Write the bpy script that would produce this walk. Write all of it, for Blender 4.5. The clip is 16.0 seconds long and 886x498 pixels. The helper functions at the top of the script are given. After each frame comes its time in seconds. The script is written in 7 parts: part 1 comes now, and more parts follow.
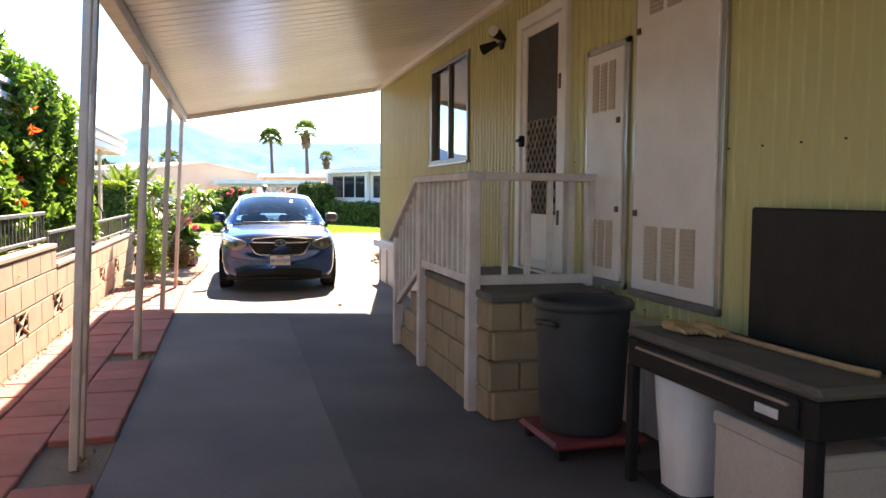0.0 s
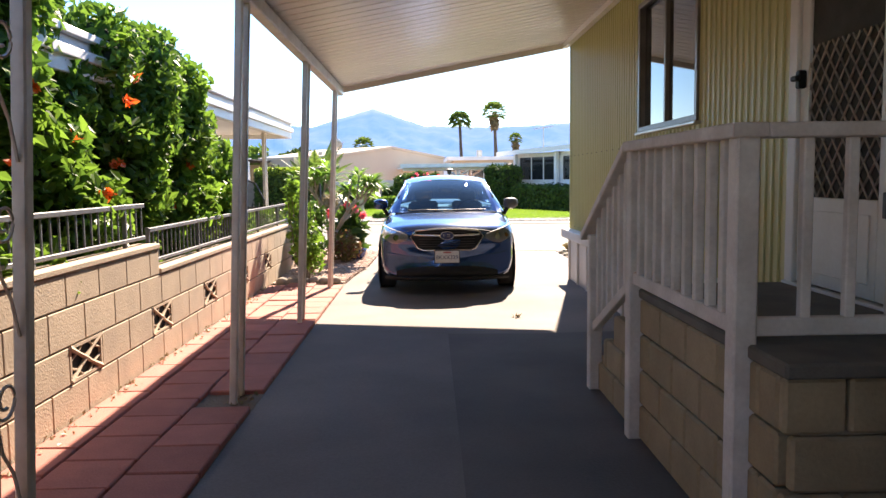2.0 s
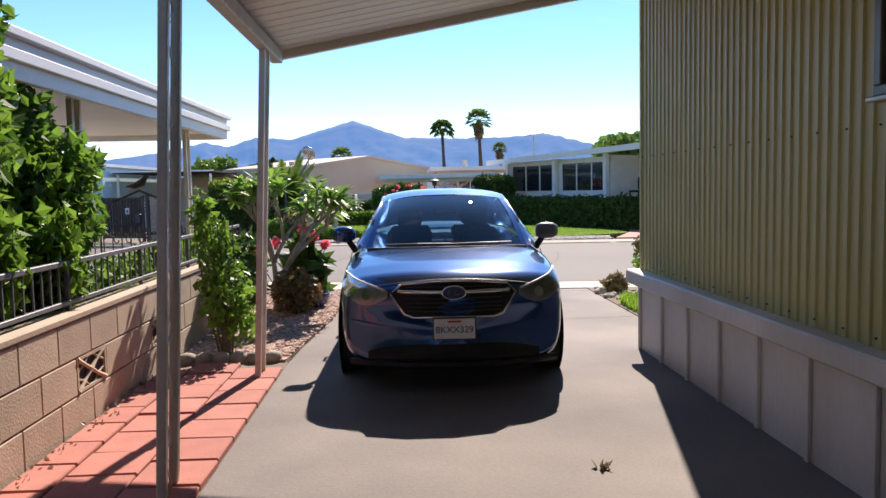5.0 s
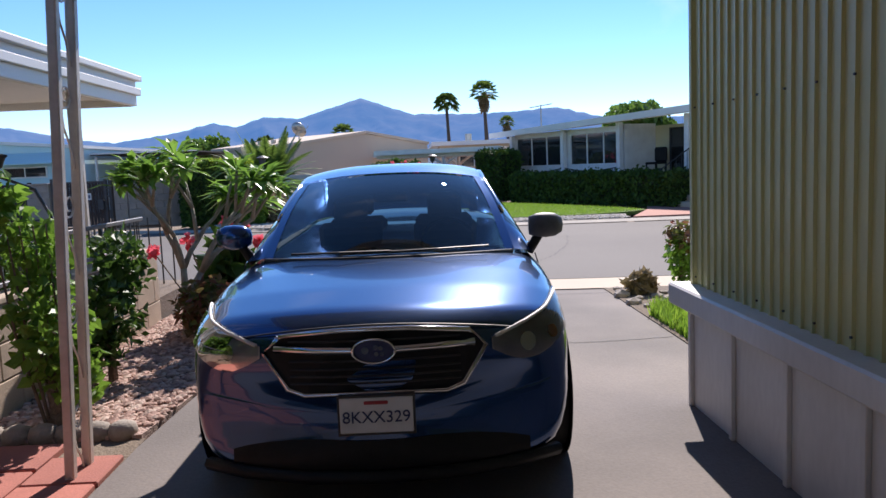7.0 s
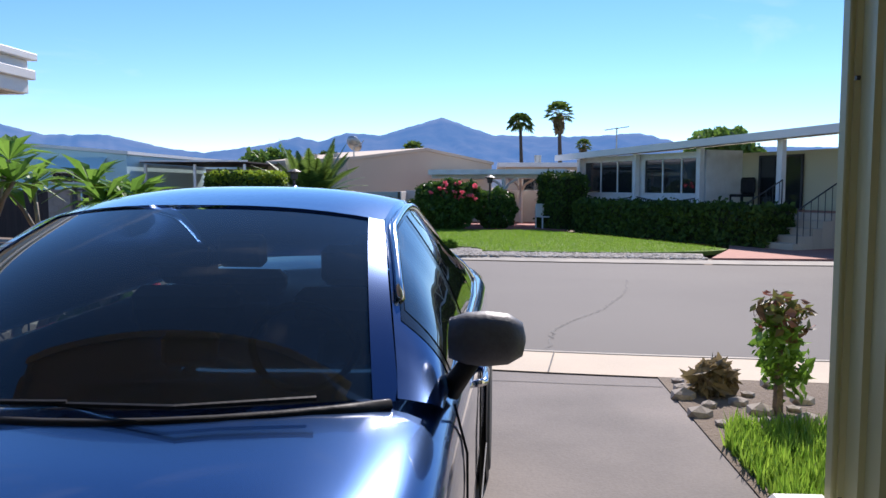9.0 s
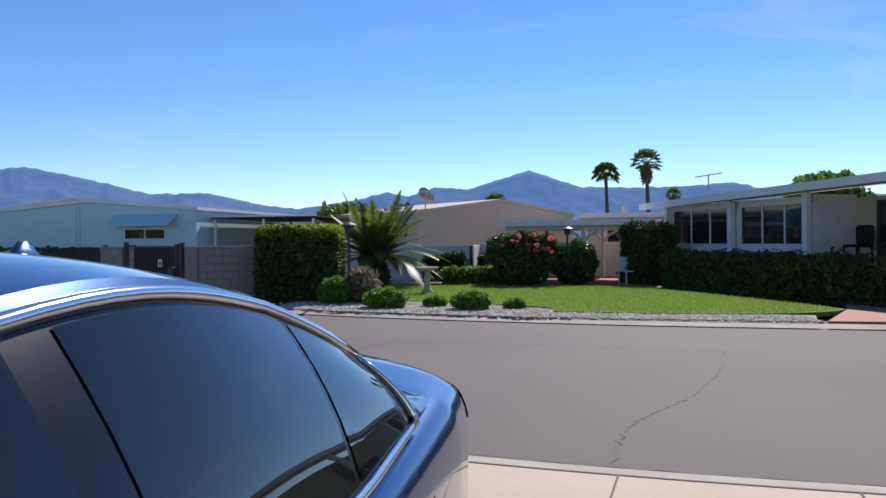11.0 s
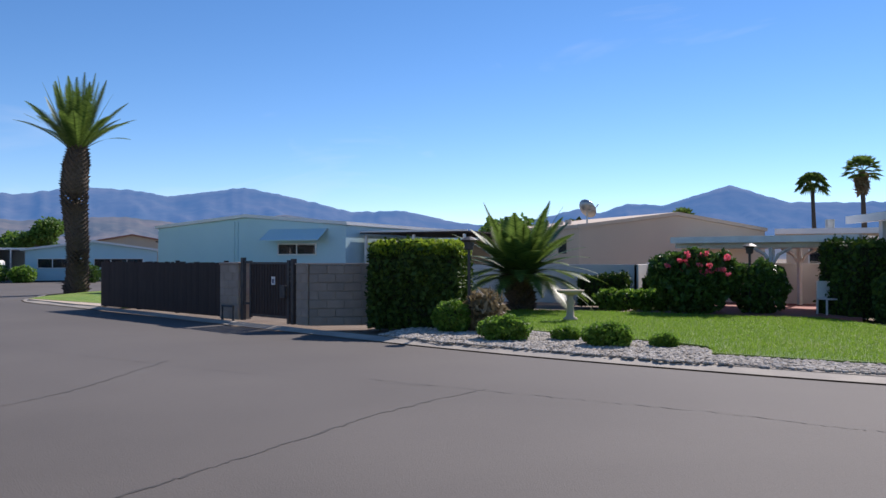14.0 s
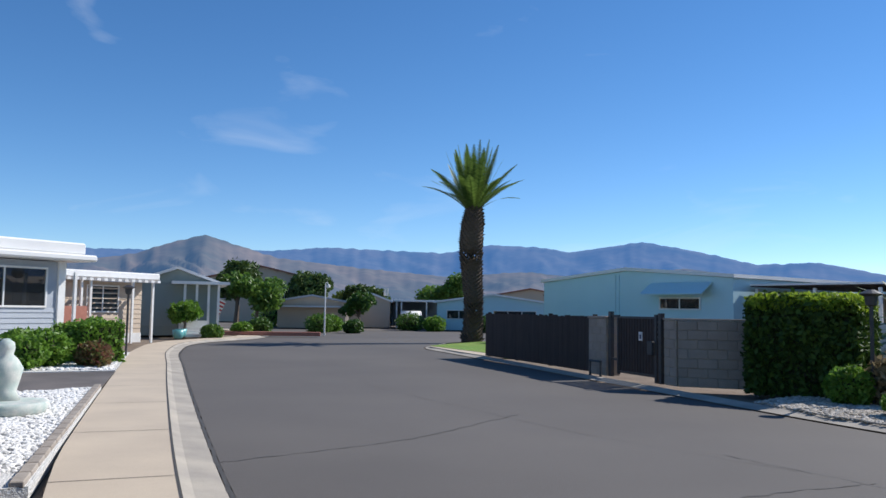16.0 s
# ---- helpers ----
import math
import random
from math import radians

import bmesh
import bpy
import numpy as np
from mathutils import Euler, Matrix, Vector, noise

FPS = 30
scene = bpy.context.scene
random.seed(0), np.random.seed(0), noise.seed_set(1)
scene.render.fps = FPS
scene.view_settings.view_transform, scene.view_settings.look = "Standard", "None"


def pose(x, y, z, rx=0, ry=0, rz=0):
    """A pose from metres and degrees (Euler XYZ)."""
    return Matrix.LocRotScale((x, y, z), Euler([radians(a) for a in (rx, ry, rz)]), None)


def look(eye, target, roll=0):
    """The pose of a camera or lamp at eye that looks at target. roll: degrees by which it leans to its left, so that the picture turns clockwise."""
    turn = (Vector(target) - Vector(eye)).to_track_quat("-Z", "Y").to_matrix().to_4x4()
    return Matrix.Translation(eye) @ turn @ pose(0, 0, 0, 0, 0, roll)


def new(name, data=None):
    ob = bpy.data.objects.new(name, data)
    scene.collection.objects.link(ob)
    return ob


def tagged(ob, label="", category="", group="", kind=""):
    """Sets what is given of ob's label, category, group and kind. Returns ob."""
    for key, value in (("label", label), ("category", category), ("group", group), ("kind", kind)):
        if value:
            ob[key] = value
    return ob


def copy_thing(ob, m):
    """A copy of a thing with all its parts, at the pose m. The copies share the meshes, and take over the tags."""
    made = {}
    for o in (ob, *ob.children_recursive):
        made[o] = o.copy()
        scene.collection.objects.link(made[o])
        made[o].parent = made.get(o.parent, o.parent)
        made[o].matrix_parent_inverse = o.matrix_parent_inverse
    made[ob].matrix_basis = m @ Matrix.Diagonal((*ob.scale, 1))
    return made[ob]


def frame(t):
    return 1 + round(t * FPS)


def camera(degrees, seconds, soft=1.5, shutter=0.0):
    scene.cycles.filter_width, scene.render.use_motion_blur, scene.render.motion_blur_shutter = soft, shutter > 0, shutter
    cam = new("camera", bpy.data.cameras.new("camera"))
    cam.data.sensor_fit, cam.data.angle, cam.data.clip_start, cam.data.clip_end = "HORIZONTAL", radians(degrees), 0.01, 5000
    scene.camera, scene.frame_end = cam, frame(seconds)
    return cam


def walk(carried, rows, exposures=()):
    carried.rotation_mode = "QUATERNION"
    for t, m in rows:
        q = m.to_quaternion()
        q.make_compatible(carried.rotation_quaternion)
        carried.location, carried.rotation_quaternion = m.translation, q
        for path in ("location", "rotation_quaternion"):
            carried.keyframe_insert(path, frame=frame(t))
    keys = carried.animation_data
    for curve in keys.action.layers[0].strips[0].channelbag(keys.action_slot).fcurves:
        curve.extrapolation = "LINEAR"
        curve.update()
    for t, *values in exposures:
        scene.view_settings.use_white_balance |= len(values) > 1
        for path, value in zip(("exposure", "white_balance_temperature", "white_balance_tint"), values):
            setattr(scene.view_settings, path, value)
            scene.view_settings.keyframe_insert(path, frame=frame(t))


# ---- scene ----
from mathutils.bvhtree import BVHTree

cam = camera(58.8, 16.0)
METRES, EYE, TILT, LEAN, TURN = 18.8, 1.54, -3.3, 0.0, -15.2
ROWS = [
    (0.0, 0.0, 0.0, 0.0, 0.01, -0.65, -0.45),
    (0.5, 0.002, 0.0297, 0.0002, 4.06, -3.2, 0.79),
    (1.0, -0.0002, 0.0602, 0.0019, 9.52, -4.15, 0.2),
    (1.5, -0.0042, 0.0929, 0.0043, 11.53, -3.38, 0.54),
    (2.0, -0.0093, 0.1288, 0.006, 13.83, -1.98, -0.04),
    (2.5, -0.0189, 0.1647, 0.0078, 12.1, -0.34, -0.07),
    (3.0, -0.0284, 0.2028, 0.01, 13.33, -1.3, -0.07),
    (3.5, -0.0425, 0.2356, 0.0128, 12.61, -1.69, -0.03),
    (4.0, -0.053, 0.2717, 0.0157, 12.19, -1.07, 0.6),
    (6.5, -0.0827, 0.4488, 0.0263, 12.85, -2.13, 0.18),
    (7.0, -0.0796, 0.4847, 0.0271, 13.19, -2.87, 1.56),
    (7.5, -0.0767, 0.5231, 0.029, 12.63, -3.71, 0.22),
    (8.0, -0.0746, 0.5604, 0.032, 13.25, -3.96, 0.48),
    (8.5, -0.0737, 0.5993, 0.035, 16.42, -2.75, -0.31),
    (11.0, -0.0862, 0.7469, 0.0435, 25.09, 2.36, -0.86),
    (11.5, -0.0853, 0.7754, 0.0458, 30.11, 3.49, -1.4),
    (12.0, -0.0922, 0.812, 0.0474, 32.72, 3.86, -1.77),
    (12.5, -0.0943, 0.8454, 0.0492, 35.13, 3.58, -1.33),
    (13.0, -0.0973, 0.8757, 0.0524, 35.32, 2.1, -1.44),
    (13.5, -0.101, 0.9018, 0.0539, 35.23, 1.9, -1.56),
    (14.0, -0.1035, 0.9218, 0.0545, 38.85, 3.24, -2.07),
    (14.5, -0.0972, 0.9359, 0.0553, 51.63, 4.87, -3.17),
    (15.0, -0.1039, 0.9544, 0.0560, 58.64, 5.3, -4.33),
    (15.5, -0.1111, 0.9695, 0.0573, 63.99, 5.37, -3.96),
    (16.0, -0.1133, 0.9782, 0.0575, 67.25, 5.69, -3.89),
]
walk(cam, [(t, pose(0, 0, EYE, TILT, LEAN, TURN) @ pose(METRES * x, METRES * y, METRES * z, 90 + pitch, roll, yaw)) for t, x, y, z, yaw, pitch, roll in ROWS],
     [(0.0, 2.6, 8700, 18), (1.0, 2.1, 8400, 18), (2.5, 1.95, 7900, 18), (4.0, 1.4, 7500, 17), (6.5, 0.6, 6600, 18), (8.5, 0.6, 6400, 17), (11.0, 0.15, 6500, 18), (14.0, 0.18, 6550, 17), (16.0, 0.15, 6300, 10)])

# ---- world and sun ----
SUN = Vector((0.167, 0.754, 0.636)).normalized()
world = bpy.data.worlds.new("sky")
scene.world = world
world.use_nodes = True
wn, wl = world.node_tree.nodes, world.node_tree.links
sky = wn.new("ShaderNodeTexSky")
sky.sky_type, sky.sun_disc = "NISHITA", False
sky.sun_elevation, sky.sun_rotation = radians(39.5), radians(12.5)
sky.air_density, sky.dust_density, sky.ozone_density, sky.altitude = 0.8, 0.0, 4.0, 400
# thin cirrus streaks
wtc = wn.new("ShaderNodeTexCoord")
wmap = wn.new("ShaderNodeMapping")
wmap.inputs["Scale"].default_value = (2.2, 3.5, 9.0)
wmap.inputs["Rotation"].default_value = (0.2, 0.15, 0.4)
wnoise = wn.new("ShaderNodeTexNoise")
wnoise.inputs["Scale"].default_value, wnoise.inputs["Detail"].default_value = 1.6, 6
wnoise.inputs["Distortion"].default_value = 0.6
wramp = wn.new("ShaderNodeValToRGB")
wramp.color_ramp.elements[0].position, wramp.color_ramp.elements[1].position = 0.60, 0.92
wramp.color_ramp.elements[1].color = (0.35, 0.35, 0.35, 1)
wmix = wn.new("ShaderNodeMixRGB")
wmix.inputs[2].default_value = (6.5, 6.8, 7.2, 1)
wl.new(wtc.outputs["Generated"], wmap.inputs["Vector"])
wl.new(wmap.outputs["Vector"], wnoise.inputs["Vector"])
wl.new(wnoise.outputs["Fac"], wramp.inputs["Fac"])
wl.new(wramp.outputs["Color"], wmix.inputs[0])
wsat = wn.new("ShaderNodeHueSaturation")
wsat.inputs["Saturation"].default_value = 1.17
wl.new(sky.outputs["Color"], wsat.inputs["Color"])
wl.new(wsat.outputs["Color"], wmix.inputs[1])
wl.new(wmix.outputs["Color"], wn["Background"].inputs["Color"])
wn["Background"].inputs["Strength"].default_value = 0.125
sun = new("sun", bpy.data.lights.new("sun", "SUN"))
sun.data.energy, sun.data.angle, sun.data.color = 5.0, radians(0.55), (1.0, 0.95, 0.88)
sun.matrix_world = look(SUN * 60, (0, 0, 0))


# ---- materials ----
def material(name, a, b=None, rough=0.7, metal=0.0, scale=6.0, fine=60.0, bump=0.15, depth=0.01, vary=0.15, stain=0.35,
             spec=0.5, coat=0.0, streak=(1, 1, 1), through_light=0.0):
    """Two-scale surface: blotches of a and b, fine grain in tone and relief, and tone varied by object."""
    m = bpy.data.materials.new(name)
    m.use_nodes = True
    n, l = m.node_tree.nodes, m.node_tree.links
    p = n["Principled BSDF"]
    b = b or tuple(c * 0.8 for c in a)
    tc, mp = n.new("ShaderNodeTexCoord"), n.new("ShaderNodeMapping")
    mp.inputs["Scale"].default_value = streak
    info = n.new("ShaderNodeObjectInfo")
    big, small = n.new("ShaderNodeTexNoise"), n.new("ShaderNodeTexNoise")
    big.inputs["Scale"].default_value, big.inputs["Detail"].default_value = scale, 5
    small.inputs["Scale"].default_value, small.inputs["Detail"].default_value = fine, 3
    l.new(tc.outputs["Object"], mp.inputs["Vector"])
    add = n.new("ShaderNodeVectorMath")
    l.new(mp.outputs["Vector"], add.inputs[0])
    comb = n.new("ShaderNodeCombineXYZ")
    mul = n.new("ShaderNodeMath")
    mul.operation, mul.inputs[1].default_value = "MULTIPLY", 37.0
    l.new(info.outputs["Random"], mul.inputs[0])
    l.new(mul.outputs[0], comb.inputs[0])
    l.new(mul.outputs[0], comb.inputs[2])
    l.new(comb.outputs[0], add.inputs[1])
    l.new(add.outputs[0], big.inputs["Vector"])
    l.new(add.outputs[0], small.inputs["Vector"])
    ramp = n.new("ShaderNodeValToRGB")
    ramp.color_ramp.elements[0].position, ramp.color_ramp.elements[1].position = 0.5 - stain / 2, 0.5 + stain / 2
    ramp.color_ramp.elements[0].color, ramp.color_ramp.elements[1].color = (*a, 1), (*b, 1)
    l.new(big.outputs["Fac"], ramp.inputs["Fac"])
    tone = n.new("ShaderNodeMath")
    tone.operation = "MULTIPLY_ADD"
    tone.inputs[1].default_value, tone.inputs[2].default_value = vary * 2, 1 - vary
    l.new(small.outputs["Fac"], tone.inputs[0])
    tone2 = n.new("ShaderNodeMath")
    tone2.operation = "MULTIPLY_ADD"
    tone2.inputs[1].default_value, tone2.inputs[2].default_value = vary, 1 - vary / 2
    l.new(info.outputs["Random"], tone2.inputs[0])
    tm = n.new("ShaderNodeMath")
    tm.operation = "MULTIPLY"
    l.new(tone.outputs[0], tm.inputs[0])
    l.new(tone2.outputs[0], tm.inputs[1])
    sc = n.new("ShaderNodeVectorMath")
    sc.operation = "SCALE"
    l.new(ramp.outputs["Color"], sc.inputs[0])
    l.new(tm.outputs[0], sc.inputs["Scale"])
    l.new(sc.outputs[0], p.inputs["Base Color"])
    p.inputs["Roughness"].default_value, p.inputs["Metallic"].default_value = rough, metal
    p.inputs["Specular IOR Level"].default_value = spec
    p.inputs["Coat Weight"].default_value = coat
    if bump:
        bm_ = n.new("ShaderNodeBump")
        bm_.inputs["Strength"].default_value, bm_.inputs["Distance"].default_value = bump, depth
        l.new(small.outputs["Fac"], bm_.inputs["Height"])
        l.new(bm_.outputs["Normal"], p.inputs["Normal"])
    if through_light:
        tr, mx = n.new("ShaderNodeBsdfTranslucent"), n.new("ShaderNodeMixShader")
        l.new(sc.outputs[0], tr.inputs["Color"])
        mx.inputs[0].default_value = through_light
        l.new(p.outputs[0], mx.inputs[1])
        l.new(tr.outputs[0], mx.inputs[2])
        l.new(mx.outputs[0], n["Material Output"].inputs["Surface"])
    return m


def leafy(name, a, b, through_light=0.35, rough=0.45):
    """Leaves whose tone differs from leaf to leaf."""
    m = bpy.data.materials.new(name)
    m.use_nodes = True
    n, l = m.node_tree.nodes, m.node_tree.links
    p, g, r = n["Principled BSDF"], n.new("ShaderNodeNewGeometry"), n.new("ShaderNodeValToRGB")
    r.color_ramp.elements[0].color, r.color_ramp.elements[1].color = (*a, 1), (*b, 1)
    l.new(g.outputs["Random Per Island"], r.inputs["Fac"])
    l.new(r.outputs["Color"], p.inputs["Base Color"])
    p.inputs["Roughness"].default_value = rough
    p.inputs["Specular IOR Level"].default_value = 0.3
    tr, mx, gain = n.new("ShaderNodeBsdfTranslucent"), n.new("ShaderNodeMixShader"), n.new("ShaderNodeVectorMath")
    gain.operation, gain.inputs["Scale"].default_value = "SCALE", 1.5
    l.new(r.outputs["Color"], gain.inputs[0])
    l.new(gain.outputs[0], tr.inputs["Color"])
    mx.inputs[0].default_value = through_light
    l.new(p.outputs[0], mx.inputs[1])
    l.new(tr.outputs[0], mx.inputs[2])
    l.new(mx.outputs[0], n["Material Output"].inputs["Surface"])
    return m


def glass(name, tint=(0.8, 0.85, 0.85), clear=0.6, rough=0.0):
    """Window glass: a mirror-like coat over a tinted clear pane."""
    m = bpy.data.materials.new(name)
    m.use_nodes = True
    n, l = m.node_tree.nodes, m.node_tree.links
    p = n["Principled BSDF"]
    p.inputs["Base Color"].default_value = (*tint, 1)
    p.inputs["Roughness"].default_value = rough
    p.inputs["IOR"].default_value = 1.5
    t, mx = n.new("ShaderNodeBsdfTransparent"), n.new("ShaderNodeMixShader")
    t.inputs["Color"].default_value = (*tint, 1)
    gl, fr, mx2 = n.new("ShaderNodeBsdfGlossy"), n.new("ShaderNodeFresnel"), n.new("ShaderNodeMixShader")
    gl.inputs["Roughness"].default_value = rough
    fr.inputs["IOR"].default_value = 1.42
    p.inputs["Base Color"].default_value = (*[c * 0.06 for c in tint], 1)
    mx.inputs[0].default_value = clear
    l.new(p.outputs[0], mx.inputs[1])
    l.new(t.outputs[0], mx.inputs[2])
    l.new(fr.outputs[0], mx2.inputs[0])
    l.new(mx.outputs[0], mx2.inputs[1])
    l.new(gl.outputs[0], mx2.inputs[2])
    l.new(mx2.outputs[0], n["Material Output"].inputs["Surface"])
    return m


M = {}
M["soil"] = material("soil", (0.22, 0.17, 0.12), (0.15, 0.11, 0.08), 0.95, scale=1.2, fine=40, bump=0.6, depth=0.03)
M["asphalt"] = material("street_asphalt", (0.132, 0.117, 0.103), (0.104, 0.092, 0.082), 0.85, scale=0.18, fine=70, bump=0.35, vary=0.2, stain=0.3)
M["drive"] = material("driveway_asphalt", (0.185, 0.158, 0.141), (0.10, 0.087, 0.079), 0.85, scale=0.7, fine=60, bump=0.3, vary=0.22, stain=0.4)
M["patch"] = material("asphalt_patch", (0.145, 0.125, 0.112), (0.08, 0.07, 0.064), 0.85, scale=0.9, fine=60, bump=0.3, vary=0.2)
M["concrete"] = material("concrete", (0.52, 0.43, 0.32), (0.45, 0.37, 0.28), 0.85, scale=0.9, fine=80, bump=0.2, vary=0.12)
M["gutter"] = material("gutter_concrete", (0.42, 0.37, 0.30), (0.29, 0.26, 0.22), 0.85, scale=1.5, fine=60, bump=0.25, vary=0.15)
M["crack"] = material("tar_crack", (0.05, 0.046, 0.042), (0.07, 0.064, 0.058), 0.8, scale=4)
M["lawn"] = material("lawn", (0.13, 0.24, 0.03), (0.19, 0.26, 0.04), 0.9, scale=0.6, fine=90, bump=0.9, depth=0.03, vary=0.35)
M["paver"] = material("red_paver", (0.42, 0.145, 0.105), (0.35, 0.12, 0.09), 0.85, scale=5, fine=90, bump=0.25, vary=0.22)
M["block"] = material("slump_block", (0.50, 0.39, 0.285), (0.42, 0.33, 0.245), 0.9, scale=4, fine=70, bump=0.35, vary=0.14)
M["mortar"] = material("mortar", (0.40, 0.33, 0.25), (0.34, 0.28, 0.21), 0.95, scale=6)
M["porchblock"] = material("porch_block", (0.38, 0.29, 0.18), (0.30, 0.23, 0.14), 0.9, scale=4, fine=60, bump=0.4, vary=0.15)
M["siding"] = material("green_siding", (0.56, 0.54, 0.25), (0.52, 0.50, 0.24), 0.42, scale=1.0, fine=25, bump=0.03, vary=0.05, streak=(1, 1, 0.2))
M["white"] = material("white_paint", (0.78, 0.77, 0.74), (0.68, 0.66, 0.62), 0.5, scale=3, fine=40, bump=0.05, vary=0.06)
M["oldwhite"] = material("worn_white_wood", (0.70, 0.66, 0.62), (0.55, 0.50, 0.46), 0.7, scale=5, fine=50, bump=0.2, vary=0.14)
M["skirt"] = material("white_skirting", (0.74, 0.72, 0.70), (0.58, 0.55, 0.52), 0.5, scale=1.2, fine=30, bump=0.05, vary=0.1, streak=(1, 1, 0.4))
M["awning"] = material("awning_metal", (0.72, 0.68, 0.62), (0.64, 0.60, 0.54), 0.27, scale=1.0, fine=20, bump=0.04, vary=0.06)
M["post"] = material("post_paint", (0.60, 0.55, 0.49), (0.48, 0.43, 0.38), 0.4, scale=6, fine=40, bump=0.08, vary=0.12)
M["iron"] = material("black_iron", (0.03, 0.03, 0.035), (0.05, 0.045, 0.04), 0.5, scale=9, vary=0.2)
M["greyrail"] = material("grey_rail", (0.13, 0.13, 0.14), (0.09, 0.09, 0.10), 0.5, scale=9, vary=0.2)
M["alu"] = material("aluminium", (0.45, 0.44, 0.42), (0.36, 0.35, 0.33), 0.35, metal=0.7, scale=6, vary=0.1)
M["black"] = material("black_plastic", (0.014, 0.014, 0.015), (0.02, 0.02, 0.02), 0.5, scale=8, vary=0.15, spec=0.2)
M["deck"] = material("deck_carpet", (0.17, 0.155, 0.13), (0.12, 0.11, 0.095), 0.95, scale=5, fine=120, bump=0.4)
M["wood"] = material("raw_wood", (0.48, 0.32, 0.16), (0.38, 0.24, 0.12), 0.6, scale=4, streak=(1, 6, 6))
M["cardboard"] = material("pale_box", (0.62, 0.55, 0.46), (0.55, 0.48, 0.40), 0.8, scale=3)
M["leather"] = material("canvas_gloves", (0.55, 0.40, 0.20), (0.42, 0.29, 0.14), 0.8, scale=12)
M["red"] = material("red_dolly", (0.30, 0.05, 0.05), (0.20, 0.04, 0.04), 0.6, scale=6)
M["barrel"] = material("grey_barrel", (0.05, 0.057, 0.06), (0.038, 0.042, 0.045), 0.6, scale=4, vary=0.1, spec=0.3)
M["mesh"] = material("screen_mesh", (0.05, 0.05, 0.045), (0.035, 0.035, 0.03), 0.8, scale=10)
M["vent"] = material("vent_tan", (0.52, 0.45, 0.36), (0.45, 0.39, 0.31), 0.7, scale=10)
# near-black: the shade of unlit insides is put into the colour
M["dark"] = material("inside_shade", (0.03, 0.03, 0.03), (0.02, 0.02, 0.02), 0.9)
M["carpaint"] = material("blue_car_paint", (0.015, 0.064, 0.195), (0.014, 0.060, 0.185), 0.22, metal=0.8, scale=1, fine=400, bump=0, vary=0.04, coat=1.0)
M["glossblack"] = material("gloss_black", (0.012, 0.012, 0.013), None, 0.15, bump=0, vary=0.02)
M["bronze"] = material("bronze_frame", (0.20, 0.18, 0.16), (0.15, 0.135, 0.12), 0.4, metal=0.5, scale=6, vary=0.1)
M["chrome"] = material("chrome", (0.75, 0.75, 0.76), (0.7, 0.7, 0.72), 0.12, metal=1.0, vary=0.02, bump=0)
M["tyre"] = material("tyre_rubber", (0.022, 0.022, 0.022), (0.03, 0.03, 0.03), 0.8, scale=10)
M["rim"] = material("alloy_rim", (0.35, 0.35, 0.36), (0.3, 0.3, 0.31), 0.3, metal=0.9, bump=0)
M["carglass"] = glass("car_glass", (0.38, 0.48, 0.48), 0.5)
M["tintglass"] = glass("tinted_glass", (0.25, 0.27, 0.28), 0.3)
M["pane"] = glass("window_pane", (0.6, 0.65, 0.68), 0.35)
M["lens"] = glass("lamp_lens", (0.9, 0.9, 0.92), 0.75)
M["taillens"] = material("red_lens", (0.65, 0.02, 0.03), (0.55, 0.015, 0.02), 0.1, vary=0.05, bump=0, coat=1)
M["amber"] = material("amber_lens", (0.6, 0.2, 0.03), None, 0.15, bump=0, coat=1)
M["headbowl"] = material("headlamp_inside", (0.42, 0.42, 0.43), (0.30, 0.30, 0.31), 0.35, metal=0.2, bump=0)
M["seat"] = material("grey_seat", (0.16, 0.17, 0.17), (0.12, 0.13, 0.13), 0.85, scale=10)
M["plate"] = material("plate_white", (0.75, 0.75, 0.74), None, 0.4, vary=0.03, bump=0)
M["ink"] = material("plate_ink", (0.03, 0.04, 0.12), None, 0.5, bump=0)
M["redink"] = material("red_ink", (0.5, 0.05, 0.06), None, 0.5, bump=0)
M["brown"] = material("dark_brown_fence", (0.045, 0.028, 0.022), (0.032, 0.02, 0.016), 0.8, scale=4, vary=0.25, streak=(4, 4, 0.5))
M["pier"] = material("grey_block", (0.36, 0.285, 0.23), (0.29, 0.23, 0.185), 0.9, scale=3, fine=50, bump=0.4)
M["pale_blue"] = material("pale_blue_siding", (0.48, 0.68, 0.72), (0.44, 0.64, 0.69), 0.6, scale=0.5, fine=20, vary=0.05, bump=0.03)
M["beige"] = material("beige_stucco", (0.56, 0.45, 0.34), (0.52, 0.42, 0.32), 0.8, scale=0.5, fine=20, vary=0.05, bump=0.05)
M["cream"] = material("cream_siding", (0.66, 0.60, 0.38), (0.62, 0.56, 0.36), 0.6, scale=0.5, vary=0.05)
M["greysiding"] = material("grey_siding", (0.40, 0.43, 0.47), (0.36, 0.39, 0.43), 0.6, scale=0.5, vary=0.05)
M["tansiding"] = material("tan_siding", (0.55, 0.44, 0.33), (0.50, 0.40, 0.30), 0.6, scale=0.5, vary=0.05)
M["greensiding"] = material("grey_green_siding", (0.22, 0.27, 0.26), (0.19, 0.24, 0.23), 0.6, scale=0.5, vary=0.05)
M["roofwhite"] = material("white_roof", (0.78, 0.77, 0.75), (0.70, 0.69, 0.67), 0.5, scale=0.6, vary=0.06)
M["roofred"] = material("red_tile_roof", (0.34, 0.15, 0.10), (0.26, 0.11, 0.08), 0.8, scale=3)
M["wallwhite"] = material("white_block_wall", (0.66, 0.62, 0.56), (0.58, 0.55, 0.50), 0.85, scale=1.0, vary=0.08)
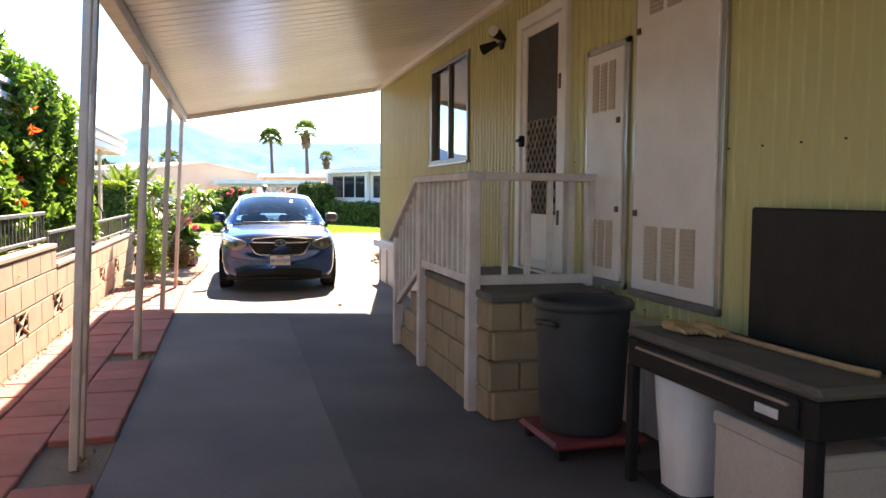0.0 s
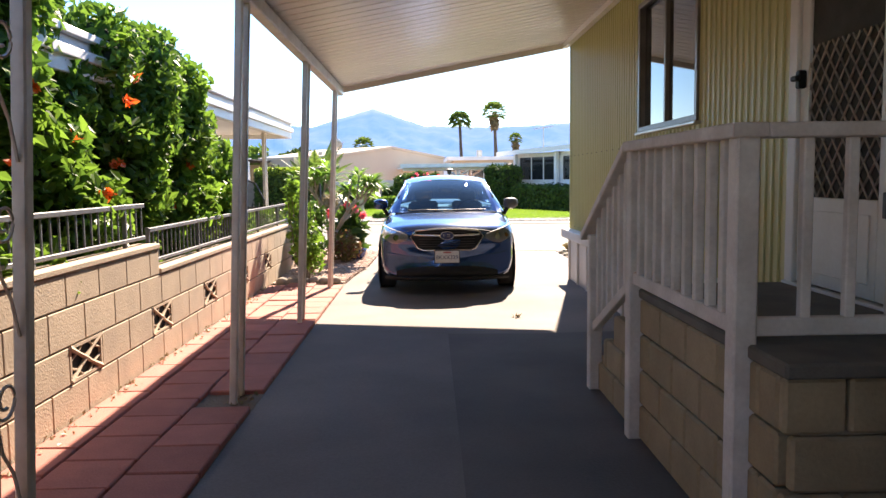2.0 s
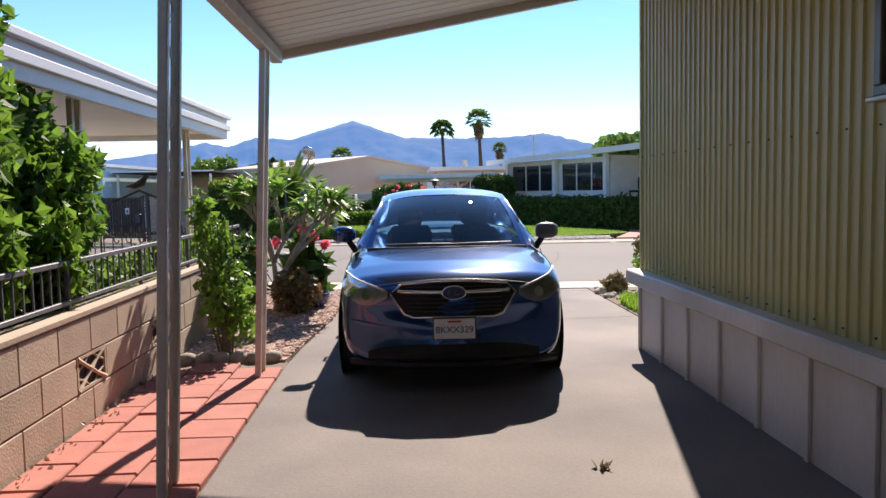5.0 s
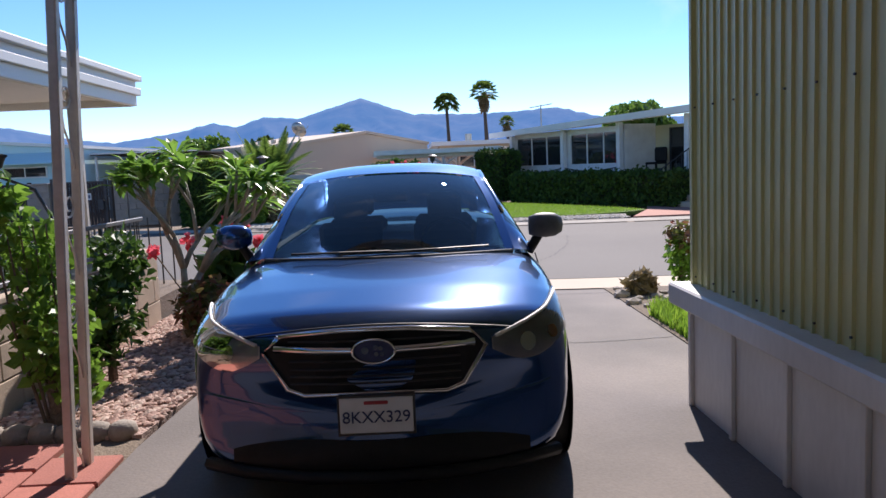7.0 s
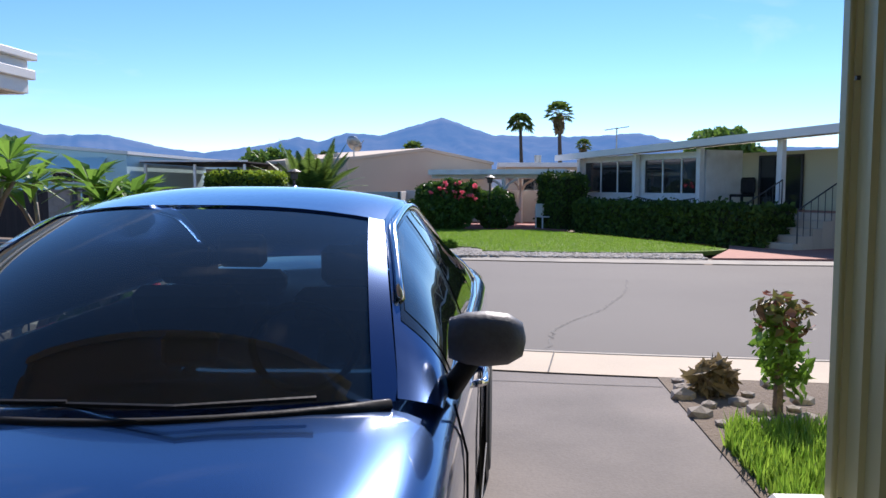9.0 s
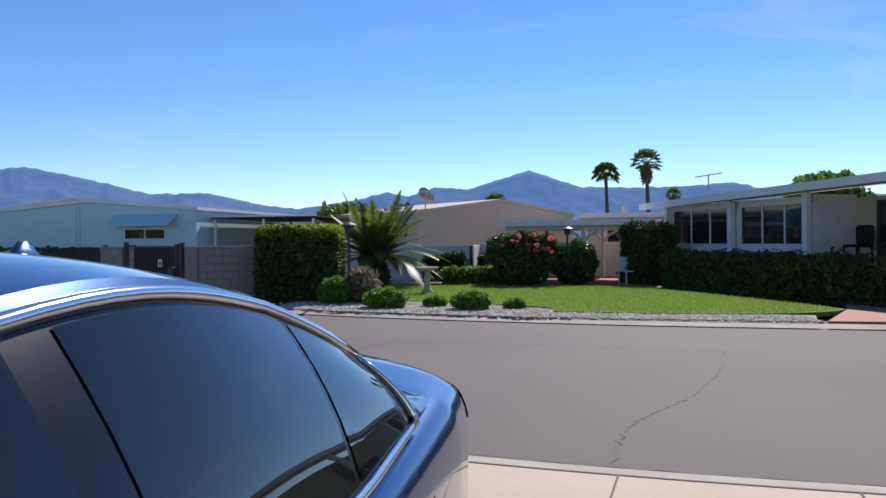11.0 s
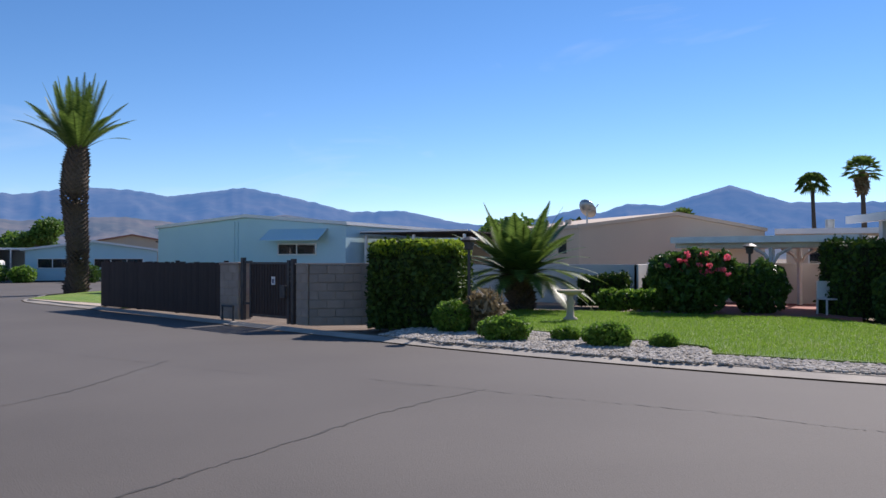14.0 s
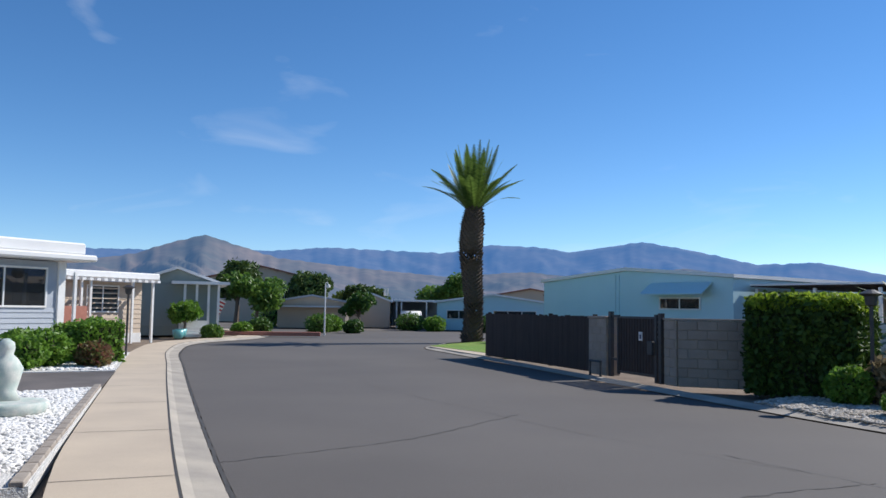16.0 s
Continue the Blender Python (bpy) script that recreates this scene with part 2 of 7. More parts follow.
M["gravel"] = material("pink_gravel", (0.45, 0.31, 0.25), (0.34, 0.24, 0.20), 0.9, scale=14, fine=60, bump=1.0, depth=0.03, vary=0.4)
M["whitegravel"] = material("white_gravel", (0.74, 0.72, 0.68), (0.60, 0.58, 0.54), 0.85, scale=20, fine=60, bump=1.0, depth=0.03, vary=0.3)
M["tangravel"] = material("tan_gravel", (0.46, 0.41, 0.34), (0.35, 0.31, 0.26), 0.9, scale=18, fine=50, bump=1.0, depth=0.03, vary=0.4)
M["stone"] = material("garden_stone", (0.36, 0.31, 0.26), (0.27, 0.23, 0.19), 0.9, scale=9, bump=0.5)
M["statue"] = material("weathered_statue", (0.36, 0.44, 0.40), (0.55, 0.55, 0.50), 0.8, scale=8, bump=0.3)
M["brick"] = material("red_brick", (0.40, 0.17, 0.12), (0.34, 0.14, 0.10), 0.85, scale=6)
M["bark"] = material("bark", (0.20, 0.15, 0.11), (0.13, 0.10, 0.075), 0.95, scale=12, bump=0.8, depth=0.02)
M["palebark"] = material("plumeria_bark", (0.38, 0.33, 0.27), (0.28, 0.24, 0.19), 0.8, scale=12, bump=0.4)
M["palmbark"] = material("palm_boots", (0.17, 0.12, 0.085), (0.11, 0.08, 0.055), 0.95, scale=14, bump=0.8, depth=0.03, vary=0.35)
M["potblue"] = material("blue_glaze", (0.03, 0.06, 0.20), (0.025, 0.05, 0.16), 0.2, scale=6)
M["teal"] = material("teal_glaze", (0.15, 0.42, 0.42), None, 0.3)
M["flower_orange"] = leafy("orange_petals", (0.75, 0.10, 0.02), (0.85, 0.20, 0.04), 0.3)
M["flower_pink"] = leafy("pink_petals", (0.80, 0.10, 0.16), (0.75, 0.18, 0.22), 0.3)
M["vine"] = leafy("vine_leaf", (0.038, 0.095, 0.014), (0.15, 0.27, 0.036), 0.4)
M["bush"] = leafy("bush_leaf", (0.03, 0.07, 0.012), (0.09, 0.17, 0.03), 0.25)
M["brightbush"] = leafy("bright_bush_leaf", (0.08, 0.16, 0.02), (0.17, 0.30, 0.04), 0.35)
# hedge leaf lightened: sunlight on the top is put into the colour
M["sunlitleaf"] = leafy("sunlit_hedge_leaf", (0.16, 0.25, 0.02), (0.30, 0.38, 0.035), 0.35)
M["hedge"] = leafy("hedge_leaf", (0.022, 0.05, 0.009), (0.075, 0.13, 0.016), 0.12, 0.7)
M["plum"] = leafy("plumeria_leaf", (0.08, 0.17, 0.025), (0.18, 0.32, 0.05), 0.4, 0.35)
M["palm"] = leafy("palm_leaf", (0.045, 0.085, 0.015), (0.14, 0.21, 0.04), 0.35)
M["drypalm"] = leafy("dry_palm", (0.20, 0.15, 0.08), (0.28, 0.22, 0.12), 0.2)
M["tree"] = leafy("tree_leaf", (0.06, 0.12, 0.02), (0.14, 0.24, 0.04), 0.3)
M["darktree"] = leafy("dark_tree_leaf", (0.035, 0.065, 0.015), (0.085, 0.135, 0.03), 0.25)
M["rosy"] = leafy("reddish_leaf", (0.20, 0.07, 0.05), (0.12, 0.16, 0.04), 0.3)
M["grass"] = leafy("grass_blade", (0.11, 0.22, 0.02), (0.24, 0.36, 0.045), 0.4)


# ---- mesh helpers ----
def thing(name, label, category, group="", at=(0, 0, 0), rz=0.0, kind=""):
    ob = new(name)
    ob.empty_display_size = 0.1
    ob.matrix_basis = pose(*at, 0, 0, rz)
    return tagged(ob, label, category, group, kind)


def part(name, bm, mat, parent=None, label="", smooth=False):
    me = bpy.data.meshes.new(name)
    bm.to_mesh(me)
    bm.free()
    me.materials.append(M[mat])
    if smooth:
        me.polygons.foreach_set("use_smooth", [True] * len(me.polygons))
    ob = new(name, me)
    ob.parent = parent
    return tagged(ob, label) if label else ob


def raw(name, verts, faces, mat, parent=None, label="", smooth=False):
    me = bpy.data.meshes.new(name)
    me.from_pydata(verts, [], faces)
    me.materials.append(M[mat])
    if smooth:
        me.polygons.foreach_set("use_smooth", [True] * len(me.polygons))
    ob = new(name, me)
    ob.parent = parent
    return tagged(ob, label) if label else ob


def box(bm, x0, y0, z0, x1, y1, z1, bevel=0.0):
    vs = [bm.verts.new(c) for c in ((x0, y0, z0), (x1, y0, z0), (x1, y1, z0), (x0, y1, z0), (x0, y0, z1), (x1, y0, z1), (x1, y1, z1), (x0, y1, z1))]
    fs = [bm.faces.new([vs[i] for i in f]) for f in ((3, 2, 1, 0), (4, 5, 6, 7), (0, 1, 5, 4), (1, 2, 6, 5), (2, 3, 7, 6), (3, 0, 4, 7))]
    if bevel:
        es = {e for f in fs for e in f.edges}
        bmesh.ops.bevel(bm, geom=list(es), offset=bevel, segments=1, affect="EDGES")
    return bm


def B(*boxes, bevel=0.0):
    bm = bmesh.new()
    for b in boxes:
        box(bm, *b, bevel=bevel)
    return bm


def cyl(bm, a, b, ra, rb=None, seg=12, cap=True):
    a, b = Vector(a), Vector(b)
    rb = ra if rb is None else rb
    q = (b - a).to_track_quat("Z", "Y")
    rings = []
    for c, r in ((a, ra), (b, rb)):
        rings.append([bm.verts.new(c + q @ Vector((r * math.cos(k * math.tau / seg), r * math.sin(k * math.tau / seg), 0))) for k in range(seg)])
    for k in range(seg):
        bm.faces.new((rings[0][k], rings[0][(k + 1) % seg], rings[1][(k + 1) % seg], rings[1][k]))
    if cap:
        bm.faces.new(rings[0][::-1])
        bm.faces.new(rings[1])
    return bm


def C(*cyls, seg=12):
    bm = bmesh.new()
    for c in cyls:
        cyl(bm, *c, seg=seg)
    return bm


def tube(bm, pts, radii, seg=8):
    pts = [Vector(p) for p in pts]
    rings = []
    for i, p in enumerate(pts):
        d = (pts[min(i + 1, len(pts) - 1)] - pts[max(i - 1, 0)]).normalized()
        q = d.to_track_quat("Z", "Y")
        r = radii[i] if hasattr(radii, "__len__") else radii
        rings.append([bm.verts.new(p + q @ Vector((r * math.cos(k * math.tau / seg), r * math.sin(k * math.tau / seg), 0))) for k in range(seg)])
    for a, b in zip(rings, rings[1:]):
        for k in range(seg):
            bm.faces.new((a[k], a[(k + 1) % seg], b[(k + 1) % seg], b[k]))
    bm.faces.new(rings[0][::-1])
    bm.faces.new(rings[-1])
    return bm


def lathe(bm, profile, seg=20, at=(0, 0, 0)):
    """Turned shape from (radius, height) pairs."""
    at = Vector(at)
    rings = [[bm.verts.new(at + Vector((r * math.cos(k * math.tau / seg), r * math.sin(k * math.tau / seg), z))) for k in range(seg)] for r, z in profile]
    for a, b in zip(rings, rings[1:]):
        for k in range(seg):
            bm.faces.new((a[k], a[(k + 1) % seg], b[(k + 1) % seg], b[k]))
    bm.faces.new(rings[0][::-1])
    bm.faces.new(rings[-1])
    return bm


def slab(bm, pts, z0, z1):
    """A flat piece with the outline pts, from z0 up to z1."""
    lo, hi = [bm.verts.new((x, y, z0)) for x, y in pts], [bm.verts.new((x, y, z1)) for x, y in pts]
    bm.faces.new(lo[::-1])
    bm.faces.new(hi)
    for i in range(len(pts)):
        j = (i + 1) % len(pts)
        bm.faces.new((lo[i], lo[j], hi[j], hi[i]))
    bmesh.ops.recalc_face_normals(bm, faces=bm.faces)
    return bm


def spline(pts, per=8):
    """A smooth line through the given points."""
    out = []
    for i in range(len(pts) - 1):
        p = [Vector(pts[max(0, min(len(pts) - 1, i + k))]) for k in (-1, 0, 1, 2)]
        for s in range(per):
            t = s / per
            out.append(0.5 * (2 * p[1] + (p[2] - p[0]) * t + (2 * p[0] - 5 * p[1] + 4 * p[2] - p[3]) * t * t + (3 * p[1] - p[0] - 3 * p[2] + p[3]) * t ** 3))
    return out + [Vector(pts[-1])]


def offset(line, d):
    """The line moved sideways by d, to its left."""
    out = []
    for i, p in enumerate(line):
        t = (line[min(i + 1, len(line) - 1)] - line[max(i - 1, 0)]).normalized()
        out.append(p + Vector((-t.y, t.x)) * d)
    return out


def band(bm, la, za, lb, zb):
    """A strip between two lines of equal count."""
    a, b = [bm.verts.new((p.x, p.y, za)) for p in la], [bm.verts.new((p.x, p.y, zb)) for p in lb]
    for i in range(len(a) - 1):
        bm.faces.new((a[i], a[i + 1], b[i + 1], b[i]))
    return bm


def leaves(name, spots, mat, parent=None, label="", size=0.08, long=1.6, count=2000, seed=1, shell=0.55, droop=0.0):
    """Many small folded leaves over clumps given as (x, y, z, rx, ry, rz)."""
    rg = np.random.RandomState(seed)
    s = np.array(spots, float)
    w = (s[:, 3] * s[:, 4] + s[:, 4] * s[:, 5] + s[:, 3] * s[:, 5])
    pick = rg.choice(len(s), count, p=w / w.sum())
    d = rg.normal(size=(count, 3))
    d /= np.linalg.norm(d, axis=1)[:, None]
    rad = shell + (1.06 - shell) * rg.rand(count) ** 0.6
    rad *= 1 + 0.13 * np.sin(d[:, 0] * 7 + pick) * np.cos(d[:, 2] * 6 + pick * 2)
    c = s[pick, :3] + d * s[pick, 3:6] * rad[:, None]
    u = rg.normal(size=(count, 3)) + d * 0.5 - np.array([0, 0, droop])
    u /= np.linalg.norm(u, axis=1)[:, None]
    v = np.cross(u, rg.normal(size=(count, 3)))
    v /= np.linalg.norm(v, axis=1)[:, None]
    n = np.cross(u, v)
    z = size * (0.6 + 0.8 * rg.rand(count))[:, None]
    a, b = c - u * z * long / 2, c + u * z * long / 2
    e, f = c + v * z * 0.45 + n * z * 0.14, c - v * z * 0.45 + n * z * 0.14
    verts = np.stack([a, e, b, f], 1).reshape(-1, 3)
    i = np.arange(count)[:, None] * 4
    faces = np.concatenate([i + [0, 1, 2], i + [0, 2, 3]], 0)
    return raw(name, verts.tolist(), faces.tolist(), mat, parent, label)


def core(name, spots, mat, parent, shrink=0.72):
    """A solid core inside a dense bush, coloured dark for the shade within."""
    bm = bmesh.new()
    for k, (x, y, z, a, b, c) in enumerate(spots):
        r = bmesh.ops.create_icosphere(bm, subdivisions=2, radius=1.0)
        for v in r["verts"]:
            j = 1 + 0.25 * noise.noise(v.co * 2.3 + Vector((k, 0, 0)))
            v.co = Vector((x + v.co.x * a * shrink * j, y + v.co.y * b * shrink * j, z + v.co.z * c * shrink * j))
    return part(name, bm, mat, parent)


def words(name, text, size, mat, parent, m, depth=0.002):
    """Raised lettering, as a mesh, in the built-in font."""
    cu = bpy.data.curves.new(name, "FONT")
    cu.body, cu.size, cu.extrude, cu.align_x, cu.align_y = text, size, depth, "CENTER", "CENTER"
    tmp = bpy.data.objects.new(name, cu)
    scene.collection.objects.link(tmp)
    me = bpy.data.meshes.new_from_object(tmp.evaluated_get(bpy.context.evaluated_depsgraph_get()))
    bpy.data.objects.remove(tmp)
    me.materials.clear()
    me.materials.append(M[mat])
    ob = new(name, me)
    ob.parent, ob.matrix_basis = parent, m
    return ob


def structure(ob, label):
    return tagged(ob, label, kind="structure")


# ---- ground, street, drive ----
bm = bmesh.new()
for a in range(48):
    for r0, r1 in ((0.0, 60.0), (60.0, 400.0), (400.0, 4500.0)):
        q = [Vector((r * math.cos(k * math.tau / 48), 20 + r * math.sin(k * math.tau / 48), -0.12)) for r, k in ((r0, a), (r1, a), (r1, a + 1), (r0, a + 1))]
        bm.faces.new([bm.verts.new(v) for v in (q if r0 else q[1:3] + [q[0]])])
structure(part("ground", bm, "soil"), "dry brown earth reaching out to the mountains")

NEAR = spline([(70, 17.6), (30, 18.4), (12, 18.95), (5, 19.35), (1, 19.85), (-3.6, 21.08), (-10.9, 23.43), (-18, 25.8), (-25, 28.2), (-31, 31.2), (-36, 36.5), (-44, 40), (-60, 42)])
FAR = spline([(70, 28.8), (30, 28.4), (12, 28.4), (5, 28.75), (1, 29.3), (-3.2, 30.35), (-10, 32.8), (-15.2, 34.8), (-20, 36.6), (-23.6, 38.0), (-25.8, 40.2), (-27.6, 44), (-30, 62)])
bm = bmesh.new()
band(bm, offset(NEAR, -0.06), -0.07, offset(FAR, 0.06), -0.07)
structure(part("road", bm, "asphalt"), "grey asphalt street, patched and worn")
bm = slab(bmesh.new(), [(-25, 42), (-30, 62), (-75, 75), (-75, 41), (-44, 39), (-34, 38)], -0.11, -0.074)
structure(part("road", bm, "asphalt"), "grey asphalt side street beyond the bend")
bm = band(bmesh.new(), NEAR, -0.058, offset(NEAR, 0.28), -0.03)
band(bm, offset(NEAR, 0.28), -0.03, offset(NEAR, 0.385), 0.012)
structure(part("kerb", bm, "gutter"), "stained rolled concrete kerb and gutter")
PAVE = [a.lerp(b, max(0.0, min(1.0, (1 - a.x) / 7))) for a, b in zip(offset(NEAR, 1.22), offset(NEAR, 1.52))]
bm = band(bmesh.new(), offset(NEAR, 0.40), 0.01, PAVE, 0.012)
structure(part("pavement", bm, "concrete"), "pale tan concrete pavement along the street")
bm = band(bmesh.new(), offset(FAR, -0.32), 0.0, FAR, -0.055)
structure(part("kerb", bm, "gutter"), "low concrete kerb on the far side")
# dark seams: pavement joints and the tarred edge of the gutter
bm = bmesh.new()
band(bm, offset(NEAR, 0.388), 0.0145, offset(NEAR, 0.41), 0.0145)
for i in range(8, 88, 3):
    a, b = offset(NEAR, 0.405)[i], PAVE[i]
    t = (NEAR[i + 1] - NEAR[i]).normalized() * 0.007
    band(bm, [a - t, b - t], 0.0155, [a + t, b + t], 0.0155)
edge = [p + Vector((0, 0.03 * noise.noise(Vector((i * 0.7, 3, 0))))) for i, p in enumerate(spline([v for v in offset(NEAR, -0.03)], 4))]
band(bm, [p + Vector((0, -0.022 - 0.02 * abs(noise.noise(Vector((i * 1.3, 0, 0)))))) for i, p in enumerate(edge)], -0.0565, [p + Vector((0, 0.022)) for p in edge], -0.0565)
structure(part("trim", bm, "crack"), "dark seams of the pavement and gutter edge")


def crack(pts, width, seed):
    """A wandering tarred crack in the street."""
    line = spline(pts, 14)
    rg = random.Random(seed)
    line = [p + Vector((rg.uniform(-1, 1), rg.uniform(-1, 1))) * 0.028 for p in line]
    w = [width * rg.uniform(0.2, 0.9) for _ in line]
    b_ = bmesh.new()
    band(b_, [p + Vector((-v, -v * 0.4)) for p, v in zip(line, w)], -0.066, [p + Vector((v, v * 0.4)) for p, v in zip(line, w)], -0.066)
    structure(part("trim", b_, "crack"), "wandering tar-filled crack in the street")


crack([(2.3, 19.5), (2.5, 20.8), (2.74, 21.4), (3.16, 22.2), (3.5, 23.1), (3.85, 24.2), (4.15, 25.8)], 0.028, 1)
crack([(-1.6, 20.3), (-1.52, 21.4), (-1.46, 22.2), (-1.36, 23.4), (-1.2, 24.9), (-0.8, 26.5)], 0.022, 2)
crack([(-2.5, 26.6), (-0.2, 26.3), (0.6, 26.2), (2.0, 26.05), (3.0, 25.8), (4.1, 25.65), (8.0, 25.2)], 0.018, 3)
crack([(-5.25, 21.6), (-5.3, 23.0), (-5.45, 24.4), (-6.4, 27.0)], 0.018, 4)
crack([(-12, 27.6), (-8, 26.9), (-4.5, 26.4), (-1.5, 26.4)], 0.012, 5)

# drive
bm = slab(bmesh.new(), [(-0.69, -6), (2.6, -6), (2.6, 13.9), (3.1, 14.6), (3.12, 18.6), (2.6, 18.7), (0.9, 19.0), (-0.5, 19.2), (-0.55, 16), (-0.69, 13.6)], -0.1, 0.0)
structure(part("floor", bm, "drive"), "worn grey asphalt driveway under the carport")
bm = slab(bmesh.new(), [(0.62, -6), (2.58, -6), (2.58, 9.9), (1.6, 9.85), (0.68, 9.9), (0.64, 5.6)], -0.01, 0.005)
structure(part("floor", bm, "patch"), "darker newer asphalt strip beside the house")
bm = bmesh.new()
for pts in ([(0.2, 15.8), (1.9, 15.68), (2.4, 15.62), (3.08, 15.68)], [(-0.5, 18.3), (1, 18.2), (3.1, 18.0)]):
    ln = spline(pts, 10)
    rg = random.Random(5)
    ln = [p + Vector((0, rg.uniform(-0.008, 0.008))) for p in ln]
    band(bm, [p - Vector((0, 0.007)) for p in ln], 0.004, [p + Vector((0, 0.007)) for p in ln], 0.004)
structure(part("trim", bm, "crack"), "dark cracks across the driveway")
# yards
bm = slab(bmesh.new(), [(3.1, 14.0), (12, 13.8), (12, 17.7), (3.12, 18.55)], -0.1, 0.01)
structure(part("ground_bed", bm, "soil"), "planting bed of bare soil beside the drive")
bm = slab(bmesh.new(), [(-1.75, 13.75), (-0.72, 13.75), (-0.5, 16), (-0.45, 18.75), (-1.75, 19.15)], -0.1, 0.02)
structure(part("gravel_bed", bm, "gravel"), "bed of pink and brown gravel beside the drive")
bm = slab(bmesh.new(), [(-4.4, -6), (-1.8, -6), (-1.8, 18.9), (-4.0, 19.2), (-4.4, 18.6)], -0.1, 0.25)
structure(part("ground_bed", bm, "soil"), "neighbour's raised garden soil behind the wall")
farline = offset(FAR, -0.3)
i0 = min(range(len(farline)), key=lambda i: (farline[i] - Vector((-4.9, 31.1))).length)
i1 = min(range(len(farline)), key=lambda i: (farline[i] - Vector((6.5, 28.9))).length)
bm = bmesh.new()
seg = farline[i1:i0 + 1]
vs = [bm.verts.new((p.x, p.y, 0.004)) for p in seg] + [bm.verts.new(c) for c in ((-5.2, 34.5, 0.03), (-4.6, 36.5, 0.03), (-0.5, 32.2, 0.03), (1.5, 31.2, 0.03), (6.6, 30.2, 0.03))]
bm.faces.new(vs)
structure(part("gravel_bed", bm, "tangravel"), "strip of tan gravel along the far kerb")
LAWN = [(1.55, 30.55), (4.2, 30.25), (6.2, 30.45), (7.4, 31.2), (7.2, 32.2), (5.2, 36.4), (3.4, 39.4), (2.0, 39.2), (-1.0, 39.6), (-4.4, 39.4), (-5.6, 37.2), (-4.6, 34.6), (-2.6, 33.4), (0.0, 32.3), (1.4, 31.5)]
bm = slab(bmesh.new(), [(p.x, p.y) for p in spline(LAWN + LAWN[:1], 5)[:-1]], -0.05, 0.05)
structure(part("lawn", bm, "lawn"), "mown bright green front lawn with curved edge")
bm = slab(bmesh.new(), [(-24.0, 38.5), (-17.6, 36.9), (-16, 42), (-22, 50), (-27.4, 47.5), (-26.6, 43.5), (-25.2, 40.4)], -0.1, 0.03)
structure(part("lawn", bm, "lawn"), "green lawn corner around the tall palm")
bm = slab(bmesh.new(), [(-17.7, 36.1), (-17.6, 36.9), (-24.0, 38.5), (-23.6, 38.2), (-20, 36.85)], -0.1, 0.02)
structure(part("pavement", bm, "concrete"), "pale concrete apron beside the fence")
bm = slab(bmesh.new(), [(6.5, 29.1), (12, 28.9), (14, 33.0), (10.2, 34.4), (8.2, 33.6), (7.6, 31.6)], -0.1, 0.03)
structure(part("pavement", bm, "brick"), "red brick path up to the porch steps")
bm = slab(bmesh.new(), [(0.6, 39.8), (4.4, 39.8), (4.4, 50), (-1, 50)], -0.1, 0.04)
structure(part("pavement", bm, "paver"), "red paved patio behind the lawn")
bm = slab(bmesh.new(), [(-4.7, 19.75), (-12.9, 22.45), (-12.6, 21.4), (-13, 14), (-5, 14)], -0.1, 0.025)
structure(part("gravel_bed", bm, "whitegravel"), "front yard of bright white gravel")
bm = slab(bmesh.new(), [(-12.95, 22.45), (-16.7, 23.75), (-18, 16), (-13.1, 14)], -0.1, 0.005)
structure(part("floor", bm, "patch"), "dark asphalt side driveway beside white gravel")
bm = slab(bmesh.new(), [(-16.75, 23.75), (-24, 26.2), (-26, 20), (-18, 16)], -0.1, 0.02)
structure(part("gravel_bed", bm, "whitegravel"), "white gravel planting bed with stones")


# ---- the green mobile home ----
WX, WEND, WZ0, WZ1 = 2.62, 13.86, 0.72, 3.62
home = thing("mobile_home", "olive-green ribbed metal mobile home with white skirting", "house")
HOLES = [(8.55, 10.15, 1.98, 3.12), (5.82, 6.92, 0.88, 3.14)]  # window, door: y0 y1 z0 z1


def ribbed(name, y0, y1, z0, z1):
    """Siding with raised ribs, in thickness, facing the drive."""
    b_ = bmesh.new()
    prof, y, k = [], y0, 0
    while y < y1 - 1e-6:
        for dy, dx in ((0.0, 0.0), (0.068, 0.0), (0.074, 0.013), (0.090, 0.013), (0.096, 0.0)):
            if y + dy < y1:
                prof.append((WX - dx, y + dy))
        y += 0.100
    prof.append((WX, y1))
    lo, hi = [b_.verts.new((x, yy, z0)) for x, yy in prof], [b_.verts.new((x, yy, z1)) for x, yy in prof]
    for i in range(len(prof) - 1):
        b_.faces.new((lo[i + 1], lo[i], hi[i], hi[i + 1]))
    box(b_, WX + 0.004, y0, z0, WX + 0.1, y1, z1)
    return part(name, b_, "siding", home)


ribbed("wall", 10.15, WEND, WZ0, WZ1)
ribbed("wall", 8.55, 10.15, WZ0, 1.98)
ribbed("wall", 8.55, 10.15, 3.12, WZ1)
ribbed("wall", 6.92, 8.55, WZ0, WZ1)
ribbed("wall", 5.82, 6.92, 3.14, WZ1)
ribbed("wall", -6.0, 5.82, WZ0, WZ1)
part("wall", B((WX + 0.1, WEND - 0.12, 0.0, 9.0, WEND, WZ1), (8.9, -6, 0, 9.0, WEND - 0.12, WZ1), (WX + 0.1, -6.1, 0, 9.0, -6.0, WZ1)), "siding", home, "olive-green end walls")
part("roof", B((WX - 0.02, -6.1, WZ1, 9.1, WEND + 0.05, WZ1 + 0.12)), "roofwhite", home, "flat white roof")
part("corner_trim", B((WX - 0.025, WEND - 0.03, WZ0, WX + 0.1, WEND + 0.012, WZ1), bevel=0.004), "siding", home)
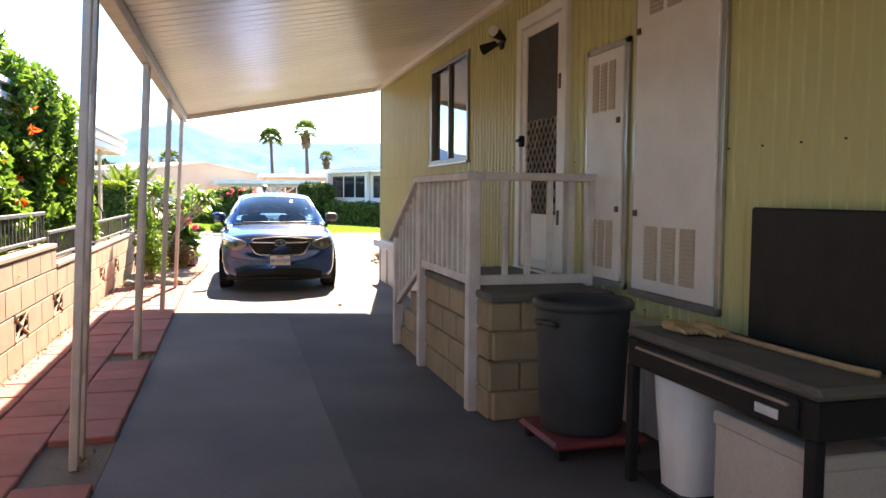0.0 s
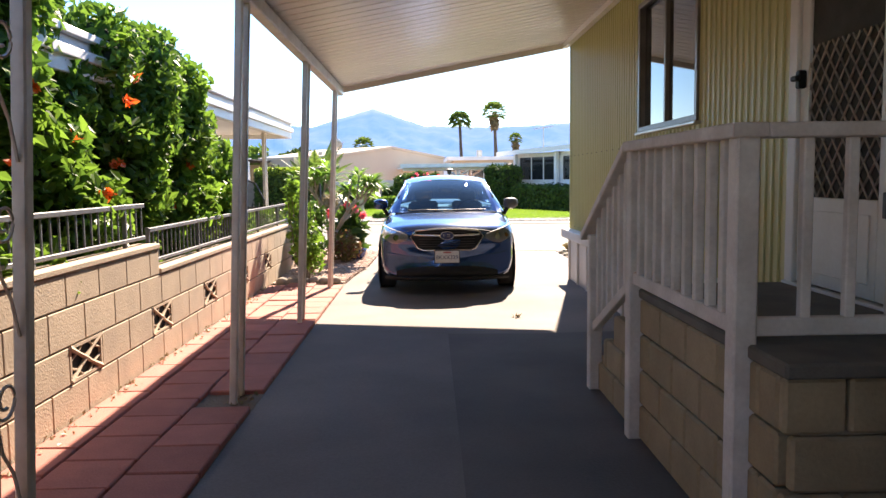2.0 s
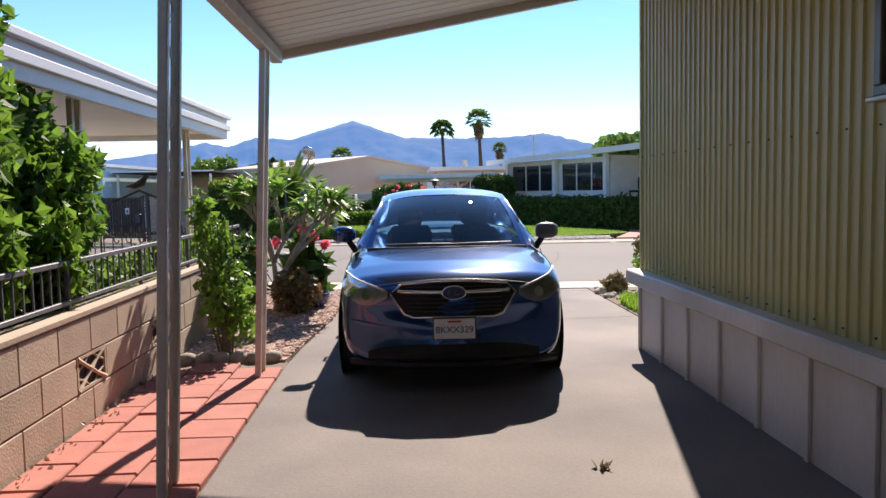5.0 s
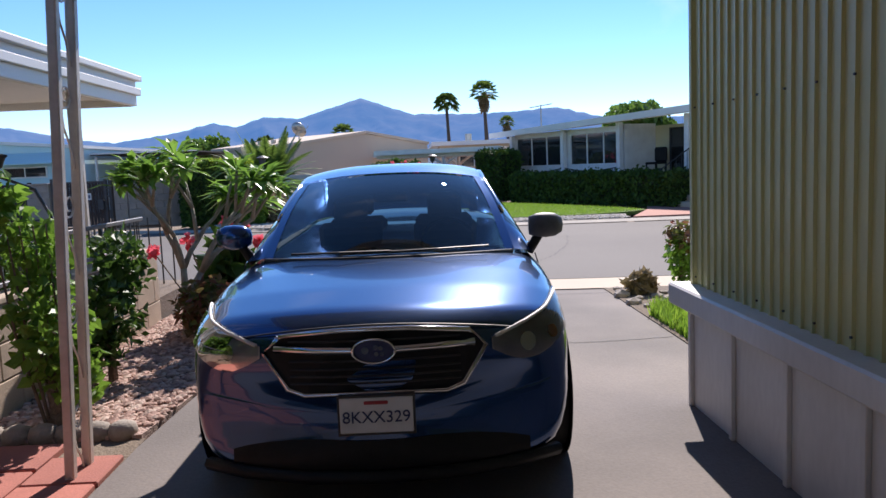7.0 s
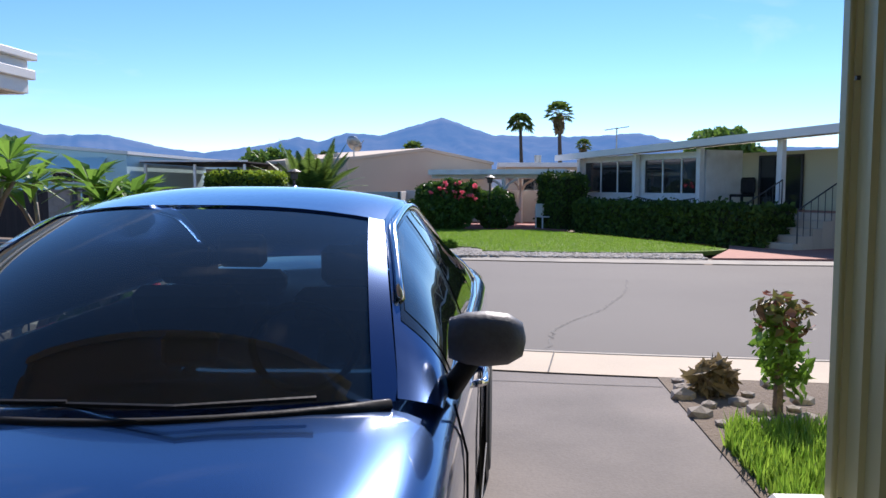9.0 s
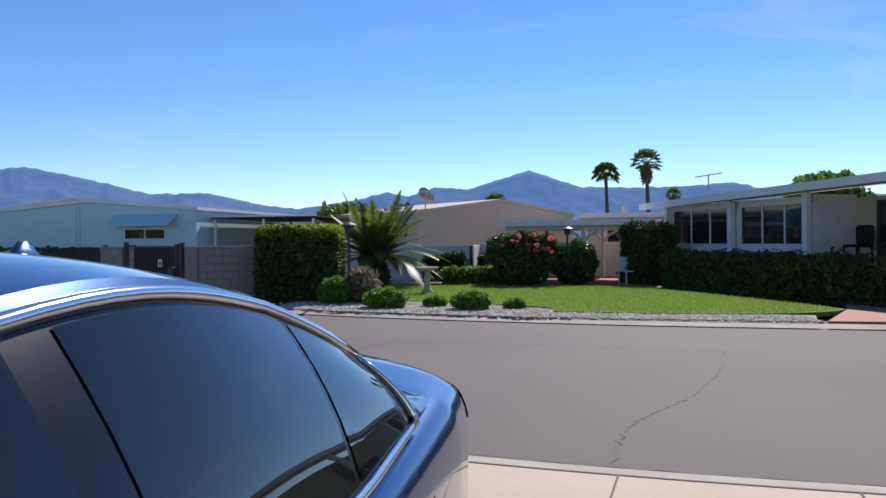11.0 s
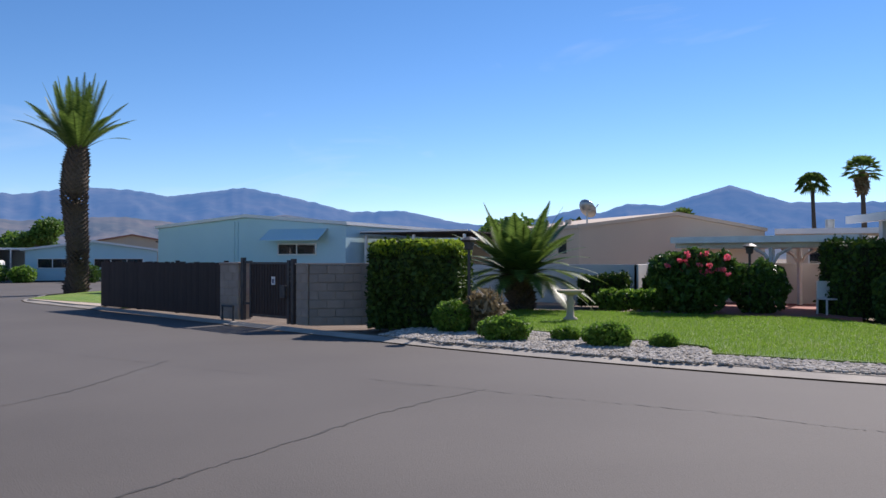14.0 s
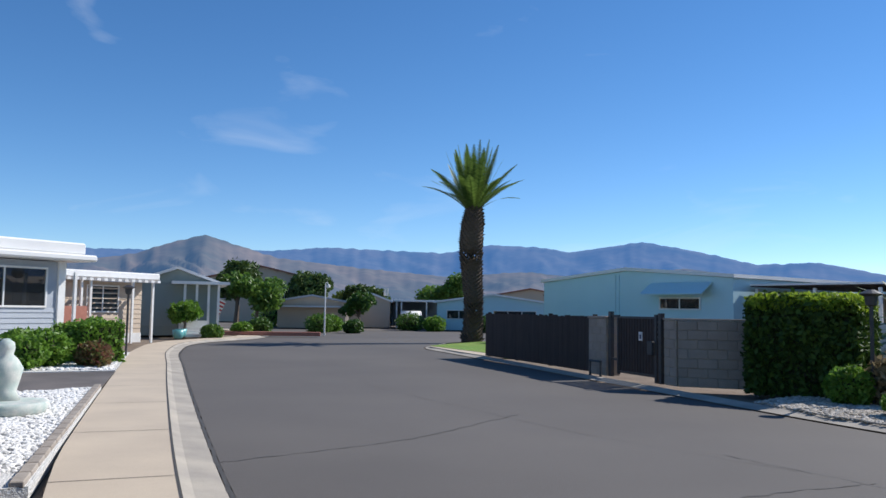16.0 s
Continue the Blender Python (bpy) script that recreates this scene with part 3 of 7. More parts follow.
# added room surfaces, coloured near-black for the dimness behind the window
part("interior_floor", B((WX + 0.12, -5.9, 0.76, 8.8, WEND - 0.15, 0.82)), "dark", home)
part("inner_partition", B((WX + 1.6, -5.9, 0.82, WX + 1.65, WEND - 0.15, 3.5)), "dark", home, "near-black wall painting the dimness of the rooms")
part("skirting_cap", B((WX - 0.13, -6.0, 0.62, WX + 0.02, WEND + 0.11, 0.75), bevel=0.012), "skirt", home, "white ledge above the skirting")
skirt = part("skirting", B((WX - 0.02, -6.0, 0.0, WX + 0.06, WEND + 0.04, 0.62)), "skirt", home, "stained white skirting with batten seams")
for k in range(18):
    y = WEND - 0.02 - k * 0.62
    part("batten", B((WX - 0.045, y - 0.02, 0.0, WX - 0.02, y + 0.02, 0.62), bevel=0.004), "skirt", skirt)
bm = bmesh.new()
for k in range(44):
    for z in (0.80, 1.80):
        y = 13.8 - k * 0.28
        if not any(a < y < b and c < z < d for a, b, c, d in HOLES):
            cyl(bm, (WX - 0.021, y, z), (WX - 0.012, y, z), 0.006, seg=6)
tagged(part("screw_row", bm, "iron", home, "rows of dark siding screws"), kind="stuff")
# window
win = part("window_frame", B((WX - 0.035, 8.50, 1.93, WX + 0.05, 10.20, 1.98), (WX - 0.035, 8.50, 3.12, WX + 0.05, 10.20, 3.17), (WX - 0.035, 8.50, 1.98, WX + 0.05, 8.56, 3.12),
                             (WX - 0.035, 10.14, 1.98, WX + 0.05, 10.20, 3.12), (WX - 0.025, 9.33, 1.98, WX + 0.04, 9.38, 3.12), bevel=0.006), "bronze", home, "dull bronze sliding window frame")
part("pane", B((WX + 0.01, 8.56, 1.98, WX + 0.016, 9.33, 3.12)), "pane", win)
part("pane", B((WX + 0.025, 9.38, 1.98, WX + 0.031, 10.14, 3.12)), "pane", win)
part("window_sill", B((WX - 0.06, 8.48, 1.905, WX + 0.02, 10.22, 1.93), bevel=0.006), "alu", win)
bm = bmesh.new()
for k in range(34):
    z = 2.0 + k * 0.033
    box(bm, WX + 0.055, 8.58, z, WX + 0.075, 9.32, z + 0.004)
part("blind", bm, "oldwhite", win, "pale horizontal slat blind")
# door
door = thing("screen_door", "closed white screen door with diamond grille, black handle", "door", at=(0, 0, 0))
door.parent = None
tagged(door, kind="structure")
door.name = "door_1"
part("door_frame", B((WX - 0.05, 5.82, 0.88, WX + 0.04, 5.92, 3.14), (WX - 0.05, 6.82, 0.88, WX + 0.04, 6.92, 3.14), (WX - 0.05, 5.92, 3.04, WX + 0.04, 6.82, 3.14), (WX - 0.06, 5.80, 0.86, WX + 0.04, 6.94, 0.89), bevel=0.006), "white", door)
part("door_leaf", B((WX - 0.03, 5.925, 0.9, WX + 0.005, 6.02, 3.03), (WX - 0.03, 6.72, 0.9, WX + 0.005, 6.815, 3.03), (WX - 0.03, 6.02, 2.95, WX + 0.005, 6.72, 3.03),
                    (WX - 0.03, 6.02, 0.9, WX + 0.005, 6.72, 1.38), (WX - 0.037, 6.08, 0.97, WX - 0.029, 6.66, 1.31), bevel=0.005), "white", door)
part("screen", B((WX - 0.012, 6.02, 1.38, WX - 0.006, 6.72, 2.95)), "mesh", door, "dark insect screen")
bm = bmesh.new()
for k in range(-6, 16):
    for s in (1, -1):
        p0, p1 = Vector((WX - 0.02, 6.02, 1.38 + k * 0.12)), Vector((WX - 0.02, 6.72, 1.38 + k * 0.12 + s * 0.85))
        t0 = [0.0, 1.0]
        for z in (1.38, 2.2):
            if p1.z != p0.z:
                t = (z - p0.z) / (p1.z - p0.z)
                inc = (z == 1.38) == (s > 0)
                t0[0 if inc else 1] = (max if inc else min)(t0[0 if inc else 1], t)
        if t0[1] - t0[0] > 0.03:
            tube(bm, [p0.lerp(p1, t0[0]), p0.lerp(p1, t0[1])], 0.007, 5)
part("diamond_grille", bm, "alu", door, "diamond lattice guard over the screen")
part("handle", B((WX - 0.075, 6.74, 1.98, WX - 0.03, 6.79, 2.08), (WX - 0.1, 6.73, 2.02, WX - 0.07, 6.80, 2.05), bevel=0.008), "black", door)
part("hinge", B((WX - 0.06, 5.90, 1.3, WX - 0.03, 5.935, 1.42), (WX - 0.06, 5.90, 2.4, WX - 0.03, 5.935, 2.52), bevel=0.004), "iron", door)
# coloured near-black as the shade behind the screen
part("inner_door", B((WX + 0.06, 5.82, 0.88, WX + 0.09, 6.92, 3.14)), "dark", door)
# wall lamp
lamp = thing("wall_lamp", "black twin floodlight fixed to the green wall", "lamp")
part("base", C(((WX - 0.03, 7.42, 3.02), (WX - 0.014, 7.42, 3.02), 0.055)), "black", lamp)
part("lamp_head", C(((WX - 0.05, 7.30, 3.05), (WX - 0.17, 7.24, 3.10), 0.03, 0.06)), "black", lamp)
part("bulb", C(((WX - 0.165, 7.235, 3.098), (WX - 0.20, 7.22, 3.112), 0.058, 0.045)), "white", lamp, "white bulb face")
part("lamp_head", C(((WX - 0.05, 7.52, 3.04), (WX - 0.16, 7.62, 2.99), 0.03, 0.055)), "black", lamp)
part("arm", C(((WX - 0.03, 7.30, 3.04), (WX - 0.03, 7.54, 3.03), 0.014)), "black", lamp)


def utility_door(y0, y1, z0, z1, slots_top, label, x_hinge):
    d = thing("utility_door", label, "door")
    part("panel", B((WX - 0.045, y0, z0, WX - 0.005, y1, z1), bevel=0.006), "white", d)
    part("frame", B((WX - 0.03, y0 - 0.05, z0 - 0.05, WX - 0.004, y0 - 0.004, z1 + 0.05), (WX - 0.03, y1 + 0.004, z0 - 0.05, WX - 0.004, y1 + 0.05, z1 + 0.05), (WX - 0.03, y0 - 0.05, z1 + 0.006, WX - 0.004, y1 + 0.05, z1 + 0.05),
                     (WX - 0.05, y0 - 0.05, z0 - 0.05, WX - 0.004, y1 + 0.05, z0 - 0.006), bevel=0.003), "alu", d)
    w = y1 - y0
    sets = [(z0 + 0.08, z0 + 0.42)] + ([(z1 - 0.42, z1 - 0.08)] if slots_top else [])
    for a, b in sets:
        for k in range(3):
            c = y0 + w * (0.27 + 0.23 * k)
            v = part("vent", B((WX - 0.049, c - w * 0.085, a, WX - 0.044, c + w * 0.085, b)), "vent", d, "tan louvred vent slots")
            bmv = bmesh.new()
            for j in range(12):
                z = a + 0.012 + j * (b - a - 0.02) / 12
                box(bmv, WX - 0.056, c - w * 0.08, z, WX - 0.049, c + w * 0.08, z + 0.010)
            part("louvre", bmv, "vent", v)
    for z in (z0 + 0.5, z1 - 0.5):
        part("latch", B((WX - 0.06, x_hinge - 0.02, z - 0.02, WX - 0.044, x_hinge + 0.02, z + 0.02), bevel=0.004), "iron", d)


utility_door(4.88, 5.42, 0.95, 2.56, True, "white metal water-heater door with tan vents", 4.92)
utility_door(3.80, 4.70, 0.93, 3.1, True, "tall white metal utility door with tan vents", 4.66)

# ---- carport roof and posts ----
# the roof rises from the posts to the house
RX0, RX1, RZ0, RZ1, RY0, RY1 = -0.72, 2.60, 2.82, 3.44, -6.05, 13.95


def roof_z(x):
    return RZ0 + (RZ1 - RZ0) * (x - RX0) / (RX1 - RX0)


bm = bmesh.new()
n = round((RY1 - RY0) / 0.2)
for k in range(n):
    y0, y1 = RY0 + k * 0.2, RY0 + k * 0.2 + 0.2
    for (ya, yb, dz) in ((y0, y1 - 0.02, 0.0), (y1 - 0.02, y1, 0.012)):
        vs = [bm.verts.new((x, y, roof_z(x) + dz + t)) for t in (0, 0.05) for x, y in ((RX0, ya), (RX1, ya), (RX1, yb), (RX0, yb))]
        for f in ((0, 3, 2, 1), (4, 5, 6, 7), (0, 1, 5, 4), (1, 2, 6, 5), (2, 3, 7, 6), (3, 0, 4, 7)):
            bm.faces.new([vs[i] for i in f])
structure(part("ceiling", bm, "awning"), "cream ribbed metal carport roof, slightly sloping")


def sloped(b_, x0, x1, y0, y1, lo, hi):
    vs = [b_.verts.new((x, y, roof_z(x) + t)) for t in (lo, hi) for x, y in ((x0, y0), (x1, y0), (x1, y1), (x0, y1))]
    for f in ((0, 3, 2, 1), (4, 5, 6, 7), (0, 1, 5, 4), (1, 2, 6, 5), (2, 3, 7, 6), (3, 0, 4, 7)):
        b_.faces.new([vs[i] for i in f])
    return b_


structure(part("trim", sloped(bmesh.new(), RX0 - 0.06, RX1, RY1 + 0.003, RY1 + 0.07, -0.07, 0.10), "awning"), "pale metal fascia across the carport front")
structure(part("trim", B((RX0 - 0.07, RY0, RZ0 - 0.03, RX0 - 0.003, RY1, RZ0 + 0.13), bevel=0.01), "awning"), "pale metal gutter along the carport edge")
beam = part("beam", B((-0.765, RY0, 2.70, -0.665, 13.85, 2.81), bevel=0.008), "post")
structure(beam, "painted steel beam over the carport posts")
structure(part("trim", sloped(bmesh.new(), 2.50, 2.598, RY0, RY1, -0.07, -0.004), "awning"), "pale metal ledger along the house wall")


def post(y):
    p = thing("carport_post", "beige twin-tube steel post with scroll ironwork", "post", "carport posts", at=(-0.85, y, 0))
    p.matrix_basis = pose(-0.85, y, 0, 0, 2.9, 0)
    part("tube", B((-0.024, -0.128, 0, 0.024, -0.080, 2.705), bevel=0.006), "post", p)
    part("tube", B((-0.024, 0.080, 0, 0.024, 0.128, 2.705), bevel=0.006), "post", p)
    for z in (0.32, 0.86, 1.4, 1.94, 2.45):
        b_ = bmesh.new()
        pts = []
        for k in range(26):
            t = k / 25
            a = t * 2.6 * math.pi
            r = 0.066 * (1 - 0.62 * t)
            pts.append((0, -0.008 + r * math.cos(a + math.pi), z + r * math.sin(a + math.pi)))
        tube(b_, pts, 0.006, 5)
        tube(b_, [(0, -0.076, z), (0, -0.03, z - 0.16), (0, 0.03, z - 0.24), (0, 0.076, z - 0.36)], 0.006, 5)
        part("scroll", b_, "post", p)
    return p


first = post(1.75)
for y in (4.75, 7.75, 10.6, 13.2):
    copy_thing(first, pose(-0.85, y, 0, 0, 2.9, 0))

# unseen wall, added to keep outside light off the floor and car nose
structure(part("wall_back", B((-1.9, -6.3, 0, 2.6, -6.12, 2.78)), "wallwhite"), "plain unseen wall added to block light at the carport's far end")

# ---- porch ----
porch = thing("porch", "tan block porch with steps and green carpeted deck", "porch", at=(0.05, 0, 0))
part("core", B((1.70, 5.0, 0, 2.54, 6.9, 0.80), (1.70, 6.9, 0, 2.54, 7.15, 0.66), (1.70, 7.15, 0, 2.54, 7.41, 0.50), (1.70, 7.41, 0, 2.54, 7.67, 0.34), (1.70, 7.67, 0, 2.54, 7.93, 0.17)), "mortar", porch)
part("deck", B((1.62, 4.94, 0.82, 2.54, 6.95, 0.875), bevel=0.01), "deck", porch, "worn dark outdoor carpet on the deck")
for k, z in enumerate((0.66, 0.50, 0.34, 0.17)):
    part("tread", B((1.66, 6.92 + 0.26 * k, z, 2.54, 7.2 + 0.26 * k, z + 0.045), bevel=0.008), "porchblock", porch)
for row in range(4):
    z0 = 0.005 + row * 0.205
    x = 1.66
    for k in range(3):
        xa = x + k * 0.4 - (0.2 if row % 2 else 0)
        a, b = max(xa, 1.63), min(xa + 0.39, 2.58)
        if b - a > 0.05:
            part("block", B((a, 4.97, z0, b, 5.02, z0 + 0.195), bevel=0.012), "porchblock", porch)
    yend = 6.95 if row == 3 else 7.93 - row * 0.27
    for k in range(9):
        ya = 4.99 + k * 0.4 - (0.2 if row % 2 else 0)
        a, b = max(ya, 5.03), min(ya + 0.39, yend)
        if b - a > 0.05:
            part("block", B((1.63, a, z0, 1.70, b, z0 + 0.195), bevel=0.012), "porchblock", porch)
rail = thing("porch_railing", "white weathered wooden railing with worn posts", "railing", at=(0.06, 0, 0))
for y, z1 in ((5.30, 1.66), (6.80, 1.66), (7.86, 1.10)):
    part("post", B((1.555, y - 0.045, 0.0, 1.645, y + 0.045, z1), bevel=0.008), "oldwhite", rail)
part("post", B((2.47, 5.26, 0.88, 2.52, 5.34, 1.66), bevel=0.008), "oldwhite", rail)


def beam_yz(ya, za, yb, zb, x0, x1, h):
    b_ = bmesh.new()
    vs = [b_.verts.new((x, y, z + t)) for t in (0, h) for x, y, z in ((x0, ya, za), (x1, ya, za), (x1, yb, zb), (x0, yb, zb))]
    for f in ((0, 3, 2, 1), (4, 5, 6, 7), (0, 1, 5, 4), (1, 2, 6, 5), (2, 3, 7, 6), (3, 0, 4, 7)):
        b_.faces.new([vs[i] for i in f])
    bmesh.ops.bevel(b_, geom=b_.edges[:], offset=0.006, segments=1, affect="EDGES")
    return b_


part("top_rail", beam_yz(5.24, 1.645, 6.83, 1.645, 1.53, 1.67, 0.055), "oldwhite", rail)
part("top_rail", beam_yz(6.83, 1.645, 8.03, 1.05, 1.53, 1.67, 0.055), "oldwhite", rail)
part("top_rail", B((1.67, 5.24, 1.645, 2.52, 5.37, 1.70), bevel=0.006), "oldwhite", rail)
part("bottom_rail", beam_yz(5.34, 0.90, 6.76, 0.90, 1.575, 1.625, 0.07), "oldwhite", rail)
part("bottom_rail", beam_yz(6.84, 0.86, 7.82, 0.42, 1.575, 1.625, 0.07), "oldwhite", rail)
part("bottom_rail", B((1.645, 5.28, 0.90, 2.47, 5.33, 0.97), bevel=0.006), "oldwhite", rail)
for k in range(9):
    y = 5.46 + k * 0.15
    part("baluster", B((1.575, y - 0.02, 0.965, 1.615, y + 0.02, 1.65), bevel=0.005), "oldwhite", rail)
for k in range(6):
    y = 6.96 + k * 0.145
    f = (y - 6.83) / 1.20
    part("baluster", B((1.575, y - 0.02, 0.925 - (y - 6.84) * 0.45, 1.615, y + 0.02, 1.66 - 0.595 * f), bevel=0.005), "oldwhite", rail)
for k in range(4):
    x = 1.84 + k * 0.17
    part("baluster", B((x - 0.02, 5.285, 0.965, x + 0.02, 5.325, 1.65), bevel=0.005), "oldwhite", rail)

# ---- garden wall ----
gw = thing("garden_wall", "tan slump-block garden wall with pierced screen blocks", "wall", kind="structure")
gw.name = "wall_garden"
part("mortar_core", B((-1.90, -6, 0, -1.775, 8.96, 0.95), (-1.90, 8.96, 0, -1.775, 17.4, 0.74)), "mortar", gw)
part("wall_cap", B((-1.93, -6, 0.955, -1.742, 8.98, 1.0), (-1.93, 8.98, 0.745, -1.742, 17.4, 0.79), bevel=0.008), "block", gw)
VENTS = [4.5, 6.0, 7.5, 9.0, 10.5, 12.0, 13.5]
for row in range(4):
    z0 = 0.010 + row * 0.245
    z1 = z0 + (0.236 if row < 3 else 0.205)
    top = 8.96 if row == 3 else 17.4
    y = 1.0 + (0.25 if row % 2 else 0)
    while y < top:
        a, b = y, min(y + 0.492, top)
        if not (row == 1 and any(abs((a + b) / 2 - v) < 0.2 for v in VENTS)) and b - a > 0.06:
            part("block", B((-1.782, a, z0, -1.752, b, z1), bevel=0.006), "block", gw)
        y += 0.5
for v in VENTS:
    # no real depth here: a near-black sheet paints the shade in the holes
    part("screen_hole", B((-1.776, v - 0.245, 0.256, -1.772, v + 0.245, 0.492)), "dark", gw, "thin dark sheet painting the shade in a pierced block")
    b_ = bmesh.new()
    for sy, sz in ((-1, -1), (1, -1), (1, 1), (-1, 1)):
        tube(b_, [(-1.762, v + sy * 0.235, 0.374 + sz * 0.11), (-1.762, v + sy * 0.08, 0.374 + sz * 0.04), (-1.762, v, 0.374)], [0.022, 0.012, 0.018], 6)
        tube(b_, [(-1.764, v + sy * 0.235, 0.374 + sz * 0.02), (-1.764, v + sy * 0.12, 0.374 + sz * 0.055), (-1.764, v + sy * 0.03, 0.374 + sz * 0.11)], 0.009, 5)
    box(b_, -1.775, v - 0.246, 0.256, -1.752, v - 0.222, 0.492)
    box(b_, -1.775, v + 0.222, 0.256, -1.752, v + 0.246, 0.492)
    box(b_, -1.775, v - 0.222, 0.256, -1.752, v + 0.222, 0.276)
    box(b_, -1.775, v - 0.222, 0.472, -1.752, v + 0.222, 0.492)
    part("screen_block", b_, "block", gw)
fence = thing("garden_railing", "grey painted iron railing on top of the wall", "railing")
for ya, yb, z in ((-6.0, 8.9, 1.0), (9.0, 17.3, 0.79)):
    part("rail", B((-1.86, ya, z + 0.30, -1.83, yb, z + 0.335), (-1.86, ya, z + 0.04, -1.83, yb, z + 0.07), bevel=0.004), "greyrail", fence)
    y = ya
    while y < yb:
        part("post", B((-1.865, y - 0.016, z, -1.833, y + 0.016, z + 0.34), bevel=0.004), "greyrail", fence)
        for k in range(1, 12):
            if y + k * 0.12 < yb and y > -1:
                part("bar", B((-1.853, y + k * 0.12 - 0.006, z + 0.06, -1.841, y + k * 0.12 + 0.006, z + 0.31)), "greyrail", fence)
        y += 1.45
structure(part("floor_bed", B((-1.75, -6, -0.1, -0.695, 13.75, -0.004)), "soil"), "bare earth under the red pavers")


# ---- the blue car ----
car = thing("car", "dark blue sedan parked nose-in on the driveway", "car", at=(0.75, 12.42, 0), rz=-1.2)
ST = [(0.00, .82, .25, .66, .74), (.05, .86, .21, .77, .86), (.16, .885, .19, .83, .92), (.5, .905, .18, .885, .97), (.9, .915, .18, .93, 1.01), (1.3, .92, .18, .96, 1.04), (2.4, .92, .18, .99, 1.03),
      (3.6, .92, .18, 1.02, 1.06), (4.1, .915, .2, 1.04, 1.11), (4.5, .89, .25, 1.04, 1.13), (4.72, .85, .3, 1.0, 1.12), (4.8, .79, .36, .87, .97)]


def bow(y, x):
    """How far the rounded nose and tail draw back towards the sides."""
    f = max(0.0, 1 - y / 1.1) * 0.36 - max(0.0, (y - 4.0) / 0.8) * 0.24
    return f * (abs(x) / 0.92) ** 2.4


def ring(y, w, zb, zs, zc):
    out = []
    for fx, z in ((0, zb), (.55, zb), (.88, zb), (.965, zb + .09), (1.0, .46), (.99, .56), (1.0, zs - .15), (.985, zs - .08), (.955, zs - .025), (.90, zs + .005), (.80, zs + (zc - zs) * .42), (.45, zs + (zc - zs) * .88), (0, zc)):
        out.append((fx * w, z))
    return [(-x, z) for x, z in out[:0:-1]] + out[:-1]


bm = bmesh.new()
full = []
for a, b in zip(ST, ST[1:]):
    k = 5 if b[0] - a[0] > 0.3 else 2
    full += [tuple(a[i] + (b[i] - a[i]) * j / k for i in range(5)) for j in range(k)]
full.append(ST[-1])
rings = [[bm.verts.new((x, s[0] + bow(s[0], x), z)) for x, z in ring(*s)] for s in full]
for a, b in zip(rings, rings[1:]):
    for k in range(len(a)):
        bm.faces.new((a[k], b[k], b[(k + 1) % len(a)], a[(k + 1) % len(a)]))
for r, inner in ((rings[0], 0.03), (rings[-1], -0.02)):
    c = bm.verts.new((0, r[0].co.y + 0.0, 0.45))
    for k in range(len(r)):
        bm.faces.new((r[k], r[(k + 1) % len(r)], c))
bmesh.ops.recalc_face_normals(bm, faces=bm.faces)
body = part("body", bm, "carpaint", car, "metallic dark blue bodywork", True)
sub = body.modifiers.new("round", "SUBSURF")
sub.levels = sub.render_levels = 1


body_shape = bpy.data.meshes.new_from_object(body.evaluated_get(bpy.context.evaluated_depsgraph_get()))
body_tree = bmesh.new()
body_tree.from_mesh(body_shape)
bpy.data.meshes.remove(body_shape)
body_tree = BVHTree.FromBMesh(body_tree)


def skin(p, d, out):
    """The place where a line from p along d meets the bodywork, moved out by a little."""
    hit, nrm, _, _ = body_tree.ray_cast(Vector(p), Vector(d))
    if hit is None:
        hit, nrm, _, _ = body_tree.find_nearest(Vector(p))
    return hit + (nrm if nrm.dot(Vector(d)) < 0 else -nrm) * out


def patch(name, f, nu, nv, mat, parent, label="", thick=0.0, flip=False):
    b_ = bmesh.new()
    g = [[b_.verts.new(f(i / nu, j / nv)) for j in range(nv + 1)] for i in range(nu + 1)]
    for i in range(nu):
        for j in range(nv):
            q = (g[i][j], g[i + 1][j], g[i + 1][j + 1], g[i][j + 1])
            b_.faces.new(q[::-1] if flip else q)
    return part(name, b_, mat, parent, label, True)


def roof_pt(u, v):
    """Roof skin; u across, v from windscreen to rear window."""
    s = 2 * u - 1
    y = 2.02 + v * 1.33 + (0.16 * (1 - v) - 0.10 * v) * s * s
    z = 1.475 + 0.075 * math.sin(math.pi * min(1, v * 0.92 + 0.06)) - 0.055 * abs(s) ** 2.6
    return Vector((s * (0.60 - 0.02 * v), y, z))


def belt(y):
    return 0.985 + 0.02 * (y - 1.4) + 0.02 * max(0, y - 3.2)


def screen_pt(u, v):
    s = 2 * u - 1
    base = Vector((s * 0.75, 1.17 + 0.30 * s * s, 1.03 - 0.03 * s * s))
    top = roof_pt(u, 0.0) + Vector((0, 0, -0.004))
    p = base.lerp(top, v)
    return p + Vector((0, -0.035, 0.045)) * math.sin(math.pi * v)


def rear_pt(u, v):
    s = 2 * u - 1
    base = Vector((s * 0.68, 4.12 - 0.22 * s * s, 1.115 - 0.02 * s * s))
    return roof_pt(u, 1.0).lerp(base, v) + Vector((0, 0.03, 0.03)) * math.sin(math.pi * v)


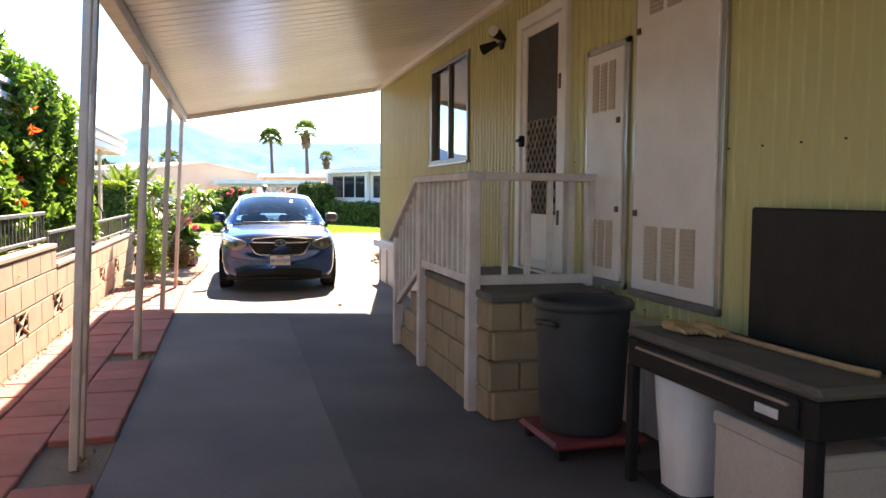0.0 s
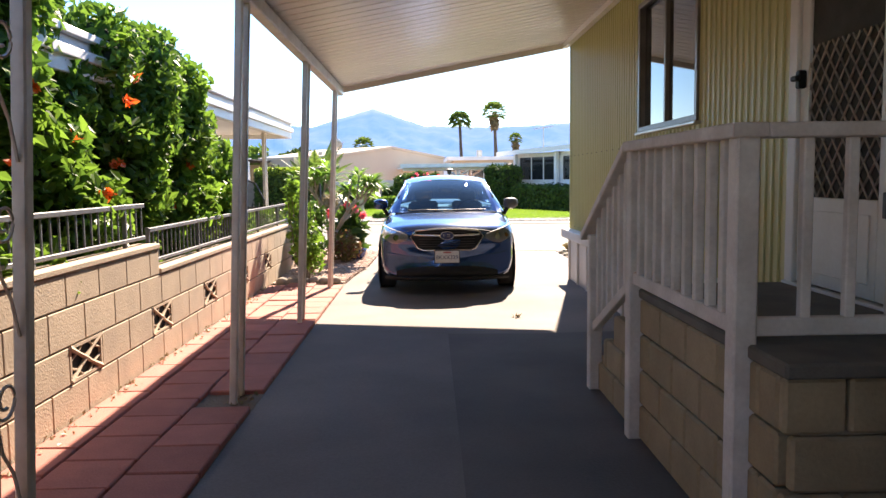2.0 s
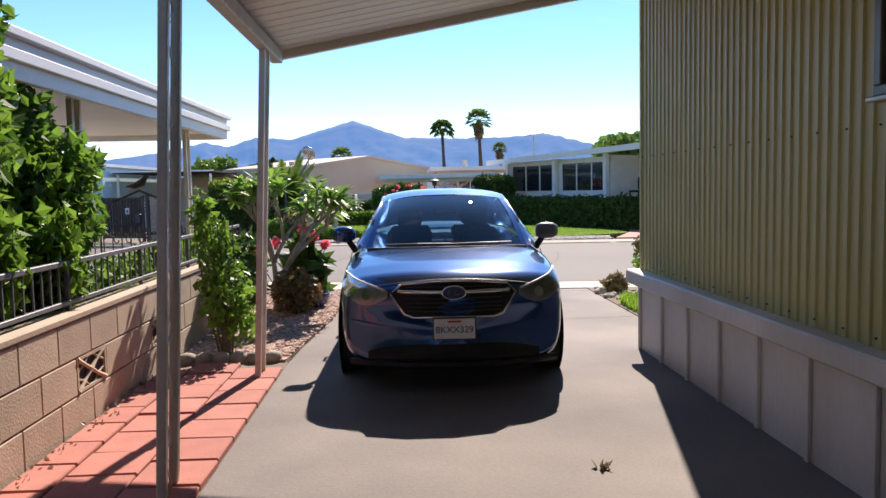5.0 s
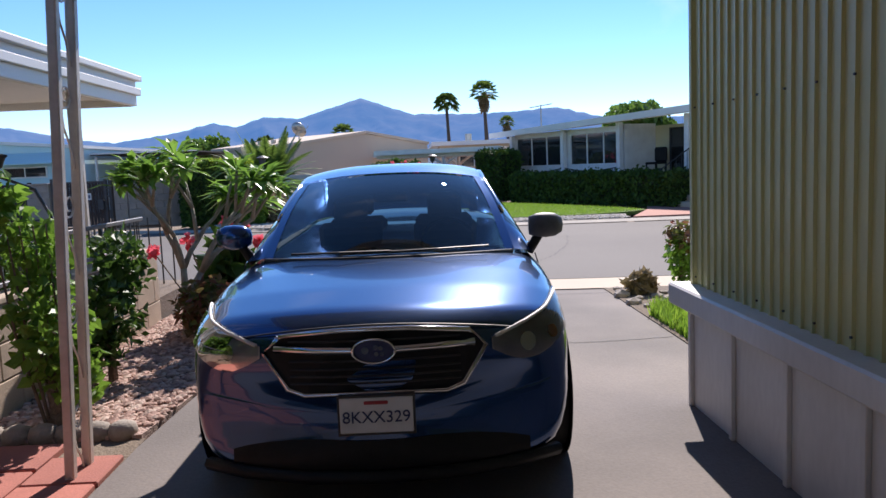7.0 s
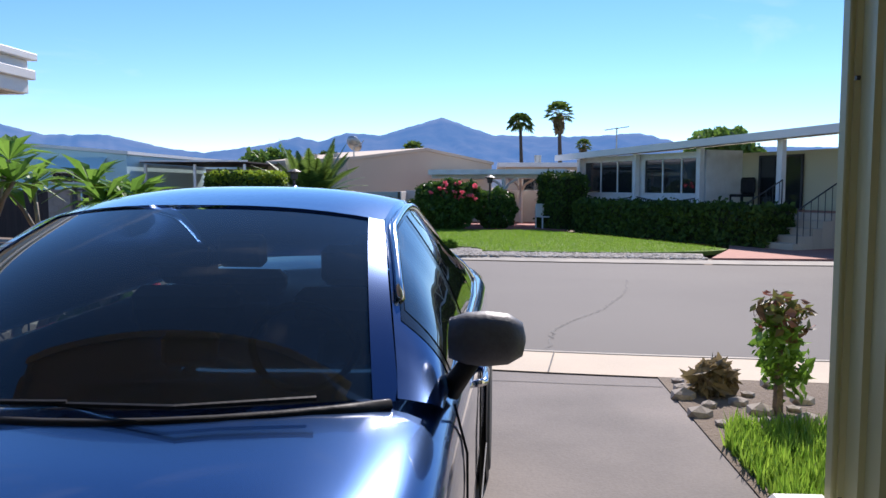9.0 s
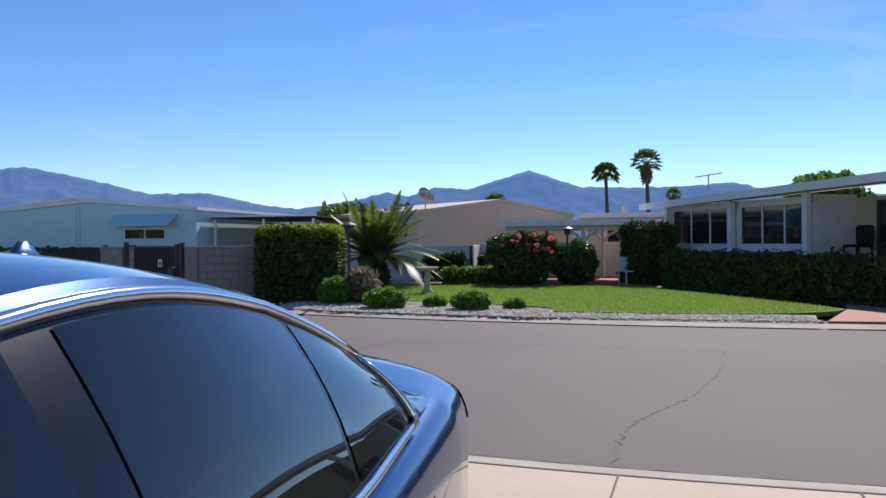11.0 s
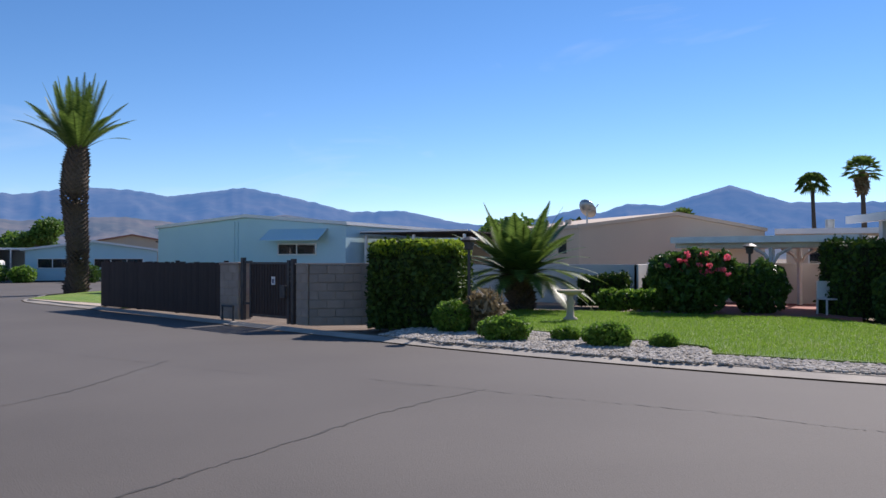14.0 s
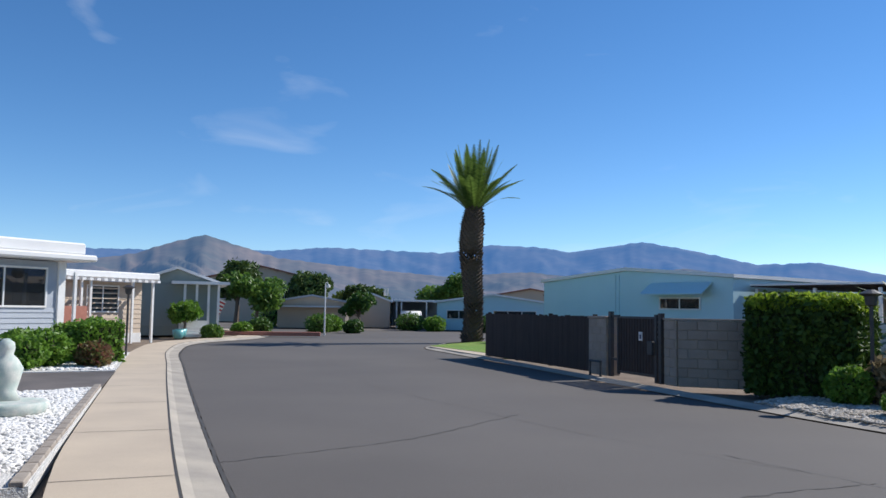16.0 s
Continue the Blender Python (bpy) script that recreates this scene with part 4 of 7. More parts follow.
def side_pt(y, v, out=0.0, s=1):
    """The cabin's side; v from belt to roof rail."""
    t = max(0.0, min(1.0, (y - 2.18) / 1.07))
    top = roof_pt(1.0, t)
    if y < 2.18:
        f = (y - 1.47) / 0.71
        top = screen_pt(1.0, max(0.02, f))
    elif y > 3.25:
        f = (y - 3.25) / 0.72
        top = rear_pt(1.0, min(1.0, f))
    base = Vector((0.865 - 0.05 * max(0, y - 3.2), y, belt(y)))
    p = Vector((base.x + (top.x - base.x) * v + 0.03 * math.sin(math.pi * v), y, base.z + (top.z - base.z) * v))
    p.x += out
    return Vector((p.x * s, p.y, p.z))


roofp = patch("roof", roof_pt, 14, 14, "carpaint", car)
ws = patch("windscreen", lambda u, v: screen_pt(0.035 + 0.93 * u, 0.02 + 0.95 * v), 14, 10, "carglass", car, "clear curved windscreen")
patch("rear_window", lambda u, v: rear_pt(0.05 + 0.9 * u, 0.04 + 0.9 * v), 12, 8, "tintglass", car)
for s in (1, -1):
    patch("a_pillar", lambda u, v: screen_pt(0.04 * u if s < 0 else 1 - 0.04 * u, v) + Vector((0, -0.004, 0.004)), 2, 8, "carpaint", car)
    patch("c_pillar", lambda u, v: rear_pt(0.055 * u if s < 0 else 1 - 0.055 * u, v) + Vector((0, 0.003, 0.003)), 2, 8, "carpaint", car)
    patch("cabin_side", lambda u, v: side_pt(1.46 + 2.52 * u, v, 0, s), 30, 8, "carpaint", car)

    def arch(y):
        return 0.90 if 2.1 < y < 3.3 else 0.88

    for nm, ya, yb, la, lb in (("front_window", 1.76, 2.42, 0.0, 0.03), ("rear_door_window", 2.52, 3.28, 0.03, 0.14), ("quarter_window", 3.31, 3.66, 0.14, 0.06)):
        def across(u, v, e=0.0):
            """Window edges lean: their feet stand further forward than their heads."""
            a, b = ya - la * (1 - v) - e, yb - lb * (1 - v) + e
            return a + (b - a) * u
        patch("window_edge", lambda u, v: side_pt(across(u, v, 0.05), 0.05 + 0.87 * v, 0.003, s), 10, 6, "glossblack", car, "black window pillar and seal")
        w_ = patch(nm, lambda u, v: side_pt(across(u, v), 0.07 + (arch(ya + (yb - ya) * u) - 0.07) * v, 0.006, s), 10, 6, "tintglass", car, "dark tinted side glass")
    bmc = bmesh.new()
    ys = [1.72 + i * 2.00 / 24 for i in range(25)]
    tube(bmc, [side_pt(y, 0.03, 0.010, s) for y in ys], 0.012, 6)
    tube(bmc, [side_pt(3.72, 0.03 + 0.9 * i / 6, 0.01, s) for i in range(7)], 0.012, 6)
    tube(bmc, [side_pt(3.72 - i * 1.94 / 24, 0.945, 0.010, s) for i in range(25)], 0.015, 6)
    part("window_trim", bmc, "chrome", car, "bright chrome trim round the side windows", True)
    bmd = bmesh.new()
    for y in (1.55, 2.54, 3.62):
        tube(bmd, [(s * (0.922), y, 0.28), (s * 0.922, y, 0.6), (s * 0.92, y + 0.01, 0.84), (s * 0.885, y + 0.02, 0.97)], 0.004, 5)
    tube(bmd, [(s * 0.925, 1.62, 0.28), (s * 0.925, 3.4, 0.28)], 0.004, 5)
    part("door_seam", bmd, "black", car, "dark door gaps")
    for y in (2.38, 3.46):
        part("door_handle", tube(bmesh.new(), [(s * 0.915, y - 0.10, 0.845), (s * 0.945, y - 0.08, 0.85), (s * 0.945, y + 0.08, 0.855), (s * 0.915, y + 0.10, 0.855)], 0.014, 6), "chrome", car, "", True)
    # mirror
    mir = part("wing_mirror", lathe(bmesh.new(), [(0.01, -0.12), (0.06, -0.115), (0.078, -0.06), (0.082, 0.0), (0.075, 0.07), (0.05, 0.115), (0.01, 0.125)], 14), "carpaint" if s < 0 else "greyrail", car, "rounded wing mirror", True)
    mir.matrix_basis = pose(s * 0.965, 1.66, 1.13, 0, 90, 0) @ Matrix.Diagonal((0.95, 0.8, 0.88, 1))
    part("mirror_stalk", tube(bmesh.new(), [(s * 0.86, 1.70, 0.97), (s * 0.90, 1.68, 1.03), (s * 0.93, 1.67, 1.08)], [0.035, 0.03, 0.03], 8), "black", car, "", True)
    # wheels
    for y in (0.95, 3.70):
        wh = part("wheel", C(((s * 0.70, y, 0.335), (s * 0.905, y, 0.335), 0.20), seg=24), "rim", car, "alloy wheel")
        part("tyre", lathe(bmesh.new(), [(0.20, -0.11), (0.30, -0.115), (0.33, -0.09), (0.335, 0.0), (0.33, 0.09), (0.30, 0.115), (0.20, 0.11)], 32), "tyre", wh, "", True).matrix_basis = pose(s * 0.825, y, 0.335, 0, 90, 0)
        part("wheel_arch", lathe(bmesh.new(), [(0.30, 0.0), (0.375, 0.0), (0.385, 0.006), (0.30, 0.012)], 32), "black", car, "black wheel arch lining").matrix_basis = pose(s * 0.918, y, 0.345, 0, s * 90, 0)
    # headlamps sweep back round the nose, on the body's skin
    def lampf(u, v, out=0.0):
        lo, hi = 0.730 + 0.02 * u - 0.075 * math.sin(math.pi * u), 0.775 + 0.105 * u ** 0.8
        return skin((s * (0.50 + 0.355 * u), -0.5, lo + (hi - lo) * v), (0, 1, 0), out)
    patch("headlamp_bowl", lambda u, v: lampf(u, v, 0.004), 14, 6, "headbowl", car, "dark headlamp housing")
    hl = patch("headlamp", lambda u, v: lampf(u, v, 0.016), 14, 6, "lens", car, "clear swept-back headlamp lens")
    part("projector", C((lampf(0.45, 0.45, -0.01), lampf(0.45, 0.45, 0.011), 0.042)), "chrome", hl)
    part("turn_lamp", C((lampf(0.8, 0.35, -0.01), lampf(0.8, 0.35, 0.011), 0.03)), "amber", hl)
    part("lamp_brow", tube(bmesh.new(), [lampf(0.04 + u / 12.6, 0.93, 0.012) for u in range(13)], 0.009, 6), "white", hl, "white running-light strip along the lamp top", True)
    tl = patch("tail_lamp", lambda u, v: skin((s * (0.52 + 0.33 * u), 5.3, 0.86 + 0.14 * v), (0, -1, 0), 0.006), 8, 4, "taillens", car, "red tail lamp")
    patch("tail_lamp_side", lambda u, v: skin((s * 1.5, 4.66 - 0.28 * u, 0.86 + 0.05 * u + (0.16 - 0.08 * u) * v), (-s, 0, 0), 0.006), 5, 3, "taillens", tl)


# nose: grille, emblem, plate, intake
def prism(b_, pts, y0, y1, dz=0.0):
    lo, hi = [b_.verts.new((x, y0 + bow(0.02, x), z)) for x, z in pts], [b_.verts.new((x, y1 + bow(0.02, x), z)) for x, z in pts]
    b_.faces.new(lo)
    b_.faces.new(hi[::-1])
    for i in range(len(pts)):
        j = (i + 1) % len(pts)
        b_.faces.new((lo[i], hi[i], hi[j], lo[j]))
    bmesh.ops.recalc_face_normals(b_, faces=b_.faces)
    return b_


HEX = [(-0.40, 0.835), (-0.15, 0.86), (0.15, 0.86), (0.40, 0.835), (0.47, 0.765), (0.37, 0.61), (0.30, 0.585), (-0.30, 0.585), (-0.37, 0.61), (-0.47, 0.765)]
gr = part("grille", prism(bmesh.new(), HEX, -0.012, 0.05), "black", car, "black hexagonal mesh grille")
bm = bmesh.new()
hexp = [(x, -0.014 + bow(0.02, x), z) for x, z in HEX]
tube(bm, hexp + hexp[:1], 0.012, 6)
part("grille_frame", bm, "chrome", gr, "chrome hexagonal grille surround", True)
part("grille_bar", tube(bmesh.new(), [(x, -0.02 + bow(0.02, x), 0.775 + 0.01 * (x / 0.43) ** 2) for x in (-0.42, -0.25, -0.1, 0.1, 0.25, 0.42)], 0.018, 6), "chrome", gr, "chrome wing bar", True)
for z in (0.635, 0.665, 0.695, 0.73, 0.815):
    part("grille_slat", tube(bmesh.new(), [(x, -0.014 + bow(0.02, x), z) for x in (-0.36, -0.18, 0, 0.18, 0.36)], 0.005, 4), "iron", gr)
em = part("emblem", lathe(bmesh.new(), [(0.02, 0.0), (0.075, 0.0), (0.08, 0.006), (0.07, 0.012), (0.02, 0.012)], 24), "ink", gr, "oval blue emblem with bright rim")
em.matrix_basis = pose(0, -0.028, 0.775, 90, 0, 0) @ Matrix.Diagonal((1.1, 0.62, 1, 1))
part("emblem_rim", tube(bmesh.new(), [(0.088 * math.cos(a), -0.042, 0.775 + 0.05 * math.sin(a)) for a in [k * math.tau / 24 for k in range(25)]], 0.006, 5), "chrome", gr, "", True)
for dx, dz, r in ((-0.035, 0.005, 0.016), (0.01, 0.015, 0.011), (0.03, 0.012, 0.010), (0.012, -0.012, 0.010), (0.035, -0.012, 0.010)):
    part("emblem_dot", C(((dx, -0.044, 0.775 + dz), (dx, -0.038, 0.775 + dz), r), seg=8), "chrome", gr)
patch("lower_intake", lambda u, v: skin((-0.66 + 1.32 * u, -0.5, 0.215 + v * (0.16 - 0.07 * abs(2 * u - 1) ** 3)), (0, 1, 0), 0.006), 20, 5, "black", car, "black lower air intake")
part("bumper_lip", tube(bmesh.new(), [(x, 0.02 + bow(0.02, x), 0.215) for x in (-0.8, -0.6, -0.3, 0, 0.3, 0.6, 0.8)], 0.03, 6), "black", car, "", True)
pl = part("number_plate", B((-0.1525, -0.045, 0.395, 0.1525, -0.03, 0.545), bevel=0.004), "plate", car, "white number plate in a dark frame")
part("plate_frame", B((-0.162, -0.04, 0.385, 0.162, -0.02, 0.395), (-0.162, -0.04, 0.545, 0.162, -0.02, 0.555), (-0.162, -0.04, 0.395, -0.153, -0.02, 0.545), (0.153, -0.04, 0.395, 0.162, -0.02, 0.545)), "iron", pl)
pl.location.z = 0.035
words("plate_number", "8KXX329", 0.070, "ink", pl, pose(0, -0.047, 0.462, 90, 0, 0))
part("plate_script", B((-0.05, -0.048, 0.518, 0.05, -0.0455, 0.532), bevel=0.003), "redink", pl)
bm = tube(bmesh.new(), [(x, 0.055 + bow(0.05, x), 0.868 - 0.06 * (abs(x) / 0.6) ** 2) for x in [-0.6 + k * 0.1 for k in range(13)]], 0.004, 5)
part("bonnet_gap", bm, "black", car, "dark gap at the bonnet's front edge")
part("cowl", tube(bmesh.new(), [(s * 0.73, 1.14 + 0.30 * s * s, 1.02 - 0.02 * s * s) for s in [-1 + k / 6 for k in range(13)]], 0.016, 6), "black", car, "black plastic cowl", True)
for x0, x1 in ((-0.55, 0.02), (0.0, 0.58)):
    wv = part("wiper", tube(bmesh.new(), [(x0, 1.20 + 0.25 * x0 * x0, 1.05), ((x0 + x1) / 2, 1.165, 1.06), (x1, 1.20 + 0.25 * x1 * x1, 1.055)], 0.007, 5), "black", car)
part("roof_fin", lathe(bmesh.new(), [(0.05, 0), (0.035, 0.02), (0.012, 0.055)], 8), "carpaint", car, "", True).matrix_basis = pose(0, 3.25, 1.50) @ Matrix.Diagonal((0.6, 1.6, 1, 1))
# cabin
part("dashboard", B((-0.70, 1.42, 0.80, 0.70, 1.95, 0.99), bevel=0.04), "black", car)
part("steering_wheel", tube(bmesh.new(), [(0.36 + 0.18 * math.cos(a), 2.02 - 0.05 * math.sin(a), 1.0 + 0.17 * math.sin(a)) for a in [k * math.tau / 20 for k in range(21)]], 0.014, 6), "black", car, "", True)
for x in (-0.36, 0.36):
    for y in (2.75, 3.45):
        st = part("seat", B((x - 0.25, y - 0.45, 0.45, x + 0.25, y + 0.05, 0.62), (x - 0.24, y - 0.02, 0.55, x + 0.24, y + 0.10, 1.12), bevel=0.04), "seat", car)
        part("headrest", B((x - 0.13, y + 0.02, 1.13, x + 0.13, y + 0.10, 1.30), bevel=0.03), "seat", st)
part("interior_mirror", B((-0.11, 1.86, 1.30, 0.11, 1.89, 1.36), bevel=0.012), "black", car)
part("parcel_shelf", B((-0.64, 3.55, 0.98, 0.64, 4.05, 1.02)), "black", car)
part("cabin_floor", B((-0.8, 1.4, 0.40, 0.8, 4.0, 0.45)), "black", car)

# ---- things beside the wall under the carport ----
bar = thing("trash_barrel", "round grey plastic trash barrel with open rim", "trash can", at=(2.08, 4.38, 0.118))
part("drum", lathe(bmesh.new(), [(0.235, 0.0), (0.25, 0.03), (0.265, 0.35), (0.285, 0.72), (0.28, 0.78), (0.262, 0.78), (0.25, 0.4), (0.23, 0.05), (0.01, 0.04)], 32), "barrel", bar, "", True)
part("rim", lathe(bmesh.new(), [(0.28, 0.74), (0.305, 0.745), (0.31, 0.78), (0.29, 0.80), (0.268, 0.79), (0.268, 0.75)], 32), "barrel", bar, "rolled rim", True)
for a in (20, 200):
    h = part("handle", tube(bmesh.new(), [(0.28, -0.07, 0.66), (0.325, -0.06, 0.68), (0.325, 0.06, 0.68), (0.28, 0.07, 0.66)], 0.016, 6), "barrel", bar, "", True)
    h.matrix_basis = pose(0, 0, 0, 0, 0, a)
dol = thing("plant_dolly", "low red wheeled dolly under the barrel", "dolly", at=(2.08, 4.38, 0.0))
part("platform", B((-0.30, -0.30, 0.07, 0.30, 0.30, 0.116), bevel=0.02), "red", dol)
for a, b in ((-1, -1), (1, -1), (1, 1), (-1, 1)):
    part("caster", C(((a * 0.24 - 0.02, b * 0.24, 0.036), (a * 0.24 + 0.02, b * 0.24, 0.036), 0.036), seg=14), "black", dol)
bk = thing("waste_basket", "white square plastic waste basket", "trash can", at=(2.30, 3.46, 0.056))
b_ = bmesh.new()
out = [(0.155, 0.13, 0.0), (0.20, 0.175, 0.62), (0.188, 0.163, 0.62), (0.125, 0.11, 0.03)]
rr = []
for hx, hy, z in out:
    r_ = []
    for k in range(20):
        a = k * math.tau / 20
        c_, s_ = math.cos(a), math.sin(a)
        q = max(abs(c_), abs(s_)) ** 0.85
        r_.append(b_.verts.new((hx * c_ / q, hy * s_ / q, z)))
    rr.append(r_)
for a, b in zip(rr, rr[1:]):
    for k in range(20):
        b_.faces.new((a[k], a[(k + 1) % 20], b[(k + 1) % 20], b[k]))
b_.faces.new(rr[-1])
part("bin", b_, "white", bk, "", True)
# workbench
wb = thing("workbench", "black steel workbench with drawer, dusty top", "bench")
X0, X1, Y0, Y1, BZ = 2.06, 2.54, 2.36, 3.80, 0.84
part("top", B((X0, Y0, BZ - 0.05, X1, Y1, BZ), bevel=0.02), "deck", wb, "dusty grey work surface")
part("apron", B((X0 + 0.01, Y0 + 0.01, BZ - 0.20, X1, Y1 - 0.01, BZ - 0.052), bevel=0.006), "black", wb)
dr = part("drawer", B((X0 - 0.006, Y0 + 0.10, BZ - 0.18, X0 + 0.012, Y1 - 0.12, BZ - 0.06), bevel=0.006), "black", wb)
part("handle_strip", B((X0 - 0.022, Y0 + 0.14, BZ - 0.095, X0 - 0.005, Y1 - 0.14, BZ - 0.080), bevel=0.003), "alu", dr, "long bright drawer pull")
part("badge", B((X0 - 0.014, Y0 + 0.20, BZ - 0.165, X0 - 0.005, Y0 + 0.34, BZ - 0.125), bevel=0.003), "plate", dr, "small white label")
for x in (X0 + 0.03, X1 - 0.04):
    for y in (Y0 + 0.04, Y1 - 0.04):
        part("leg", B((x - 0.025, y - 0.03, 0, x + 0.025, y + 0.03, BZ - 0.2), bevel=0.005), "black", wb)
part("back_panel", B((X1 - 0.05, Y0 - 0.02, BZ + 0.002, X1, 3.36, 1.49), bevel=0.01), "black", wb, "upright black pegboard back")
part("bottom_shelf", B((X0 + 0.06, Y0 + 0.05, 0.03, X1, Y1 - 0.05, 0.055), bevel=0.004), "black", wb)
gl = thing("work_gloves", "pair of tan work gloves on the workbench", "gloves", at=(2.24, 3.60, BZ))
for k, (dx, dy) in enumerate(((0, 0), (0.10, -0.10))):
    b_ = bmesh.new()
    r_ = bmesh.ops.create_icosphere(b_, subdivisions=2, radius=0.07)
    for v in r_["verts"]:
        v.co = Vector((v.co.x * 0.9 + dx, v.co.y * 1.5 + dy, max(0.0, v.co.z * 0.5 + 0.025)))
    for f in range(4):
        tube(b_, [(dx - 0.04 + f * 0.027, dy - 0.06, 0.03), (dx - 0.045 + f * 0.03, dy - 0.17, 0.02)], [0.016, 0.012], 6)
    part("glove", b_, "leather", gl, "", True)
st = thing("wooden_stick", "thin wooden stick lying along the workbench", "stick", at=(0, 0, 0))
part("shaft", tube(bmesh.new(), [(2.36, 3.55, BZ + 0.016), (2.40, 2.6, BZ + 0.016), (2.43, 2.46, BZ + 0.016)], 0.015, 8), "wood", st, "", True)
cbx = thing("storage_box", "pale cardboard storage box under the workbench", "box", at=(2.32, 2.86, 0.055))
part("carton", B((-0.16, -0.42, 0, 0.16, 0.26, 0.5), bevel=0.008), "cardboard", cbx)
part("lid", B((-0.17, -0.43, 0.44, 0.17, 0.27, 0.505), bevel=0.008), "cardboard", cbx)


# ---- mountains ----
def haze_glow_rock(name, a, b, air, k):
    """Far slopes, with the bluish haze of the air painted on as a glow."""
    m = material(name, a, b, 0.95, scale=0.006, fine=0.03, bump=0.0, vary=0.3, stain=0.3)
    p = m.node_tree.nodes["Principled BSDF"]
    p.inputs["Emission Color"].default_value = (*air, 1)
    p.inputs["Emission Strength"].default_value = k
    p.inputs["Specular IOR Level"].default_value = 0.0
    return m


# emission stands in for the haze between here and the ridges
M["far_rock"] = haze_glow_rock("far_slopes_haze_glow", (0.085, 0.078, 0.07), (0.05, 0.055, 0.055), (0.07, 0.22, 0.56), 0.58)
M["mid_rock"] = haze_glow_rock("middle_slopes_haze_glow", (0.16, 0.12, 0.09), (0.07, 0.07, 0.058), (0.10, 0.21, 0.42), 0.42)
SKYLINE = [(-110, 3.6), (-90, 4.2), (-77, 3.8), (-73, 3.85), (-71.4, 4.0), (-67, 4.1), (-64.5, 4.05), (-60.5, 4.41), (-52, 4.16), (-48.6, 4.79), (-45, 4.65), (-43, 4.29), (-37.8, 5.04), (-34, 4.3), (-30.3, 3.4),
           (-26.5, 3.5), (-22.6, 2.65), (-20.4, 2.4), (-16.5, 2.95), (-13.9, 3.6), (-12.4, 3.25), (-10.5, 3.92), (-8.0, 3.75), (-3.6, 5.06), (0.0, 3.8), (4.1, 3.66), (7, 3.66), (10.4, 3.85), (14, 2.9), (25, 2.6), (60, 2.0)]
FRONT = [(-110, 2.8), (-85, 3.2), (-77, 3.0), (-73.5, 3.6), (-71.4, 4.4), (-69, 5.08), (-66.9, 4.45), (-64, 3.6), (-58, 3.0), (-52, 2.5), (-46, 2.9), (-40, 2.3), (-35, 3.2), (-29, 2.4), (-22, 1.6), (-15, 1.9), (-5, 1.3), (10, 1.5), (60, 1.0)]


def ridge(name, table, r0, r1, seed, mat, label, rough):
    b_ = bmesh.new()
    rows_n, cols = 22, 900
    grid = []
    az0, az1 = table[0][0], table[-1][0]
    xs, ys = [a for a, _ in table], [e for _, e in table]
    for c in range(cols + 1):
        az = az0 + (az1 - az0) * c / cols
        el = float(np.interp(az, xs, ys))
        col = []
        for j in range(rows_n + 1):
            v = j / rows_n
            r = r0 + (r1 - r0) * v
            n_ = noise.fractal(Vector((az * 0.28 + v * 1.6, v * 2.6 + seed, seed * 3.1)), 0.9, 2.0, 5)
            gul = abs(noise.noise(Vector((az * 0.42 + v * 2.4 + 0.5 * noise.noise(Vector((az * 0.3, v * 4, 2.0))), seed, v * 2.2))))
            z = math.tan(radians(el)) * r1 * (v ** 1.25) * (1 + rough * (n_ * 0.35 - gul * 0.55) * (1 - v * v) * min(1, v * 4))
            z += math.tan(radians(0.09)) * r1 * noise.noise(Vector((az * 1.9, seed, 7.0))) * v
            r += 90 * n_ * (1 - v)
            col.append(b_.verts.new((r * math.sin(radians(az)), 16 + r * math.cos(radians(az)), z - 2)))
        col.append(b_.verts.new(((r1 + 300) * math.sin(radians(az)), 16 + (r1 + 300) * math.cos(radians(az)), -20)))
        grid.append(col)
    for a, b in zip(grid, grid[1:]):
        for j in range(rows_n + 1):
            b_.faces.new((a[j], b[j], b[j + 1], a[j + 1]))
    bmesh.ops.recalc_face_normals(b_, faces=b_.faces)
    structure(part(name, b_, mat, smooth=True), label)


ridge("backdrop_mountains", SKYLINE, 2500, 3900, 1.0, "far_rock", "long mountain range with blue haze painted as a glow", 0.9)
ridge("backdrop_foothills", FRONT, 1300, 2300, 5.0, "mid_rock", "brown gullied foothills with light haze painted as a glow", 1.3)


# ---- houses ----
def window(parent, x0, x1, z0, z1, y=0.0, mull=1, frame_mat="white", pane_mat="pane", w=0.06):
    bars = [(x0 - w, y - 0.05, z0 - w, x1 + w, y + 0.02, z0), (x0 - w, y - 0.05, z1, x1 + w, y + 0.02, z1 + w), (x0 - w, y - 0.05, z0, x0, y + 0.02, z1), (x1, y - 0.05, z0, x1 + w, y + 0.02, z1)]
    for k in range(1, mull + 1):
        x = x0 + (x1 - x0) * k / (mull + 1)
        bars.append((x - 0.025, y - 0.04, z0, x + 0.025, y + 0.02, z1))
    o = part("window", B(*bars, bevel=0.006), frame_mat, parent)
    part("pane", B((x0, y - 0.012, z0, x1, y - 0.004, z1)), pane_mat, o)
    return o


def lap(parent, x0, x1, z0, z1, mat, y=0.0, step=0.2):
    """Lapped boards on a wall."""
    b_ = bmesh.new()
    z = z0
    while z < z1 - 0.02:
        t = min(z + step, z1)
        vs = [b_.verts.new(c) for c in ((x0, y - 0.028, z), (x1, y - 0.028, z), (x1, y - 0.006, t), (x0, y - 0.006, t), (x0, y - 0.004, z), (x1, y - 0.004, z))]
        b_.faces.new((vs[0], vs[1], vs[2], vs[3]))
        b_.faces.new((vs[4], vs[5], vs[1], vs[0]))
        z = t
    return part("lap_siding", b_, mat, parent)


